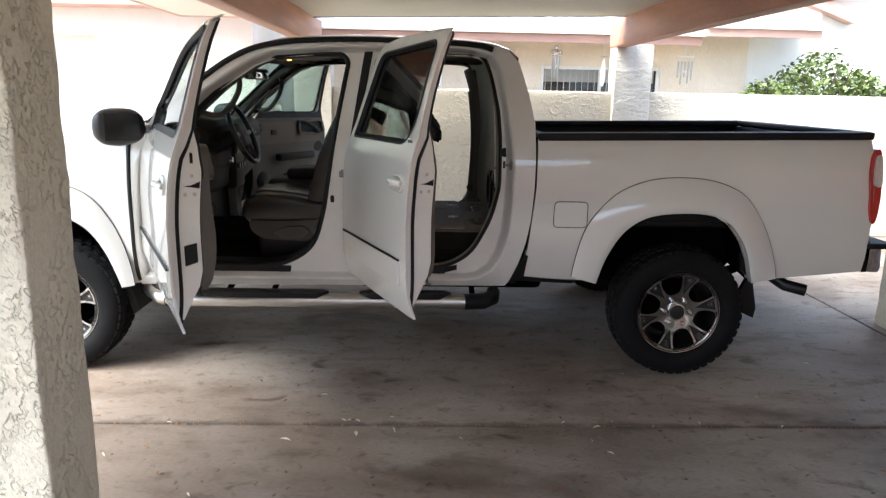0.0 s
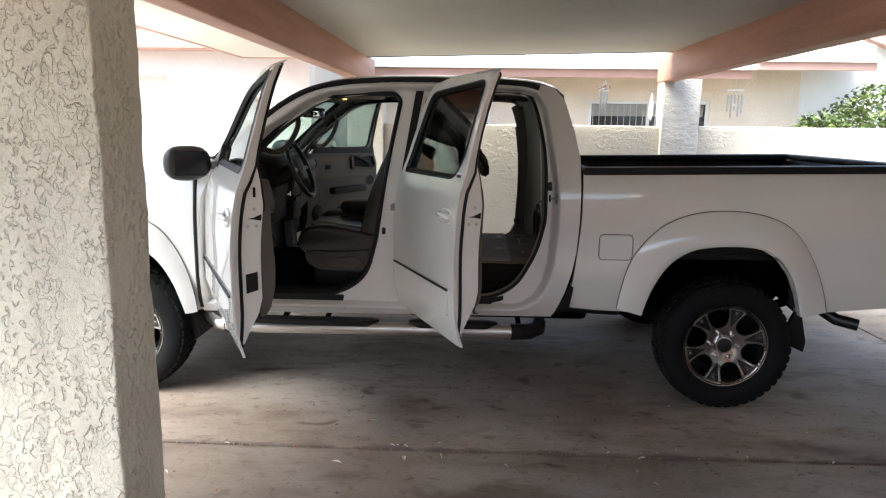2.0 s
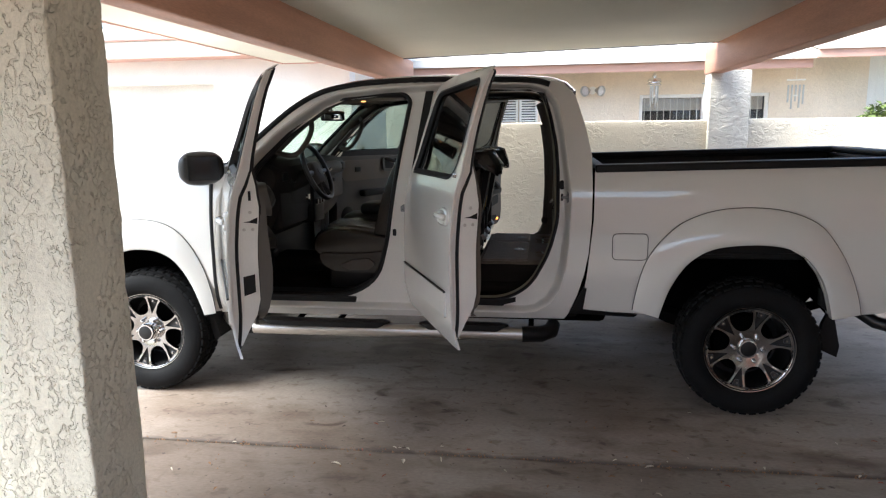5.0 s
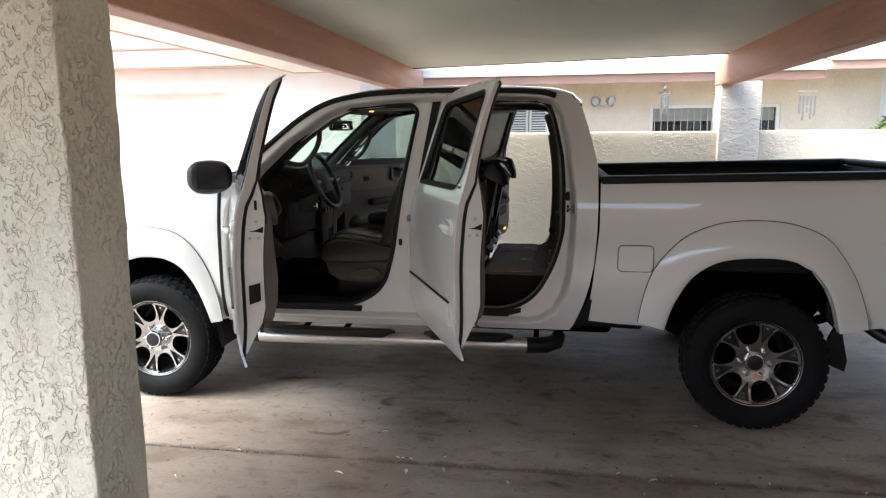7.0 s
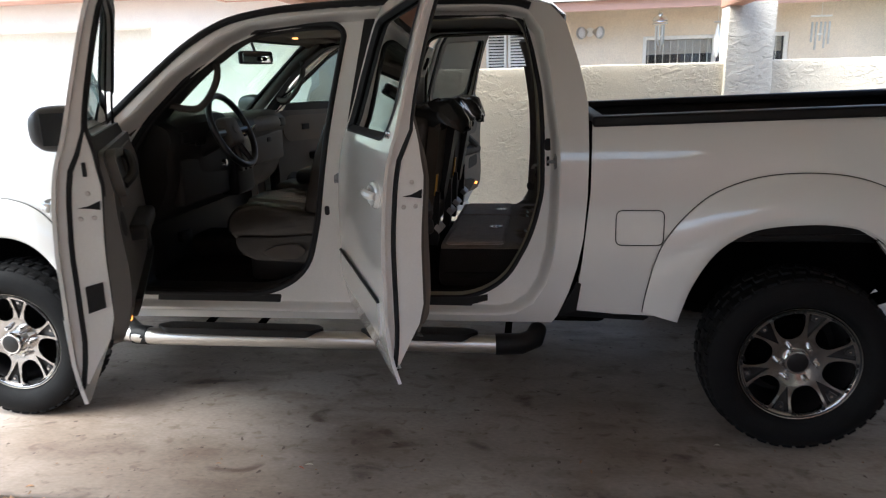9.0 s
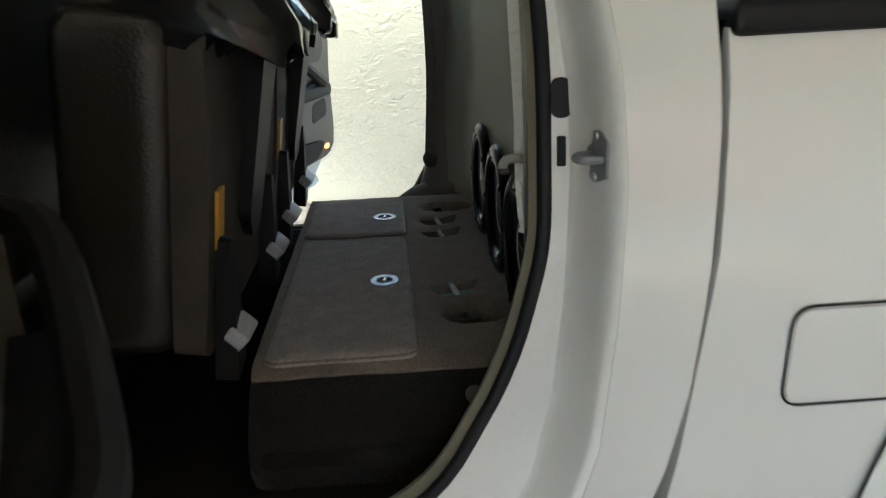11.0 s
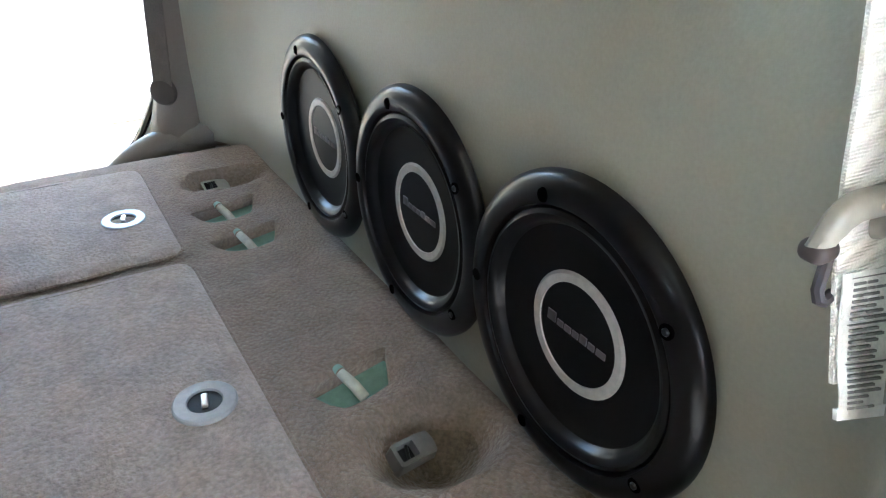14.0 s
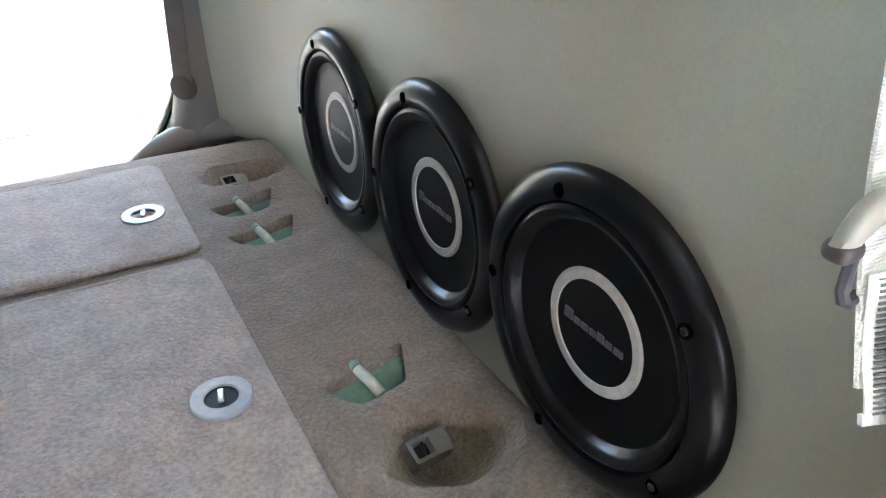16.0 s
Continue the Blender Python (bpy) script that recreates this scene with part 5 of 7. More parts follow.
# ---------------------------------------------------------------- doors
def hinge(x, deg, y=0.13):
    return Matrix.Translation((x, y, 0)) @ Matrix.Rotation(radians(deg), 4, "Z") @ Matrix.Translation((-x, -y, 0))


F_DOOR = [(-3.10, 0.58), (-3.095, 0.9), (-3.07, 1.20), (-2.99, 1.335), (-2.864, 1.45), (-2.691, 1.62), (-2.463, 1.785), (-2.339, 1.85), (-2.2, 1.882), (-2.05, 1.903), (-1.975, 1.906), (-1.97, 1.88), (-1.96, 1.80), (-1.965, 1.50), (-1.97, 1.36), (-1.985, 1.15), (-1.985, 0.95), (-1.97, 0.75), (-1.935, 0.62), (-1.915, 0.56), (-1.97, 0.556), (-2.6, 0.56), (-3.0, 0.565)]
R_DOOR = [(-1.925, 0.575), (-1.93, 0.9), (-1.935, 1.2), (-1.92, 1.36), (-1.89, 1.55), (-1.85, 1.78), (-1.80, 1.85), (-1.6, 1.882), (-1.22, 1.896), (-1.075, 1.894), (-1.045, 1.872), (-1.048, 1.80), (-1.058, 1.60), (-1.05, 1.45), (-1.035, 1.36), (-1.025, 1.15), (-1.025, 0.95), (-1.02, 0.75), (-1.005, 0.62), (-0.992, 0.56), (-1.05, 0.554), (-1.5, 0.558), (-1.85, 0.565)]
F_WIN = rounded([(-2.965, 1.415), (-2.012, 1.405), (-1.998, 1.862), (-2.34, 1.80), (-2.47, 1.735), (-2.69, 1.565)], [0.02, 0.06, 0.04, 0.06, 0.06, 0.08], 4)
R_WIN = rounded([(-1.86, 1.37), (-1.16, 1.375), (-1.112, 1.47), (-1.118, 1.835), (-1.77, 1.795)], [0.02, 0.09, 0.06, 0.05, 0.05], 4)


def door(name, outline, win, M, front, sd):
    put = lambda nm, bm, m, parent, label="": (bm.transform(M), part(nm, mirrored(bm) if sd else bm, m, parent, label))[1]
    w = [tuple(q) for q in win]
    bm = sheet(outline, [w], skin(), skin(0.012), 0.055)
    d = put("door", bm, PAINT, TRUCK, ("white front door, swung open" if front else "white rear door, swung open"))
    # painted shell whose edge carries the latch
    sh = [(q.x, max(q.y, 0.612)) for q in inset(dense([(u, max(v, 0.59)) for u, v in outline], 0.06), 0.022)]
    sh = [q for k, q in enumerate(sh) if abs(q[0] - sh[k - 1][0]) + abs(q[1] - sh[k - 1][1]) > 0.004]
    body = Curve([(0.55, 0.016), (0.61, 0.028), (0.67, 0.07), (0.73, 0.118), (0.82, 0.142), (1.22, 0.142), (1.36, 0.098), (1.46, 0.050), (1.9, 0.034)])
    bm = sheet(sh, [[tuple(q) for q in inset(win, -0.004)]], skin(0.011), lambda u, v: Vector((u, SKIN(v) + body(v), v)), 0.06)
    put("door_shell", bm, JAMB, d)
    rise = lambda z: min(1, max(0, (z - 1.34) / 0.10))
    bm = tube([Vector((q.x, SKIN(q.y) + min(0.046, 0.45 * body(q.y)) * (1 - rise(q.y)) + body(q.y) * rise(q.y), q.y)) for q in dense(sh, 0.06)], [0.0085 - 0.0035 * rise(q.y) for q in dense(sh, 0.06)], 7, True)
    put("door_seal", bm, SEAL, d, "black rubber seal strip")
    # window frame, glass
    o = dense(win, 0.04)
    bm = loft([[Vector((q.x, SKIN(q.y) - 0.003, q.y)) for q in inset(o, -0.014)], [Vector((q.x, SKIN(q.y) - 0.006, q.y)) for q in inset(o, -0.003)], [Vector((q.x, SKIN(q.y) + 0.012, q.y)) for q in inset(o, 0.012)], [Vector((q.x, SKIN(q.y) + 0.028, q.y)) for q in inset(o, 0.006)]])
    put("window_seal", bm, SEAL, d, "black window surround")
    bm = sheet(w, [], skin(0.02), skin(0.024), 0.1)
    g = put("door_glass", bm, DOORGLASS if front else TINT, d, "green-tinted door glass" if front else "dark privacy door glass")
    g.visible_shadow = False
    # inner trim panel
    xs = [p[0] for p in outline if p[1] < 1.3]
    x0, x1 = min(xs) + 0.07, max(xs) - 0.075
    tr = rounded([(x0, 0.715), (x1 - 0.03, 0.715), (x1 + 0.005, 0.75), (x1 - 0.02, 0.95), (x1 - 0.02, 1.36), (x0 + 0.06, 1.375), (x0, 1.2)], [0.05, 0.05, 0.06, 0.1, 0.06, 0.04, 0.05], 4)
    bulge = lambda u, v: (0.040 if front else 0.012) * math.exp(-((v - 0.95) / 0.22) ** 2)
    bm = sheet(tr, [], lambda u, v: Vector((u, SKIN(v) + body(v) + 0.004, v)), lambda u, v: Vector((u, SKIN(v) + body(v) + 0.026 + bulge(u, v), v)), 0.06)
    lin = [(q.x, max(q.y, 0.71)) for q in inset(dense([(u, max(v, 0.69)) for u, v in outline], 0.06), 0.030)]
    lin = [q for k, q in enumerate(lin) if abs(q[0] - lin[k - 1][0]) + abs(q[1] - lin[k - 1][1]) > 0.004]
    lb = sheet(lin, [[tuple(q) for q in inset(win, 0.004)]], lambda u, v: Vector((u, SKIN(v) + body(v) + 0.001, v)), lambda u, v: Vector((u, SKIN(v) + body(v) + 0.011, v)), 0.06)
    put("inner_lining", lb, DARKTRIM if front else TAUPE, d, "dark moulded lining round the window")
    # rear trim takes the paler vinyl in place of outdoor light on it
    panel = put("trim_panel", bm, DOORTRIM if front else INSERT, d, "grey-taupe plastic inner door trim")
    xm = (x0 + x1) / 2
    inn = lambda u, v, k: Vector((u, SKIN(v) + body(v) + 0.026 + bulge(u, v) + k, v))
    pts = rounded([(x0 + 0.10, 1.16), (x1 - 0.14, 1.16), (x1 - 0.10, 1.22), (x1 - 0.12, 1.33), (x0 + 0.12, 1.34), (x0 + 0.06, 1.25)], 0.05, 4)
    put("upper_insert", sheet(pts, [], lambda u, v: inn(u, v, -0.01), lambda u, v: inn(u, v, 0.008), 0.07), INSERT if front else TAUPE, panel)
    if front:
        # raised pull pod with a dark oval recess and a slanting grip
        pod = rounded([(x1 - 0.44, 1.225), (x1 - 0.10, 1.200), (x1 - 0.055, 1.235), (x1 - 0.065, 1.345), (x1 - 0.12, 1.362), (x1 - 0.42, 1.345)], 0.035, 4)
        pp = put("pull_pod", sheet(pod, [[tuple(q) for q in inset(pod, 0.026)]], lambda u, v: inn(u, v, -0.006), lambda u, v: inn(u, v, 0.030), 0.05), DOORTRIM, panel, "raised oval pull pod")
        put("pod_recess", sheet([tuple(q) for q in inset(pod, 0.024)], [], lambda u, v: inn(u, v, 0.002), lambda u, v: inn(u, v, 0.010), 0.06), BLACK, pp, "dark recess in the pull pod")
        put("pull_handle", tube(spline([inn(x1 - 0.40, 1.330, 0.012), inn(x1 - 0.33, 1.318, 0.045), inn(x1 - 0.22, 1.270, 0.052), inn(x1 - 0.14, 1.238, 0.020)], 4), 0.017, 8), DARKTRIM, pp, "dark pull handle")
        # no hollow here: its shade is a flat black patch on the trim
        oval = spline([(x1 - 0.20, 1.085, 0), (x1 - 0.14, 1.062, 0), (x1 - 0.085, 1.085, 0), (x1 - 0.075, 1.125, 0), (x1 - 0.12, 1.152, 0), (x1 - 0.18, 1.135, 0)], 4, True)
        put("tray_recess_patch", sheet([(q.x, q.y) for q in oval], [], lambda u, v: inn(u, v, -0.004), lambda u, v: inn(u, v, 0.0015), 0.05), BLACK, panel, "black oval patch for the dark of a tray recess")
    else:
        put("pull_handle", tube(spline([inn(xm - 0.22, 1.21, 0.01), inn(xm - 0.12, 1.20, 0.055), inn(xm + 0.05, 1.12, 0.07), inn(xm + 0.16, 1.08, 0.06), inn(xm + 0.22, 1.09, 0.01)], 4), 0.022, 8), DARKTRIM, panel, "dark pull handle")
        # flat black patch in place of the shade in a tray
        tray = rounded([(x1 - 0.26, 0.90), (x1 - 0.09, 0.92), (x1 - 0.09, 1.0), (x1 - 0.24, 0.985)], 0.03, 4)
        put("tray_recess_patch", sheet(tray, [], lambda u, v: inn(u, v, -0.004), lambda u, v: inn(u, v, 0.0015), 0.05), BLACK, panel, "black patch for the dark of a tray recess")
    bm = rbox((-0.24, -0.02, -0.03), (0.24, 0.06, 0.03), 0.02, 3)
    bm.transform(Matrix.Translation(inn(xm + 0.02, 1.045, 0.0)))
    put("armrest", bm, DARKTRIM, panel, "dark padded armrest")
    put("switch_plate", rbox(tuple(inn(xm - 0.27, 1.235, 0.004)), tuple(inn(xm - 0.20, 1.275, 0.012) + Vector((0, 0.004, 0))), 0.004, 1), BLACK, panel)
    pts = rounded([(x0 + 0.14, 0.74), (x1 - 0.22, 0.74), (x1 - 0.18, 0.82), (x0 + 0.10, 0.86)], 0.03, 3)
    put("map_pocket", sheet(pts, [], lambda u, v: inn(u, v, -0.004), lambda u, v: inn(u, v, 0.024), 0.08), DARKTRIM, panel, "dark map pocket")
    if front:
        bm = lathe([(0, 0.012), (0.06, 0.012), (0.075, 0.004), (0.08, 0)], 28, m=Matrix.Translation(inn(x0 + 0.13, 0.87, 0.0)) @ Matrix.Rotation(radians(-90), 4, "X"))
        put("speaker_grille", bm, DARKTRIM, panel, "round dark speaker grille")
    bm = rbox((-0.016, -0.006, -0.010), (0.016, 0.0015 if front else 0.008, 0.010), 0.001 if front else 0.004, 1 if front else 2)
    bm.transform(Matrix.Translation(inn(x1 - (0.13 if front else 0.09), 0.775, 0.0)))
    put("courtesy_lamp", bm, lamp_mat("amber_courtesy_lamp", (1.0, 0.30, 0.05), 0.9), panel, "small lit amber courtesy lamp")
    # latch, screws and plate on the door's edge
    xe = lambda z: max(q[0] for q in sh if abs(q[1] - z) < 0.06)
    ed = lambda z, dy: Vector((xe(z) + 0.001, SKIN(z) + dy, z))
    for z, dy in ((1.235, 0.100), (1.155, 0.078), (1.155, 0.118)):
        put("screw", lathe([(0, 0.004), (0.007, 0.003), (0.008, 0)], 10, m=Matrix.Translation(ed(z, dy)) @ Matrix.Rotation(radians(90), 4, "Y")), STEEL, d)
    bm = prism([(0.072, 1.190), (0.100, 1.194), (0.136, 1.210), (0.136, 1.180), (0.100, 1.187)], lambda u, v, s: Vector((xe(v) - 0.004 + s * 0.008, SKIN(v) + u, v)))
    put("latch", bm, BLACK, d, "black door latch slot")
    if front:
        bm = prism([(0.070, 0.84), (0.124, 0.855), (0.124, 0.94), (0.070, 0.93)], lambda u, v, s: Vector((xe(v) - 0.006 + s * 0.0085, SKIN(v) + u, v)))
        put("edge_plate", bm, BLACK, d, "dark rectangular plate on the door edge")
        put("edge_marker", rbox((xe(1.31) - 0.004, SKIN(1.31) + 0.080, 1.29), (xe(1.31) + 0.004, SKIN(1.31) + 0.092, 1.335), 0.002, 1), BLACK, d)
    # outside handle
    hx = x1 - 0.055 if not front else x1 - 0.09
    cup = spline([(hx - 0.105, 1.185, 0), (hx - 0.08, 1.225, 0), (hx, 1.232, 0), (hx + 0.05, 1.215, 0), (hx + 0.06, 1.185, 0), (hx + 0.04, 1.15, 0), (hx - 0.03, 1.143, 0), (hx - 0.09, 1.155, 0)], 3, True)
    h = put("door_handle", loft([[Vector((q.x, SKIN(q.y) + k, q.y)) for q in inset(cup, s)] for k, s in ((0.002, 0.0), (-0.010, 0.004), (-0.014, 0.012), (-0.006, 0.022), (-0.004, 0.038))], caps=True), PAINT, d, "white pull door handle")
    put("grip", tube(spline([(hx - 0.09, SKIN(1.19) - 0.012, 1.187), (hx - 0.05, SKIN(1.19) - 0.032, 1.195), (hx + 0.01, SKIN(1.19) - 0.034, 1.195), (hx + 0.05, SKIN(1.19) - 0.014, 1.19)], 4), [0.012] + [0.015] * 11 + [0.012], 8), PAINT, h)
    # rub strip with its dark groove
    za = 0.812
    bm = prism([(min(xs) + 0.03, za + 0.012), (x1 - 0.02, za + 0.012), (x1 - 0.02, za - 0.105), (x1 - 0.03, za - 0.115), (min(xs) + 0.03, za - 0.115)], lambda u, v, s: Vector((u, SKIN(v) - 0.010 + s * 0.014, v)))
    put("side_moulding", bm, PAINT, d)
    put("moulding_groove", tube([Vector((u, SKIN(za) - 0.007, za + 0.015)) for u in (min(xs) + 0.03, xm, x1 - 0.02)], 0.006, 6), SEAL, d)
    if front:
        # mirror on its arm
        arm = put("mirror_arm", loft([[Vector((x, y, z)) + Vector((dx, 0, dz)) for dx, dz in ((-0.05, -0.022), (0.05, -0.022), (0.05, 0.02), (-0.05, 0.026))] for x, y, z in ((-2.90, 0.16, 1.40), (-2.915, 0.145, 1.395), (-2.93, 0.13, 1.39), (-2.95, 0.105, 1.385))], caps=True), SATIN, d, "black mirror arm")
        Mm = Matrix.Translation((-2.965, 0.016, 1.395)) @ Matrix.Rotation(radians(MIRROR_TURN), 4, "Z")
        head = rbox((-0.065, -0.166, -0.100), (0.05, 0.092, 0.100), 0.050, 5, fine=5)
        for v in head.verts:
            a, b = (v.co.y + 0.037) / 0.129, v.co.z / 0.10
            v.co.y, v.co.z = -0.037 + 0.129 * a * math.sqrt(1 - 0.30 * b * b), 0.10 * b * math.sqrt(1 - 0.30 * a * a) * (1 - 0.10 * max(0, a) * (b < 0))
        head.transform(Mm)
        hd = put("mirror_head", head, SATIN, d, "large black door mirror housing")
        put("mirror_glass", rbox((0.044, -0.110, -0.068), (0.0525, 0.060, 0.070), 0.05, 4, m=Mm), DARKMIRROR, hd)
        pts = [(-3.0, 1.38), (-2.78, 1.385), (-2.78, 1.50), (-2.83, 1.475)]
        put("quarter_trim", prism(pts, lambda u, v, s: Vector((u, SKIN(v) - 0.008 + s * 0.03, v))), SATIN, d)
    else:
        # badge strip and dark frame bar
        for k, dx in enumerate((-0.028, -0.010, 0.008)):
            put("badge", rbox((x1 - 0.035 + dx, SKIN(1.385) - 0.006, 1.375), (x1 - 0.021 + dx, SKIN(1.385) + 0.004, 1.397), 0.002, 1), CHROME, d, "small chrome badge bars")
    return d


MIRROR_TURN = 0.0
for sd in (0, 1):
    door("front_door", F_DOOR, F_WIN, Matrix.Translation((0.048, 0, 0)) @ hinge(-3.07, -62.8), True, sd)
    door("rear_door", R_DOOR, R_WIN, hinge(-1.87, -73.0 if sd else -65.0), False, sd)


# ---------------------------------------------------------------- cab interior, front
def pad(lo, hi, r, M=None, fine=4, crown=0.0, ax=2):
    """A stuffed cushion: a rounded box whose one face bulges."""
    bm = rbox(lo, hi, r, 4, fine=fine)
    lo, hi = Vector(lo), Vector(hi)
    c, h = (lo + hi) / 2, (hi - lo) / 2
    for v in bm.verts:
        q = [(v.co[k] - c[k]) / h[k] for k in range(3)]
        o = [k for k in range(3) if k != ax]
        if q[ax] > 0:
            v.co[ax] += crown * q[ax] * (1 - q[o[0]] ** 2) * (1 - q[o[1]] ** 2)
    if M:
        bm.transform(M)
    return bm


def front_seat(yc, name):
    """Bucket seat: rounded cushion and backrest, each lofted across from a side profile."""
    def across_seat(prof, half, ends, M=None):
        pts = [(q.x, q.y) for q in spline([(u, v, 0) for u, v in prof], 4, True)]
        cx, cz = sum(p[0] for p in pts) / len(pts), sum(p[1] for p in pts) / len(pts)
        rings = []
        for k, (f, sc, dz) in enumerate(ends):
            rings.append([Vector((cx + (u - cx) * sc, yc + half * f, cz + (v - cz) * sc + (dz if v > cz else 0))) for u, v in pts])
        bm = loft(rings, caps=True)
        if M:
            bm.transform(M)
        return bm
    wide = [(-1.0, 0.84, 0), (-0.985, 0.93, 0), (-0.93, 0.985, 0.006), (-0.78, 1.0, 0.016), (-0.60, 1.0, 0.004), (-0.54, 0.985, -0.006), (-0.3, 0.99, 0.0), (0, 0.99, 0.002), (0.3, 0.99, 0), (0.54, 0.985, -0.006), (0.60, 1.0, 0.004), (0.78, 1.0, 0.016), (0.93, 0.985, 0.006), (0.985, 0.93, 0), (1.0, 0.84, 0)]
    cushion = [(-2.575, 0.84), (-2.585, 0.90), (-2.545, 0.955), (-2.44, 0.985), (-2.30, 0.972), (-2.14, 0.945), (-2.03, 0.94), (-2.0, 0.88), (-2.03, 0.82), (-2.25, 0.81), (-2.48, 0.80)]
    s = part("front_seat", across_seat(cushion, 0.27, wide), LEATHER, TRUCK, "dark taupe leather front bucket seat")
    part("cushion_insert", pad((-0.21, -0.14, -0.04), (0.19, 0.14, 0.024), 0.03, Matrix.Translation((-2.32, yc, 0.962)) @ Matrix.Rotation(radians(7), 4, "Y"), crown=0.006), GREYLEATHER, s, "paler grey leather seat centre")
    back = [(-2.19, 0.93), (-2.165, 1.08), (-2.115, 1.25), (-2.04, 1.42), (-1.97, 1.53), (-1.91, 1.54), (-1.88, 1.48), (-1.92, 1.30), (-1.96, 1.10), (-1.99, 0.92), (-2.09, 0.88)]
    part("backrest", across_seat(back, 0.245, [(f, sc if abs(f) > 0.9 else 1.0, 0) for f, sc, dz in wide]), LEATHER, s)
    B = Matrix.Translation((-2.06, yc, 1.02)) @ Matrix.Rotation(radians(22), 4, "Y")
    for d in (-1, 1):
        part("headrest_post", tube([B @ Vector((0.03, d * 0.06, 0.50)), B @ Vector((0.03, d * 0.06, 0.68))], 0.006, 8), CHROME, s)
    ring = rounded([(-0.13, 0.62), (0.13, 0.62), (0.12, 0.80), (-0.12, 0.80)], 0.05, 5)
    hole = rounded([(-0.06, 0.665), (0.06, 0.665), (0.055, 0.74), (-0.055, 0.74)], 0.02, 4)
    bm = sheet(ring, [hole], lambda u, v: B @ Vector((-0.025, u, v)), lambda u, v: B @ Vector((0.06, u, v)), 0.06)
    part("headrest", bm, SATIN, s, "black ring headrest")
    part("seat_base", rbox((-2.50, yc - 0.22, 0.60), (-2.06, yc + 0.22, 0.80), 0.03, 2), DARKTRIM, s)
    prof = rounded([(-2.54, 0.84), (-2.52, 0.765), (-2.45, 0.725), (-2.0, 0.705), (-1.97, 0.80), (-2.02, 0.86), (-2.30, 0.835)], [0.03, 0.05, 0.05, 0.03, 0.03, 0.03, 0.1], 4)
    for d in (-1, 1):
        sh = part("side_shield", prism([(q.x, q.y) for q in prof], across(yc + d * 0.225, yc + d * 0.284)), LEATHER, s, "taupe plastic seat side shield")
        if d < 0:
            lev = rounded([(-2.40, 0.765), (-2.34, 0.735), (-2.22, 0.735), (-2.17, 0.775), (-2.21, 0.81), (-2.32, 0.80)], 0.02, 4)
            part("recline_lever", prism([(q.x, q.y) for q in lev], across(yc - 0.300, yc - 0.280)), TAUPE, sh)
            lev = rounded([(-2.15, 0.77), (-2.10, 0.75), (-2.03, 0.76), (-2.0, 0.80), (-2.05, 0.83), (-2.12, 0.82)], 0.015, 4)
            part("tilt_lever", prism([(q.x, q.y) for q in lev], across(yc - 0.297, yc - 0.280)), TAUPE, sh)


front_seat(0.60, "driver")
front_seat(1.40, "passenger")


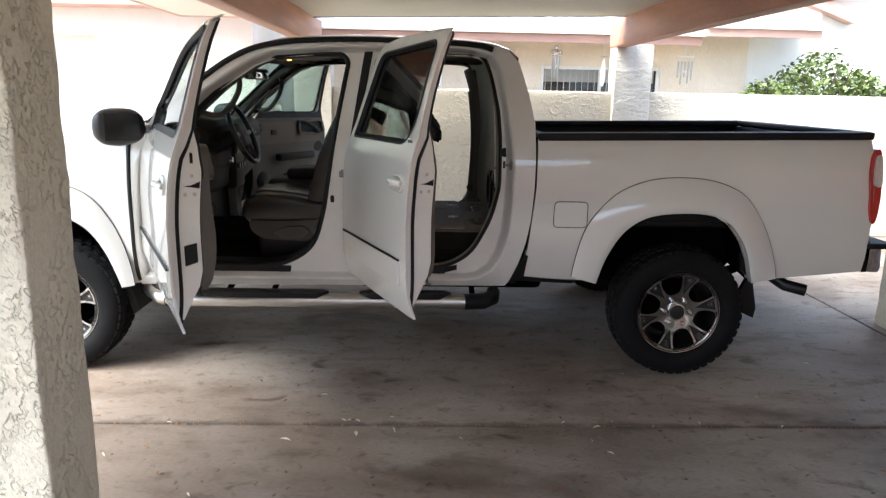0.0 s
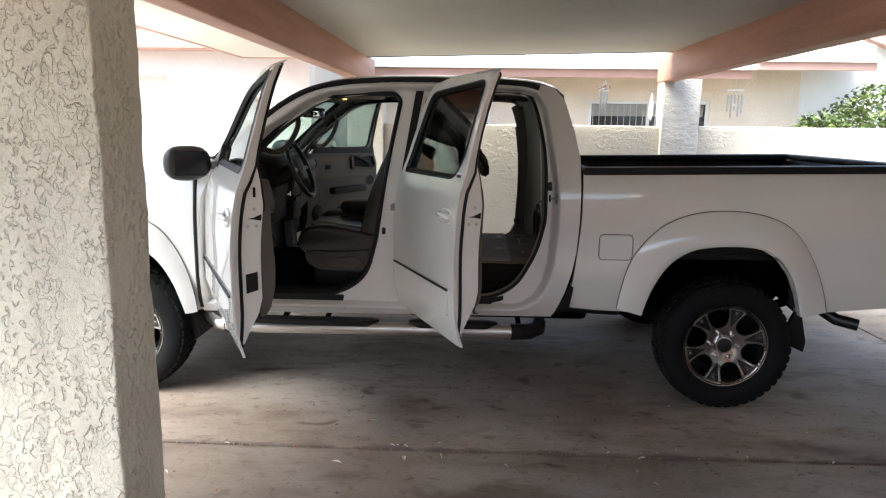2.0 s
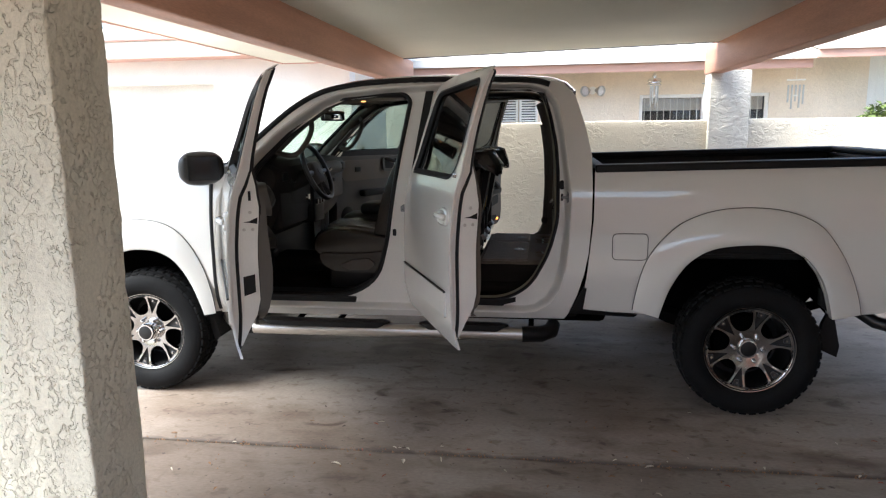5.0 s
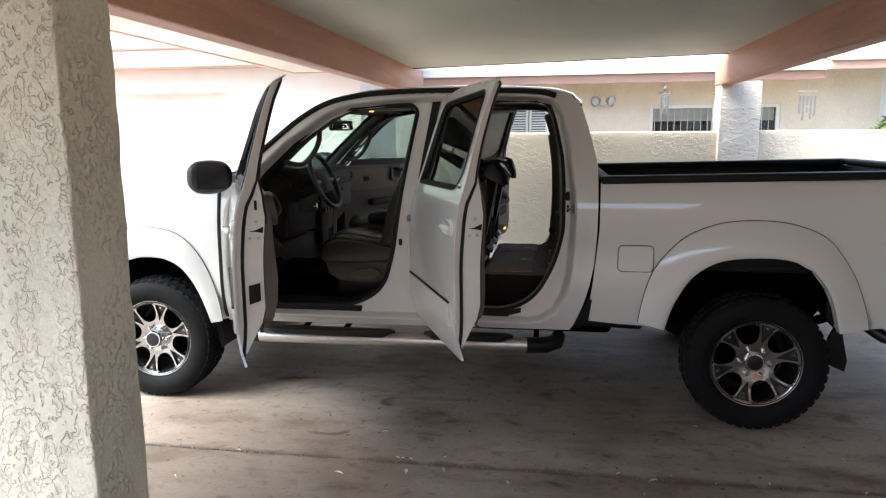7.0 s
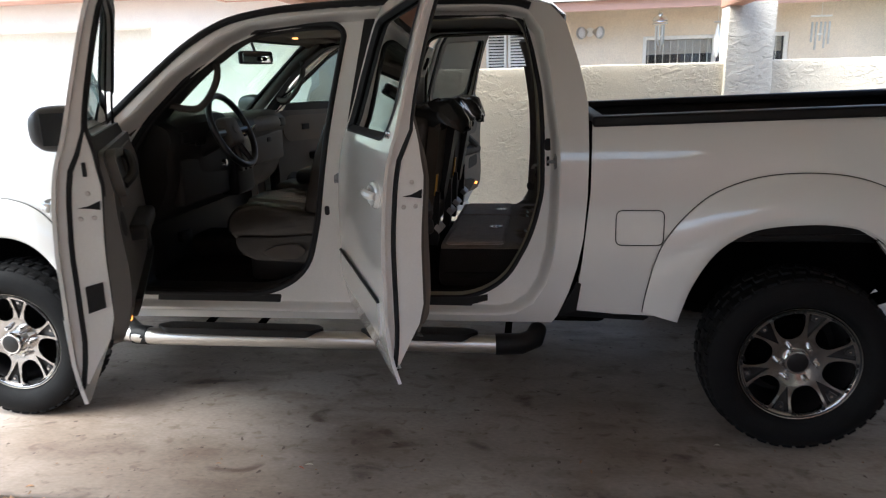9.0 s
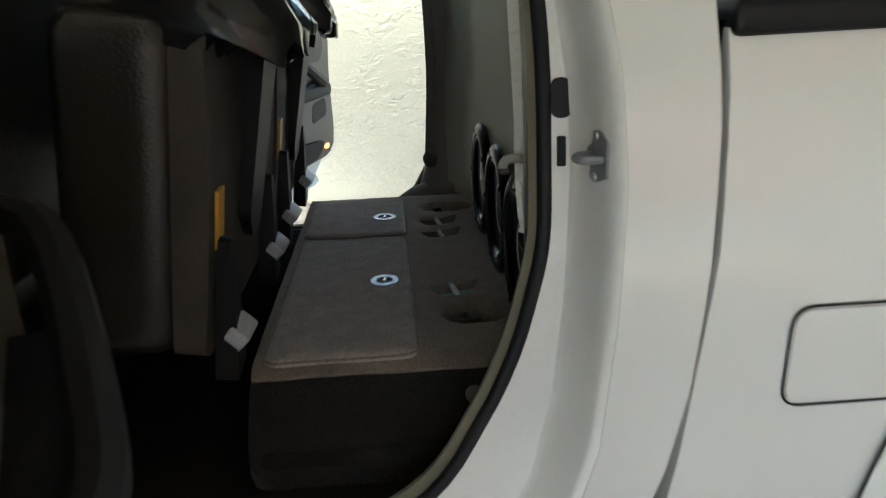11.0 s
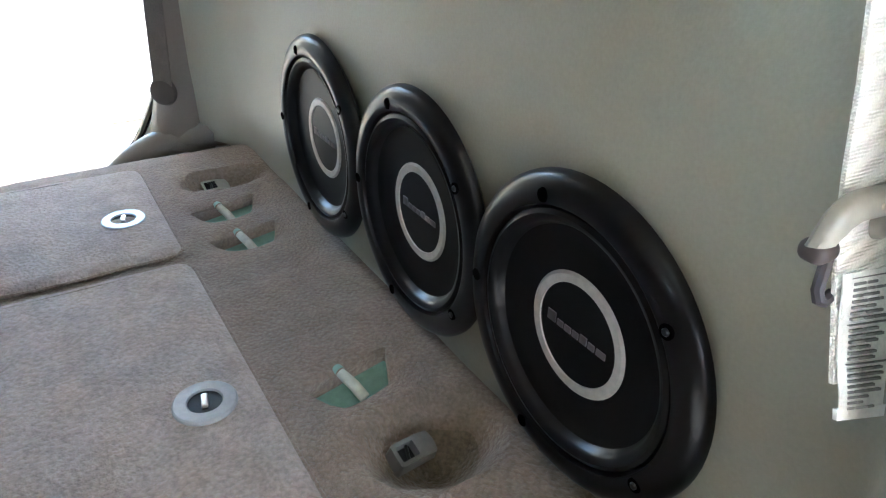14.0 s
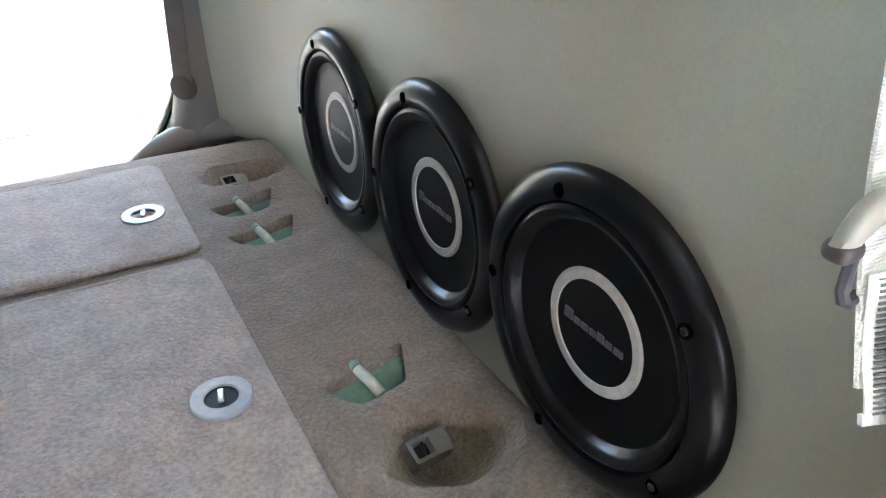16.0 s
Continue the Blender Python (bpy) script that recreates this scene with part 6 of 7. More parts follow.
def dashboard():
    prof = [(-3.20, 1.30), (-3.10, 1.365), (-2.96, 1.40), (-2.83, 1.395), (-2.765, 1.36), (-2.75, 1.31), (-2.79, 1.22), (-2.79, 1.12), (-2.84, 1.0), (-2.92, 0.92), (-3.08, 0.86), (-3.20, 0.86)]
    pts = [(q.x, q.y) for q in rounded(prof, 0.03, 3)]
    d = part("dashboard", loft([[Vector((u + dx, y, v)) for u, v in pts] for y, dx in ((0.27, -0.03), (0.31, 0.0), (0.62, 0.012), (1.0, 0.02), (1.40, 0.012), (1.69, 0.0), (1.73, -0.03))], caps=True), DARKTRIM, TRUCK, "dark dashboard with a taupe lower half")
    hood = [(-3.02, 1.36), (-2.98, 1.435), (-2.86, 1.452), (-2.745, 1.42), (-2.72, 1.385), (-2.74, 1.28), (-2.80, 1.25)]
    part("instrument_hood", loft([[Vector((u - k, y, 1.33 + (v - 1.33) * s)) for u, v in hood] for y, k, s in ((0.33, 0.06, 0.55), (0.40, 0.01, 0.93), (0.50, 0, 1), (0.68, 0, 1), (0.78, 0.01, 0.93), (0.85, 0.06, 0.55))], caps=True), DARKTRIM, d)
    part("instrument_lens", rbox((-2.752, 0.43, 1.27), (-2.742, 0.75, 1.38), 0.01, 2), SATIN, d)
    part("centre_console_panel", rbox((-2.86, 0.88, 0.95), (-2.752, 1.12, 1.34), 0.02, 3), BLACK, d)
    part("radio", rbox((-2.757, 0.91, 1.18), (-2.745, 1.09, 1.27), 0.004, 1), SATIN, d)
    for y in (0.94, 1.0, 1.06):
        part("heater_knob", lathe([(0, 0.018), (0.018, 0.016), (0.02, 0)], 16, m=Matrix.Translation((-2.752, y, 1.10)) @ Matrix.Rotation(radians(90), 4, "Y")), SATIN, d)
    part("glove_box", rbox((-2.83, 1.18, 1.08), (-2.762, 1.66, 1.27), 0.022, 4), TAUPE, d, "taupe glove box lid")
    part("glove_latch", rbox((-2.768, 1.38, 1.205), (-2.757, 1.45, 1.235), 0.004, 1), BLACK, d)
    part("knee_panel", rbox((-2.84, 0.33, 0.98), (-2.782, 0.85, 1.22), 0.02, 3), DARKTRIM, d)
    part("dash_pad", tube(spline([(-2.80, 1.10, 1.315), (-2.785, 1.20, 1.318), (-2.785, 1.45, 1.318), (-2.80, 1.60, 1.312), (-2.85, 1.69, 1.30)], 5), 0.052, 14), TAUPE, d, "rounded taupe pad over the glove box")
    for y in (0.36, 0.92, 1.08, 1.64):
        part("air_vent", rbox((-2.765, y - 0.045, 1.29), (-2.745, y + 0.045, 1.345), 0.008, 2), BLACK, d)
    # lever on the column and centre console
    part("shift_lever", tube(spline([(-2.70, 0.66, 1.28), (-2.64, 0.78, 1.30), (-2.61, 0.86, 1.34)], 4), 0.009, 8), CHROME, d)
    part("ignition_barrel", lathe([(0, 0.02), (0.018, 0.018), (0.02, 0)], 16, m=Matrix.Translation((-2.73, 0.68, 1.16)) @ Matrix.Rotation(radians(90), 4, "Y")), CHROME, d)
    c = part("centre_console", rbox((-2.55, 0.87, 0.62), (-1.98, 1.13, 1.02), 0.05, 4), DARKTRIM, TRUCK, "dark centre console with a padded lid")
    part("console_lid", pad((-2.42, 0.88, 1.01), (-1.98, 1.12, 1.09), 0.035, crown=0.01), BLACK, c)
    part("brake_pedal", rbox((-3.0, 0.60, 0.74), (-2.96, 0.70, 0.80), 0.01, 2), BLACK, TRUCK)


dashboard()


def steering():
    M = Matrix.Translation((-2.615, 0.58, 1.335)) @ Matrix.Rotation(radians(67), 4, "Y")
    pts = [M @ Vector((0.188 * math.cos(a), 0.188 * math.sin(a), 0)) for a in [2 * math.pi * j / 40 for j in range(40)]]
    w = part("steering_wheel", tube(pts, 0.0165, 10, True), SATIN, TRUCK, "dark leather steering wheel")
    hub = rbox((-0.075, -0.085, -0.03), (0.08, 0.085, 0.03), 0.03, 4)
    hub.transform(M @ Matrix.Translation((0, 0, -0.015)))
    h = part("airbag_cover", hub, TAUPE, w, "taupe airbag cover")
    part("emblem", lathe([(0, 0.004), (0.02, 0.004), (0.022, 0)], 20, m=M @ Matrix.Translation((0, 0, 0.014))), TAUPE, h)
    for a in (90, 270, 20, 340):
        r = radians(a)
        part("spoke", tube([M @ Vector((0.06 * math.cos(r), 0.06 * math.sin(r), -0.015)), M @ Vector((0.185 * math.cos(r), 0.185 * math.sin(r), -0.004))], [0.02, 0.014], 8), SATIN, w)
    part("steering_column", tube([M @ Vector((0, 0, -0.03)), M @ Vector((0, 0, -0.26))], [0.05, 0.06], 14), DARKTRIM, TRUCK)
    # mirror, visors, dome lamp
    m = part("interior_mirror", pad((-0.018, -0.125, -0.035), (0.014, 0.125, 0.035), 0.016, Matrix.Translation((-2.60, 0.93, 1.70)) @ Matrix.Rotation(radians(-21), 4, "Z"), fine=2), SATIN, TRUCK, "black interior mirror on a stalk")
    part("mirror_glass", rbox((0.012, -0.112, -0.027), (0.017, 0.112, 0.027), 0.012, 2, m=Matrix.Translation((-2.60, 0.93, 1.70)) @ Matrix.Rotation(radians(-21), 4, "Z")), MIRROR, m)
    part("stalk", tube([(-2.61, 0.95, 1.72), (-2.64, 0.98, 1.78)], 0.008, 8), SATIN, m)
    for y0, y1 in ((0.42, 0.82), (1.18, 1.58)):
        part("sun_visor", rbox((-2.52, y0, 1.795), (-2.33, y1, 1.82), 0.012, 2, m=Matrix.Translation((0, 0, 0))), HEADLINER, TRUCK, "pale sun visor")
    o = part("overhead_console", rbox((-2.45, 0.88, 1.80), (-2.12, 1.12, 1.86), 0.03, 3), BEIGE, TRUCK)
    part("map_lamp", rbox((-2.41, 0.98, 1.792), (-2.38, 1.01, 1.802), 0.006, 1), lamp_mat("warm_map_lamp", (1.0, 0.42, 0.12), 0.7), o, "small lit map lamp")


steering()


# ---------------------------------------------------------------- cab interior, rear
PLAT = 0.787
POCKETS = [0.740, 1.138, 1.254]
WELLS = [(0.612, 1), (1.385, -1)]


def rear_platform():
    """Folded-down seat backs under fitted carpet: a flat deck with lids, strap pockets and anchor wells."""
    def sink(u, v):
        """How far the carpet dips into the anchor wells and round the strap pockets."""
        d = 0.0
        for y, side in WELLS:
            r = math.hypot((u + 1.100) / 0.082, (v - y) / (0.064 if side > 0 else 0.048))
            d += 0.066 * (1 - min(1, r) ** 2) ** 1.15 if r < 1 else 0.0
        for y in POCKETS:
            r = math.hypot((u + 1.135) / 0.075, (v - y + 0.006) / 0.042)
            d += 0.014 * (1 - min(1, r) ** 2)
        return d

    bumpy = lambda u, v: PLAT + 0.0025 * noise.noise(Vector((u * 9, v * 9, 0))) + 0.0012 * noise.noise(Vector((u * 31, v * 31, 4))) - 0.05 * max(0, (0.46 - v) / 0.1) ** 2 - 0.065 * max(0, (v - 1.50) / 0.2) ** 1.5 - sink(u, v)
    holes = []
    for y in POCKETS:
        holes.append(rounded([(-1.192, y + 0.014), (-1.076, y + 0.034), (-1.098, y - 0.022), (-1.160, y - 0.040)], 0.006, 3))
    ol = rounded([(-1.535, 0.404), (-0.985, 0.404), (-0.985, 1.70), (-1.535, 1.70)], [0.008, 0.008, 0.03, 0.03], 4)
    deck = part("seat_deck", sheet(ol, holes, lambda u, v: Vector((u, v, bumpy(u, v))), lambda u, v: Vector((u, v, bumpy(u, v) - 0.045)), 0.017), CARPET, TRUCK, "taupe carpeted rear deck over folded seat backs")
    # sloping end of the carpet, coloured near black in place of shade
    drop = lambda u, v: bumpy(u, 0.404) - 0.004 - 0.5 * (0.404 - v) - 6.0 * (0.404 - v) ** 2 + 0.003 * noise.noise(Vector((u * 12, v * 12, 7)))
    ap = part("deck_apron", sheet(rounded([(-1.535, 0.292), (-0.985, 0.292), (-0.985, 0.402), (-1.535, 0.402)], [0.03, 0.03, 0.004, 0.004], 3), [], lambda u, v: Vector((u, v, drop(u, v))), lambda u, v: Vector((u, v, drop(u, v) - 0.02)), 0.03), carpet_mat("shaded_brown_carpet", (0.016, 0.013, 0.011)), deck, "brown carpet falling to the sill, its shade put into the colour")
    part("carpet_button", lathe([(0, 0.005), (0.012, 0.0045), (0.017, 0.002), (0.018, -0.002)], 24, m=Matrix.Translation((-1.135, 0.362, drop(-1.135, 0.362))) @ Matrix.Rotation(radians(30), 4, "X")), PILLAR, ap, "round brown fixing button")
    part("deck_body", rbox((-1.53, 0.30, 0.60), (-0.985, 1.70, 0.68), 0.03, 3), FLOORMAT, deck)
    # lids
    for y0, y1, ry in ((0.425, 1.090, 0.768), (1.120, 1.485, 1.262)):
        lid = rounded([(-1.515, y0), (-1.232, y0), (-1.232, y1), (-1.515, y1)], 0.028, 5)
        rings = []
        for d, z in ((0.0, -0.006), (0.0, 0.002), (0.003, 0.007), (0.009, 0.0098), (0.016, 0.0105)):
            rings.append([Vector((q.x, q.y, bumpy(q.x, max(q.y, 0.47)) + z)) for q in inset(lid, d)])
        bm = loft(rings)
        top = sheet([tuple(q) for q in inset(lid, 0.016)], [], lambda u, v: Vector((u, v, bumpy(u, max(v, 0.47)) + 0.0105)), lambda u, v: Vector((u, v, bumpy(u, max(v, 0.47)) + 0.002)), 0.05)
        me = bpy.data.meshes.new("tmp")
        top.to_mesh(me)
        bm.from_mesh(me)
        bpy.data.meshes.remove(me)
        top.free()
        ld = part("deck_lid", bm, LIDCARPET_LIT, deck, "greyer carpeted lid, lightened for door light, with a latch ring")
        part("lid_piping", tube([Vector((q.x, q.y, bumpy(q.x, max(q.y, 0.47)) + 0.003)) for q in dense(inset(lid, -0.001), 0.03)], 0.0024, 6, True), CARPET, ld, "stitched edge")
        z = PLAT + 0.0105
        part("latch_ring", lathe([(0.0180, -0.004), (0.0180, 0.002), (0.0195, 0.0040), (0.0320, 0.0040), (0.0338, 0.0025), (0.0345, -0.002)], 48, m=Matrix.Translation((-1.293, ry, z))), mat("grey_plastic_ring", (0.30, 0.305, 0.325), 0.30, var=0.05), ld, "round grey plastic latch ring")
        part("latch_cup", lathe([(0.0, 0.0008), (0.0175, 0.0008), (0.0185, 0.0025)], 30, m=Matrix.Translation((-1.293, ry, z))), SEAL, ld)
        part("latch_key", rbox((-0.0035, -0.010, 0), (0.0035, 0.010, 0.005), 0.0015, 2, m=Matrix.Translation((-1.293, ry, z + 0.001)) @ Matrix.Rotation(radians(-12), 4, "Z")), STEEL, ld, "small metal latch tab")
    # teal-lined strap pockets with a rod
    teal = mat("teal_painted_steel", (0.27, 0.44, 0.39), 0.45, var=0.15, scale=25)
    rodm = mat("pale_teal_steel", (0.74, 0.77, 0.73), 0.3, metal=0.2, var=0.12, scale=60)
    bucklem = mat("grey_buckle", (0.165, 0.16, 0.152), 0.35, var=0.1, scale=40)
    for y in POCKETS:
        slope = lambda v: PLAT - 0.026 + 0.36 * (v - y - 0.02)
        pk = part("strap_pocket", prism([(-1.196, y + 0.018), (-1.074, y + 0.038), (-1.097, y - 0.024), (-1.161, y - 0.042)], lambda u, v, k: Vector((u, v, slope(v) - 0.012 + 0.012 * k))), teal, deck, "teal painted strap recess")
        part("pocket_rod", tube([(-1.140, y + 0.024, PLAT - 0.008), (-1.137, y + 0.016, PLAT - 0.011), (-1.132, y + 0.004, PLAT - 0.016), (-1.126, y - 0.012, PLAT - 0.026)], [0.0058, 0.0066, 0.0068, 0.0068], 14), rodm, pk, "pale painted steel rod")
        part("rod_head", lathe([(0, 0.006), (0.006, 0.005), (0.0070, 0.002), (0.0070, -0.004)], 16, m=Matrix.Translation((-1.141, y + 0.027, PLAT - 0.007)) @ Vector((-0.2, 0.95, 0.1)).to_track_quat("Z", "Y").to_matrix().to_4x4()), teal, pk)
    # added darker oval: the well's stain and its shade put into one colour
    well_dark = carpet_mat("olive_brown_dark_carpet", (0.185, 0.150, 0.113))
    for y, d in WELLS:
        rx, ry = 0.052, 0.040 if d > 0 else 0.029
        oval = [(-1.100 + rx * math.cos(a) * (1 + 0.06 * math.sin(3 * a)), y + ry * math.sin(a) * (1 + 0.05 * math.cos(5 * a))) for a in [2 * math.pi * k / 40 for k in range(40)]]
        part("well_dark_patch", sheet(oval, [], lambda u, v: Vector((u, v, bumpy(u, v) + 0.0012)), lambda u, v: Vector((u, v, bumpy(u, v) - 0.003)), 0.012), well_dark, deck, "olive brown patch for stain and shade in the anchor well")
        B = Matrix.Translation((-1.119, y + (0.021 if d > 0 else 0.008), PLAT - 0.038 + (0.0 if d > 0 else 0.006))) @ Matrix.Rotation(radians(6), 4, "Z") @ Matrix.Rotation(radians(24), 4, "X") @ Matrix.Scale(0.88, 4)
        bm = sheet(rounded([(-0.027, -0.015), (0.027, -0.015), (0.030, 0.0), (0.027, 0.015), (-0.027, 0.015)], 0.004, 3), [rounded([(-0.022, -0.010), (0.002, -0.010), (0.002, 0.010), (-0.022, 0.010)], 0.002, 2)], lambda u, v: Vector((u, v, 0.026 - 0.008 * max(0, u / 0.03))), lambda u, v: Vector((u * 1.06, v * 1.06, 0.0)), 0.015)
        bm.transform(B)
        bk = part("anchor_buckle", bm, bucklem if d > 0 else CHROME, deck, "grey slotted anchor buckle" if d > 0 else "bright metal anchor buckle")
        part("slot_floor", rbox((-0.023, -0.011, 0.002), (0.003, 0.011, 0.008), 0.001, 1, m=B), SEAL, bk)
        part("slot_pin", tube([B @ Vector((-0.010, -0.010, 0.013)), B @ Vector((-0.004, 0.010, 0.015))], 0.002, 8), SATIN, bk)
    part("deck_end_trim", tube(spline([(-1.29, 1.74, 0.64), (-1.23, 1.735, 0.70), (-1.17, 1.72, 0.742), (-1.10, 1.70, 0.764), (-1.03, 1.68, 0.772), (-0.97, 1.65, 0.775)], 5), 0.032, 12), PILLAR, deck, "grey-brown sill moulding")
    # lower step by the door
    part("rear_floor_mat", rbox((-1.86, 0.25, 0.595), (-1.0, 1.75, 0.612), 0.006, 1), FLOORMAT, TRUCK)


rear_platform()


def back_wall():
    """Flat vinyl-covered panel that turns forward at both ends."""
    line = [(-1.070, 0.218), (-1.066, 0.238), (-1.043, 0.254), (-1.013, 0.268), (-1.005, 0.292), (-1.005, 0.322), (-1.009, 0.36)] + [(-1.011, 0.36 + 0.1 * k) for k in range(1, 12)] + [(-1.014, 1.56), (-1.026, 1.61), (-1.046, 1.65), (-1.078, 1.69)]
    q = [v.to_2d() for v in spline([(x, y, 0) for x, y in line], 3)]
    rings = []
    for z in [0.76 + 0.07 * k for k in range(16)]:
        lean = -0.02 * ((z - 0.8) / 1.0) - 0.05 * max(0, (z - 1.35) / 0.45) ** 2
        rings.append([Vector((p.x + lean, p.y + (0.10 * max(0, (z - 1.30) / 0.5) if p.y < 0.5 else (-0.10 * max(0, (z - 1.30) / 0.5) if p.y > 1.5 else 0)), z)) for p in q])
    part("back_panel", loft(rings, closed=False), VINYL, TRUCK, "flat grey-beige vinyl panel behind the rear seats")
    # far rear pillar trim with its belt anchor cover
    bm = tube(spline([(-1.10, 1.74, 0.74), (-1.075, 1.738, 0.88), (-1.066, 1.73, 1.05), (-1.064, 1.72, 1.2), (-1.07, 1.69, 1.40), (-1.10, 1.65, 1.62), (-1.15, 1.61, 1.78)], 4), [0.075, 0.07, 0.066, 0.063, 0.06, 0.058, 0.057, 0.056] + [0.055] * 17, 14)
    p = part("rear_pillar_trim", bm, PILLAR, TRUCK, "grey-brown rear pillar trim")
    part("anchor_cover", lathe([(0, 0.014), (0.018, 0.013), (0.027, 0.008), (0.030, 0.0)], 24, m=Matrix.Translation((-1.128, 1.693, 0.872)) @ Vector((-0.62, -0.78, 0.05)).to_track_quat("Z", "Y").to_matrix().to_4x4()), TAUPE, p, "round belt anchor cover")
    band = spline([(-1.126, 1.690, 0.885), (-1.120, 1.684, 1.0), (-1.114, 1.676, 1.12), (-1.114, 1.664, 1.25), (-1.122, 1.640, 1.42), (-1.15, 1.60, 1.62)], 4)
    side, out = Vector((0.78, -0.62, 0)), Vector((-0.62, -0.78, 0))
    part("belt_band", loft([[q - side * 0.020 + out * 0.004, q + side * 0.020 + out * 0.004, q + side * 0.020 + out * 0.007, q - side * 0.020 + out * 0.007] for q in band], caps=True), mat("brown_belt_webbing", (0.14, 0.125, 0.11), 0.8, var=0.1, scale=30, grain=0.15, gscale=700), p, "brown seat belt band")


back_wall()


def seat_belt():
    """Pale woven webbing through a plastic guide, with a printed care tag."""
    webbing = webbing_mat()
    b = thing("seat_belt", (-1.085, 0.29, 0.82), "pale grey woven seat belt with a plastic guide and printed tag", "seat belt")
    out = Vector((0.06, -0.967, 0.24))
    # height of the outer edge, outer edge, inner edge
    keys = [(1.0664, (-1.0725, 0.2788, 1.0664), (-1.0325, 0.2755, 1.0535)), (1.1422, (-1.0764, 0.2974, 1.1422), (-1.0300, 0.2920, 1.1372)), (1.1589, (-1.0755, 0.3016, 1.1589), (-1.0265, 0.2945, 1.1480)), (1.1829, (-1.0765, 0.3062, 1.1829), (-1.0250, 0.3020, 1.1805)), (1.2256, (-1.0750, 0.3131, 1.2256), (-1.0238, 0.3090, 1.2225)), (1.60, (-1.0900, 0.3720, 1.60), (-1.0360, 0.3690, 1.5960))]

    def edges(z):
        """The belt's two edges at a height, leaning and turned a little to the door."""
        k = next((k for k in range(1, len(keys) - 1) if z < keys[k][0]), len(keys) - 1)
        (z0, a0, b0), (z1, a1, b1) = keys[k - 1], keys[k]
        t = (z - z0) / (z1 - z0)
        return Vector(a0).lerp(Vector(a1), t), Vector(b0).lerp(Vector(b1), t)

    def strip(zs, th, off, inset=0.0, wave=0.0):
        rings = []
        for z in zs:
            a, b2 = edges(z)
            w = (b2 - a) * inset
            o = off + wave * math.sin(95 * z)
            a, b2 = a + w + out * o, b2 - w * (0.2 if wave else 1.0) + out * (off - 0.6 * wave * math.sin(70 * z))
            rings.append([a - out * th, b2 - out * th, b2 + out * th, a + out * th])
        return loft(rings, caps=True)
    part("webbing", strip([1.085 + 0.0129 * k for k in range(41)], 0.0011, 0.0), webbing, b)
    GUIDE = mat("grey_beige_plastic", (0.29, 0.275, 0.235), 0.36, var=0.05, scale=40)
    bar = [(-1.0960, 0.2970, 1.1620), (-1.0950, 0.2955, 1.1680), (-1.0905, 0.2950, 1.1745), (-1.0835, 0.2952, 1.1770), (-1.0729, 0.2958, 1.1765), (-1.0467, 0.2967, 1.1735), (-1.0193, 0.2985, 1.1715), (-1.010, 0.3010, 1.1710)]
    line = spline(bar, 5)
    rings = []
    for k, q in enumerate(line):
        t = (line[min(k + 1, len(line) - 1)] - line[max(k - 1, 0)]).normalized()
        up = (t.cross(out)).normalized()
        rings.append([q + up * (0.0069 * u) + out * (0.0052 * v) for u, v in ((-1, -0.5), (-1, 0.35), (-0.75, 0.8), (-0.3, 1), (0.35, 1), (0.8, 0.75), (1, 0.3), (1, -0.5), (0.6, -1), (-0.6, -1))])
    g = part("guide", loft(rings, caps=True), GUIDE, b, "grey-beige plastic belt guide")
    part("guide_foot", pad((-0.0085, -0.007, -0.006), (0.0075, 0.007, 0.005), 0.005, Matrix.Translation((-1.0925, 0.2990, 1.1585)), fine=1), mat("brown_plastic", (0.06, 0.047, 0.045), 0.5), g)
    clip = mat("dark_violet_grey_plastic", (0.055, 0.048, 0.055), 0.5)
    part("guide_clip", tube([(-1.077, 0.3020, 1.152), (-1.0835, 0.2985, 1.1340), (-1.0840, 0.2965, 1.1300), (-1.0805, 0.2960, 1.1280), (-1.0720, 0.2970, 1.1290)], 0.0031, 8), clip, g, "dark plastic clip")
    for x, y, z in ((-1.0674, 0.2912, 1.1752), (-1.0575, 0.2916, 1.1742), (-1.0230, 0.2930, 1.1712), (-1.0140, 0.2945, 1.1704)):
        part("guide_stud", lathe([(0, 0.0008), (0.0012, 0.0006), (0.0016, 0)], 10, m=Matrix.Translation((x, y - 0.0005, z + 0.0012)) @ out.to_track_quat("Z", "Y").to_matrix().to_4x4()), BEIGE, g)
    part("guide_tab", lathe([(0, 0.0050), (0.0045, 0.0045), (0.0068, 0.0025), (0.0075, -0.001)], 20, m=Matrix.Translation((-1.0490, 0.2980, 1.1600)) @ out.to_track_quat("Z", "Y").to_matrix().to_4x4()), GUIDE, g)
    tz = [1.0700 + 0.0045 * k for k in range(17)]
    tag = part("care_tag", strip(tz, 0.0004, 0.0030, 0.012, 0.0010), mat("white_tag_fabric", (0.86, 0.87, 0.83), 0.28, var=0.10, scale=60, bump=0.006, bscale=70), b, "white printed care tag")
    part("tag_hem", strip((1.0664, 1.069, 1.0725), 0.0012, 0.0032, -0.03), mat("white_hem", (0.88, 0.88, 0.85), 0.3, var=0.05, scale=40, bump=0.004, bscale=90), tag, "folded white hem")
    ink = mat("grey_print", (0.20, 0.20, 0.20), 0.7)
    rnd = random.Random(3)
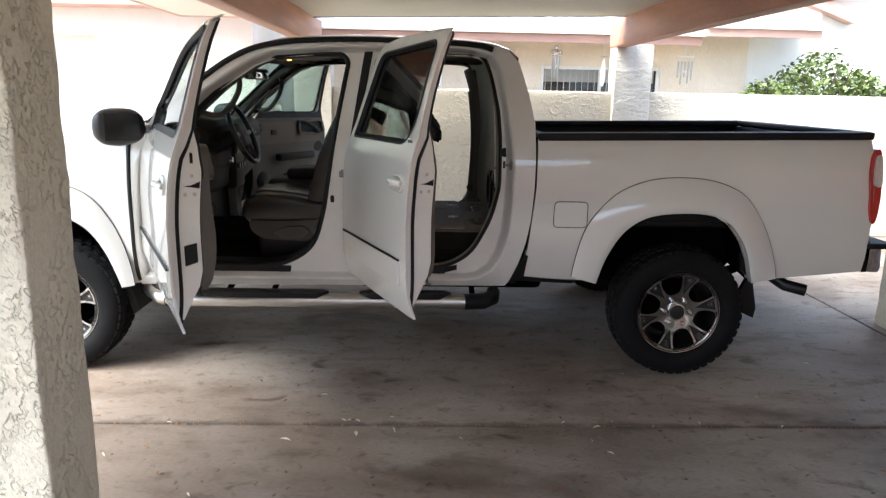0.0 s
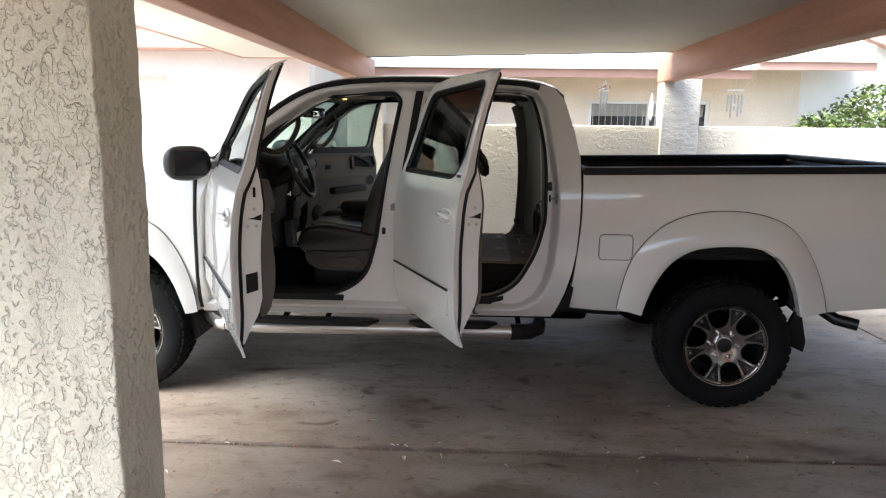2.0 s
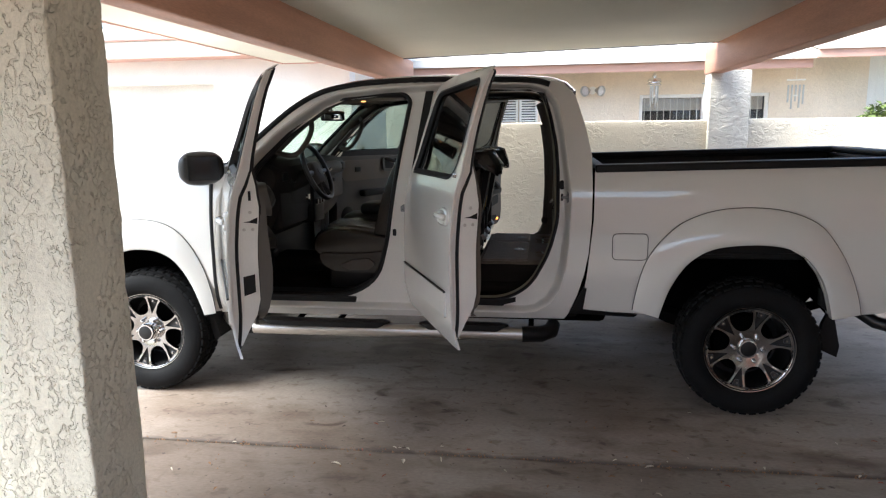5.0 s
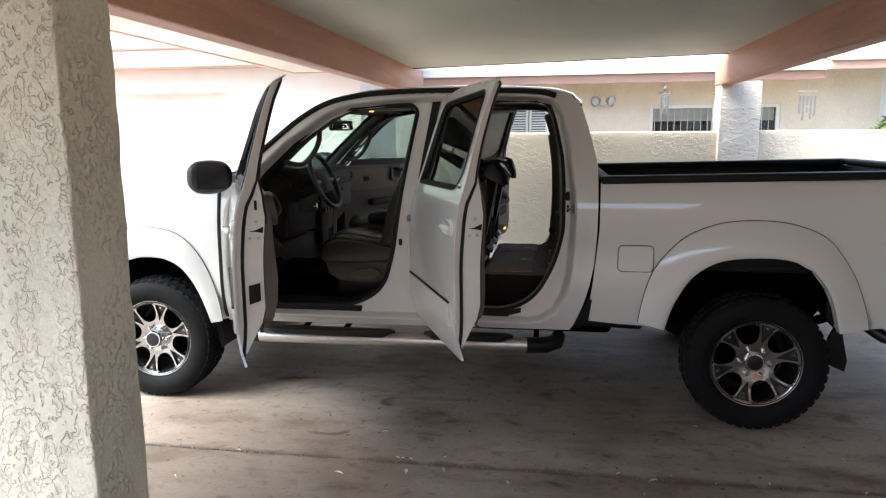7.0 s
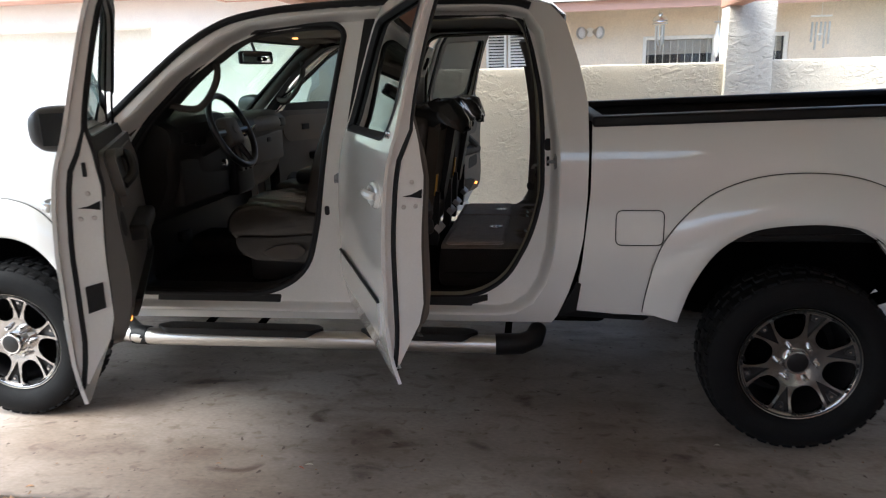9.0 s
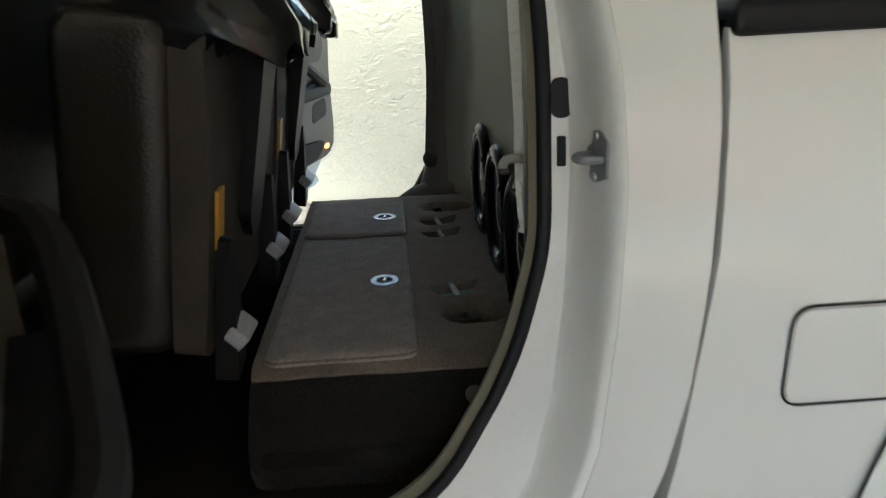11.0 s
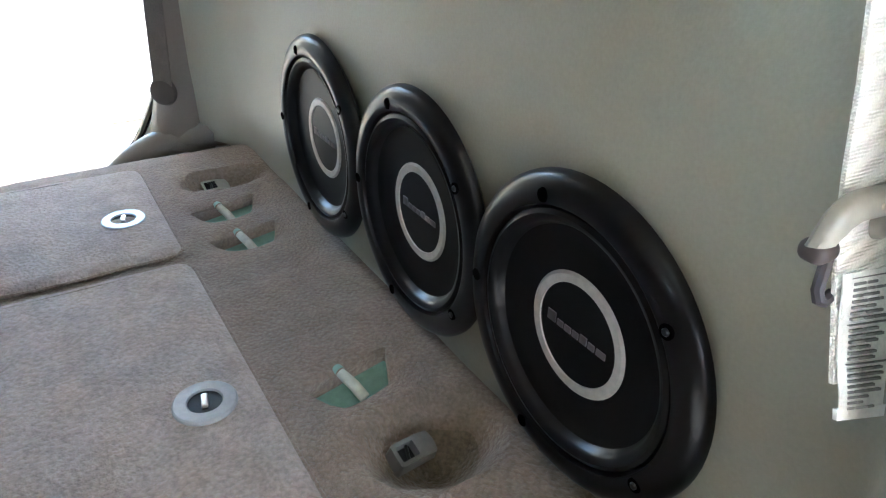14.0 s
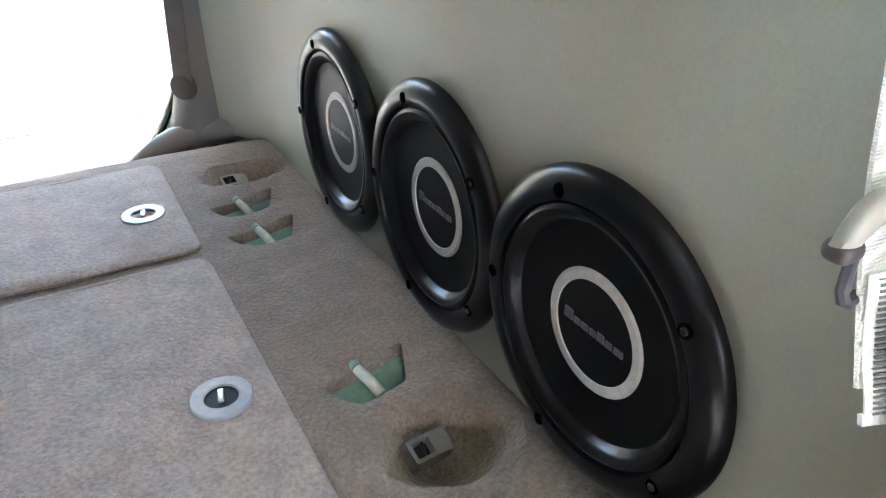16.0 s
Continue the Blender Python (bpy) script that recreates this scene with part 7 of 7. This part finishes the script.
    for k in range(24):
        z = 1.1392 - k * 0.0029
        a, b2 = edges(z)
        w = b2 - a
        rule = k in (0, 8, 15)
        u0, u1 = (0.14, 0.97) if rule else (0.17, rnd.uniform(0.50, 0.86))
        h = 0.00025 if rule else 0.0007
        up = Vector((0, 0.2, 0.97)) * h
        while u0 < u1 - 0.02:
            e = u1 if rule else min(u1, u0 + rnd.uniform(0.10, 0.26))
            rings = [[a + w * u + out * o + s * up for o, s in ((0.0030, -1), (0.0046, -1), (0.0046, 1), (0.0030, 1))] for u in (u0, e)]
            part("print_line" if rule else "print_bar", loft(rings, caps=True), ink, tag)
            u0 = e + 0.025


seat_belt()


def folded_cushions():
    """Rear seat bottoms tipped up behind the front seats: brown undersides, black covers and legs with white feet."""
    M = Matrix.Translation((-1.60, 0, 0.86)) @ Matrix.Rotation(radians(8), 4, "Y")
    pan = mat("brown_seat_underside", (0.052, 0.042, 0.032), 0.75, var=0.15, scale=9, grain=0.08, gscale=300, bump=0.0008, bscale=300)
    for y0, y1 in ((0.30, 0.98), (1.0, 1.62)):
        s = part("rear_seat_cushion", pad((-0.20, y0, 0.0), (-0.02, y1, 0.54), 0.05, M, fine=3), LEATHER, TRUCK, "tipped-up rear seat cushion with a brown underside")
        w = y1 - y0
        # underside with a raised border and a shallow crease
        def under(u, v):
            e = min(u - y0, y1 - u, v, 0.52 - v)
            return 0.012 + 0.010 * math.exp(-(e / 0.03) ** 2) - 0.008 * math.exp(-((u - y0 - 0.42 * w) / 0.012) ** 2) + 0.006 * math.sin(7 * v)
        ol = rounded([(y0 + 0.015, 0.0), (y1 - 0.015, 0.0), (y1 - 0.015, 0.52), (y0 + 0.015, 0.52)], 0.04, 4)
        sp = part("seat_pan", sheet(ol, [], lambda u, v: M @ Vector((under(u, v), u, v)), lambda u, v: M @ Vector((-0.03, u, v)), 0.045), pan, s, "brown moulded seat pan")
        # the black cover along the top: sagging lip, two ridges, a beak over the far end
        def lip(y, k):
            rip = 0.016 * math.sin(19 * y) + 0.026 * noise.noise(Vector((y * 16, 3.1, 0)))
            return [M @ (Vector((x * k + 0.012 * math.sin(31 * y), y, 0.535 + (z - 0.535) * k + (rip if x > 0.02 else 0.4 * rip))) + 0.020 * noise.noise_vector(Vector((x * 17, y * 13, z * 17))) + 0.008 * noise.noise_vector(Vector((x * 50, y * 30, z * 50)))) for x, z in ((-0.17, 0.50), (-0.165, 0.548), (-0.11, 0.575), (-0.07, 0.568), (-0.035, 0.592), (0.0, 0.600), (0.030, 0.588), (0.055, 0.594), (0.092, 0.566), (0.118, 0.528), (0.124, 0.490), (0.110, 0.492), (0.085, 0.520), (0.040, 0.512), (0.01, 0.47))]
        ys_ = [(y0 + 0.02, 0.55)] + [(y0 + 0.04 + (w - 0.08) * t, 1.0 + 0.08 * math.sin(5 * t + y0)) for t in [q / 26 for q in range(27)]] + [(y1 - 0.02, 0.55)]
        part("hinge_cover", loft([lip(y, k) for y, k in ys_], caps=True), COVER, s, "creased glossy black plastic cover")
        bm = prism(rounded([(y0 + 0.30, 0.16), (y0 + 0.36, 0.10), (y0 + 0.44, 0.12), (y0 + 0.50, 0.50), (y0 + 0.40, 0.54), (y0 + 0.33, 0.50)], 0.02, 3), lambda u, v, k: M @ Vector((0.010 + 0.050 * k * min(1, 0.4 + v), u, v)))
        part("side_bracket", bm, BLACK, s, "black folding bracket")
        for k, y in enumerate((y0 + 0.10, y1 - 0.14)):
            T = M @ Matrix.Translation((0.035, y, -0.01))
            leg = part("seat_leg", prism(rounded([(-0.030, -0.055), (0.038, -0.040), (0.030, 0.05), (0.016, 0.20), (-0.016, 0.20), (-0.030, 0.05)], 0.010, 3), lambda u, v, q: T @ Vector((-0.012 + 0.040 * q * (1 - 0.5 * max(0, v) / 0.2), u, v))), BLACK, s, "black folded seat leg")
            part("foot_cap", pad((-0.020, -0.032, -0.020), (0.020, 0.032, 0.020), 0.007, T @ Matrix.Translation((0.022, 0.0, 0.030)) @ Matrix.Rotation(radians(38), 4, "Y") @ Matrix.Rotation(radians(10), 4, "X"), fine=1), capm, leg, "white plastic foot cap")
        part("warning_tag", rbox((0.0165, y0 + 0.09, 0.17), (0.0235, y0 + 0.135, 0.27), 0.001, 1, m=M), tagm, s, "small yellow warning tag")


COVER = mat("glossy_black_cover", (0.010, 0.010, 0.011), 0.20, var=0.15, scale=12, bump=0.0008, bscale=60)
capm = mat("white_foot_cap", (0.44, 0.44, 0.45), 0.4, var=0.04)
tagm = mat("yellow_label", (0.62, 0.33, 0.03), 0.5, var=0.05)
folded_cushions()


# ---------------------------------------------------------------- subwoofers on the back panel
def subwoofer(y, z):
    """Shallow ten-inch driver: broad rolled rim with bolt holes, roll surround, flat cone with a pale ring."""
    s = thing("subwoofer", (-1.022, y, z - 0.145), "black shallow subwoofer with a pale ring, fixed to the back panel", "subwoofer", "row of subwoofers")
    M = Matrix.Translation((-1.034, y, z)) @ Matrix.Rotation(radians(-90), 4, "Y") @ Matrix.Rotation(radians(-20), 4, "Z")
    put = lambda n, bm, m, p, label="": part(n, bm, m, p, label)
    holem = mat("hole_shade_black", (0.0015, 0.0015, 0.0015), 1.0, spec=0.0, var=0.0)
    gloss = mat("rim_rubber", (0.0055, 0.0055, 0.0065), 0.30, spec=0.26, var=0.15, scale=30, rvar=0.05)
    rim = put("rim", lathe([(0.1270, -0.0205), (0.1400, -0.0120), (0.1462, -0.0075), (0.1458, -0.0030), (0.1420, 0.0022), (0.1355, 0.0058), (0.1285, 0.0076), (0.1215, 0.0078), (0.1182, 0.0060), (0.1164, -0.003)], 72, m=M), gloss, s, "black rolled rubber rim")
    for k in range(5):
        a = math.radians(72 * k + 38)
        R = M @ Matrix.Translation((0.1262 * math.cos(a), 0.1262 * math.sin(a), 0.0076))
        # raised black disc; the hole's dark inside is only its colour
        put("bolt_hole_disc", lathe([(0, 0.0004), (0.0044, 0.0004), (0.0052, 0.0011), (0.0060, 0.0009), (0.0064, -0.001)], 20, m=R), holem, rim)
        if k in (3, 4):
            put("bolt", lathe([(0, 0.0026), (0.0026, 0.0024), (0.0032, 0.0016), (0.0034, 0)], 8, m=R), mat("dark_zinc_screw", (0.045, 0.045, 0.047), 0.35, metal=0.6, var=0.1, scale=60), rim, "small screw head")
    put("surround", lathe([(0.1164, -0.003), (0.1145, 0.0030), (0.1105, 0.0048), (0.1060, 0.0034), (0.1025, -0.0012), (0.1010, -0.0045), (0.0990, -0.0068)], 72, m=M), gloss, s, "rubber roll surround")
    cone = put("cone", lathe([(0.0995, -0.0066), (0.0975, -0.0076), (0.084, -0.0092), (0.070, -0.0102), (0.060, -0.0106), (0.044, -0.0104), (0.0, -0.0102)], 64, m=M), mat("cone_film", (0.0055, 0.0055, 0.006), 0.45, spec=0.12, var=0.1, scale=20), s, "smooth black cone")
    put("ring", lathe([(0.0470, -0.0115), (0.0478, -0.0090), (0.0555, -0.0086), (0.0590, -0.0112)], 56, m=M), mat("pale_grey_ring", (0.42, 0.41, 0.39), 0.42, var=0.04, scale=30), cone, "pale grey painted ring")
    # plain bars where the maker's lettering is
    ink = mat("silver_print", (0.105, 0.095, 0.105), 0.5, metal=0.2)
    W = Matrix.Translation((-1.0158, y, z))
    for k, (u, w) in enumerate(((0.032, 0.0055), (0.0205, 0.0040), (0.0105, 0.0044), (0.0005, 0.0040), (-0.0095, 0.0044), (-0.0195, 0.0040), (-0.031, 0.0055))):
        put("lettering_bar", rbox((-0.0090, u - w, -0.0034), (-0.0074, u + w, 0.0072 if k == 0 else (0.0050 if k == 4 else 0.0032)), 0.0006, 1, m=W), ink, cone)
    put("print_dash", rbox((-0.0062, -0.018, -0.0775), (-0.0040, 0.018, -0.0752), 0.0006, 1, m=W), ink, cone)
    return s


for sy in (0.508, 0.780, 1.058):
    subwoofer(sy, 0.953)


# ---------------------------------------------------------------- litter on the floor
def litter():
    rnd = random.Random(11)
    browns = [mat("dry_leaf", (0.22, 0.12, 0.06), 0.8, var=0.3, scale=40), mat("pale_dry_leaf", (0.50, 0.45, 0.36), 0.8, var=0.2, scale=40), mat("red_dry_leaf", (0.25, 0.06, 0.03), 0.7, var=0.3, scale=40)]

    def leaf(x, y, ln, m, label):
        a = rnd.uniform(0, 6.28)
        w = ln * rnd.uniform(0.18, 0.4)
        T = Matrix.Translation((x, y, 0.003)) @ Matrix.Rotation(a, 4, "Z")
        rings = []
        for t, k in ((0, 0.1), (0.25, 0.8), (0.5, 1.0), (0.75, 0.7), (1, 0.08)):
            h = 0.25 * ln * math.sin(t * 3.1) * rnd.uniform(0.5, 1)
            rings.append([T @ Vector((ln * (t - 0.5), -w * k * 0.5, h * 0.6 + 0.002)), T @ Vector((ln * (t - 0.5), 0, h * 0.3)), T @ Vector((ln * (t - 0.5), w * k * 0.5, h * 0.8 + 0.002)), T @ Vector((ln * (t - 0.5), 0, h * 0.3 + 0.0015))])
        ob = part("fallen_leaf", loft(rings, caps=True), m)
        tagged(ob, label, "leaf", "dry leaves on the floor")
    kinds = ("small curled brown leaf on the concrete floor", "small pale dry leaf on the concrete floor", "small reddish dry leaf on the concrete floor")
    spots = [(-2.123, -0.802, 0.055, 1), (-2.404, -0.33, 0.025, 0), (-1.862, -0.894, 0.035, 2), (-0.807, -0.776, 0.035, 0), (-0.475, -0.484, 0.035, 0), (-1.80, -0.74, 0.05, 1), (-1.62, -0.70, 0.05, 1), (-1.3, -0.78, 0.03, 1), (-0.62, -0.66, 0.05, 1), (-0.15, -0.66, 0.045, 0), (0.1, -0.78, 0.035, 0), (-0.3, -0.80, 0.03, 2), (-1.1, -0.9, 0.03, 0), (0.35, -0.30, 0.03, 1), (-0.85, -0.25, 0.03, 0), (-2.9, -0.95, 0.035, 1), (-2.6, -1.1, 0.035, 0), (-0.9, -1.2, 0.04, 2), (0.2, -1.1, 0.04, 0), (-1.6, -1.15, 0.04, 0), (0.55, -0.25, 0.03, 2), (0.9, 0.2, 0.03, 1)]
    for x, y, ln, k in spots:
        leaf(x, y, ln, browns[k], kinds[k])
    for k in range(70):
        leaf(rnd.uniform(-3.2, 2.5), rnd.uniform(-2.6, 0.1) if k % 2 else -0.635 + rnd.gauss(0, 0.05), rnd.uniform(0.012, 0.034), browns[k % 3], kinds[k % 3])
    # crumbs along the joint, uncountable
    bm = bmesh.new()
    for k in range(700):
        x = rnd.uniform(-4.2, 1.7)
        y = -0.635 + rnd.gauss(0, 0.012 if k % 4 else 0.25)
        r = rnd.uniform(0.002, 0.006)
        T = Matrix.Translation((x, y, 0.0 if abs(y + 0.635) > 0.01 else -0.006)) @ Euler((rnd.random() * 6, rnd.random() * 6, rnd.random() * 6)).to_matrix().to_4x4()
        v = [bm.verts.new(T @ Vector(c)) for c in ((r * 2, 0, 0), (-r, r, 0), (-r, -r, 0), (0, 0, r))]
        for f in ((0, 1, 2), (0, 3, 1), (1, 3, 2), (2, 3, 0)):
            bm.faces.new([v[i] for i in f])
    tagged(part("joint_debris", bm, browns[0], FLOOR), "crumbs and grit in the floor joint", kind="stuff")


litter()
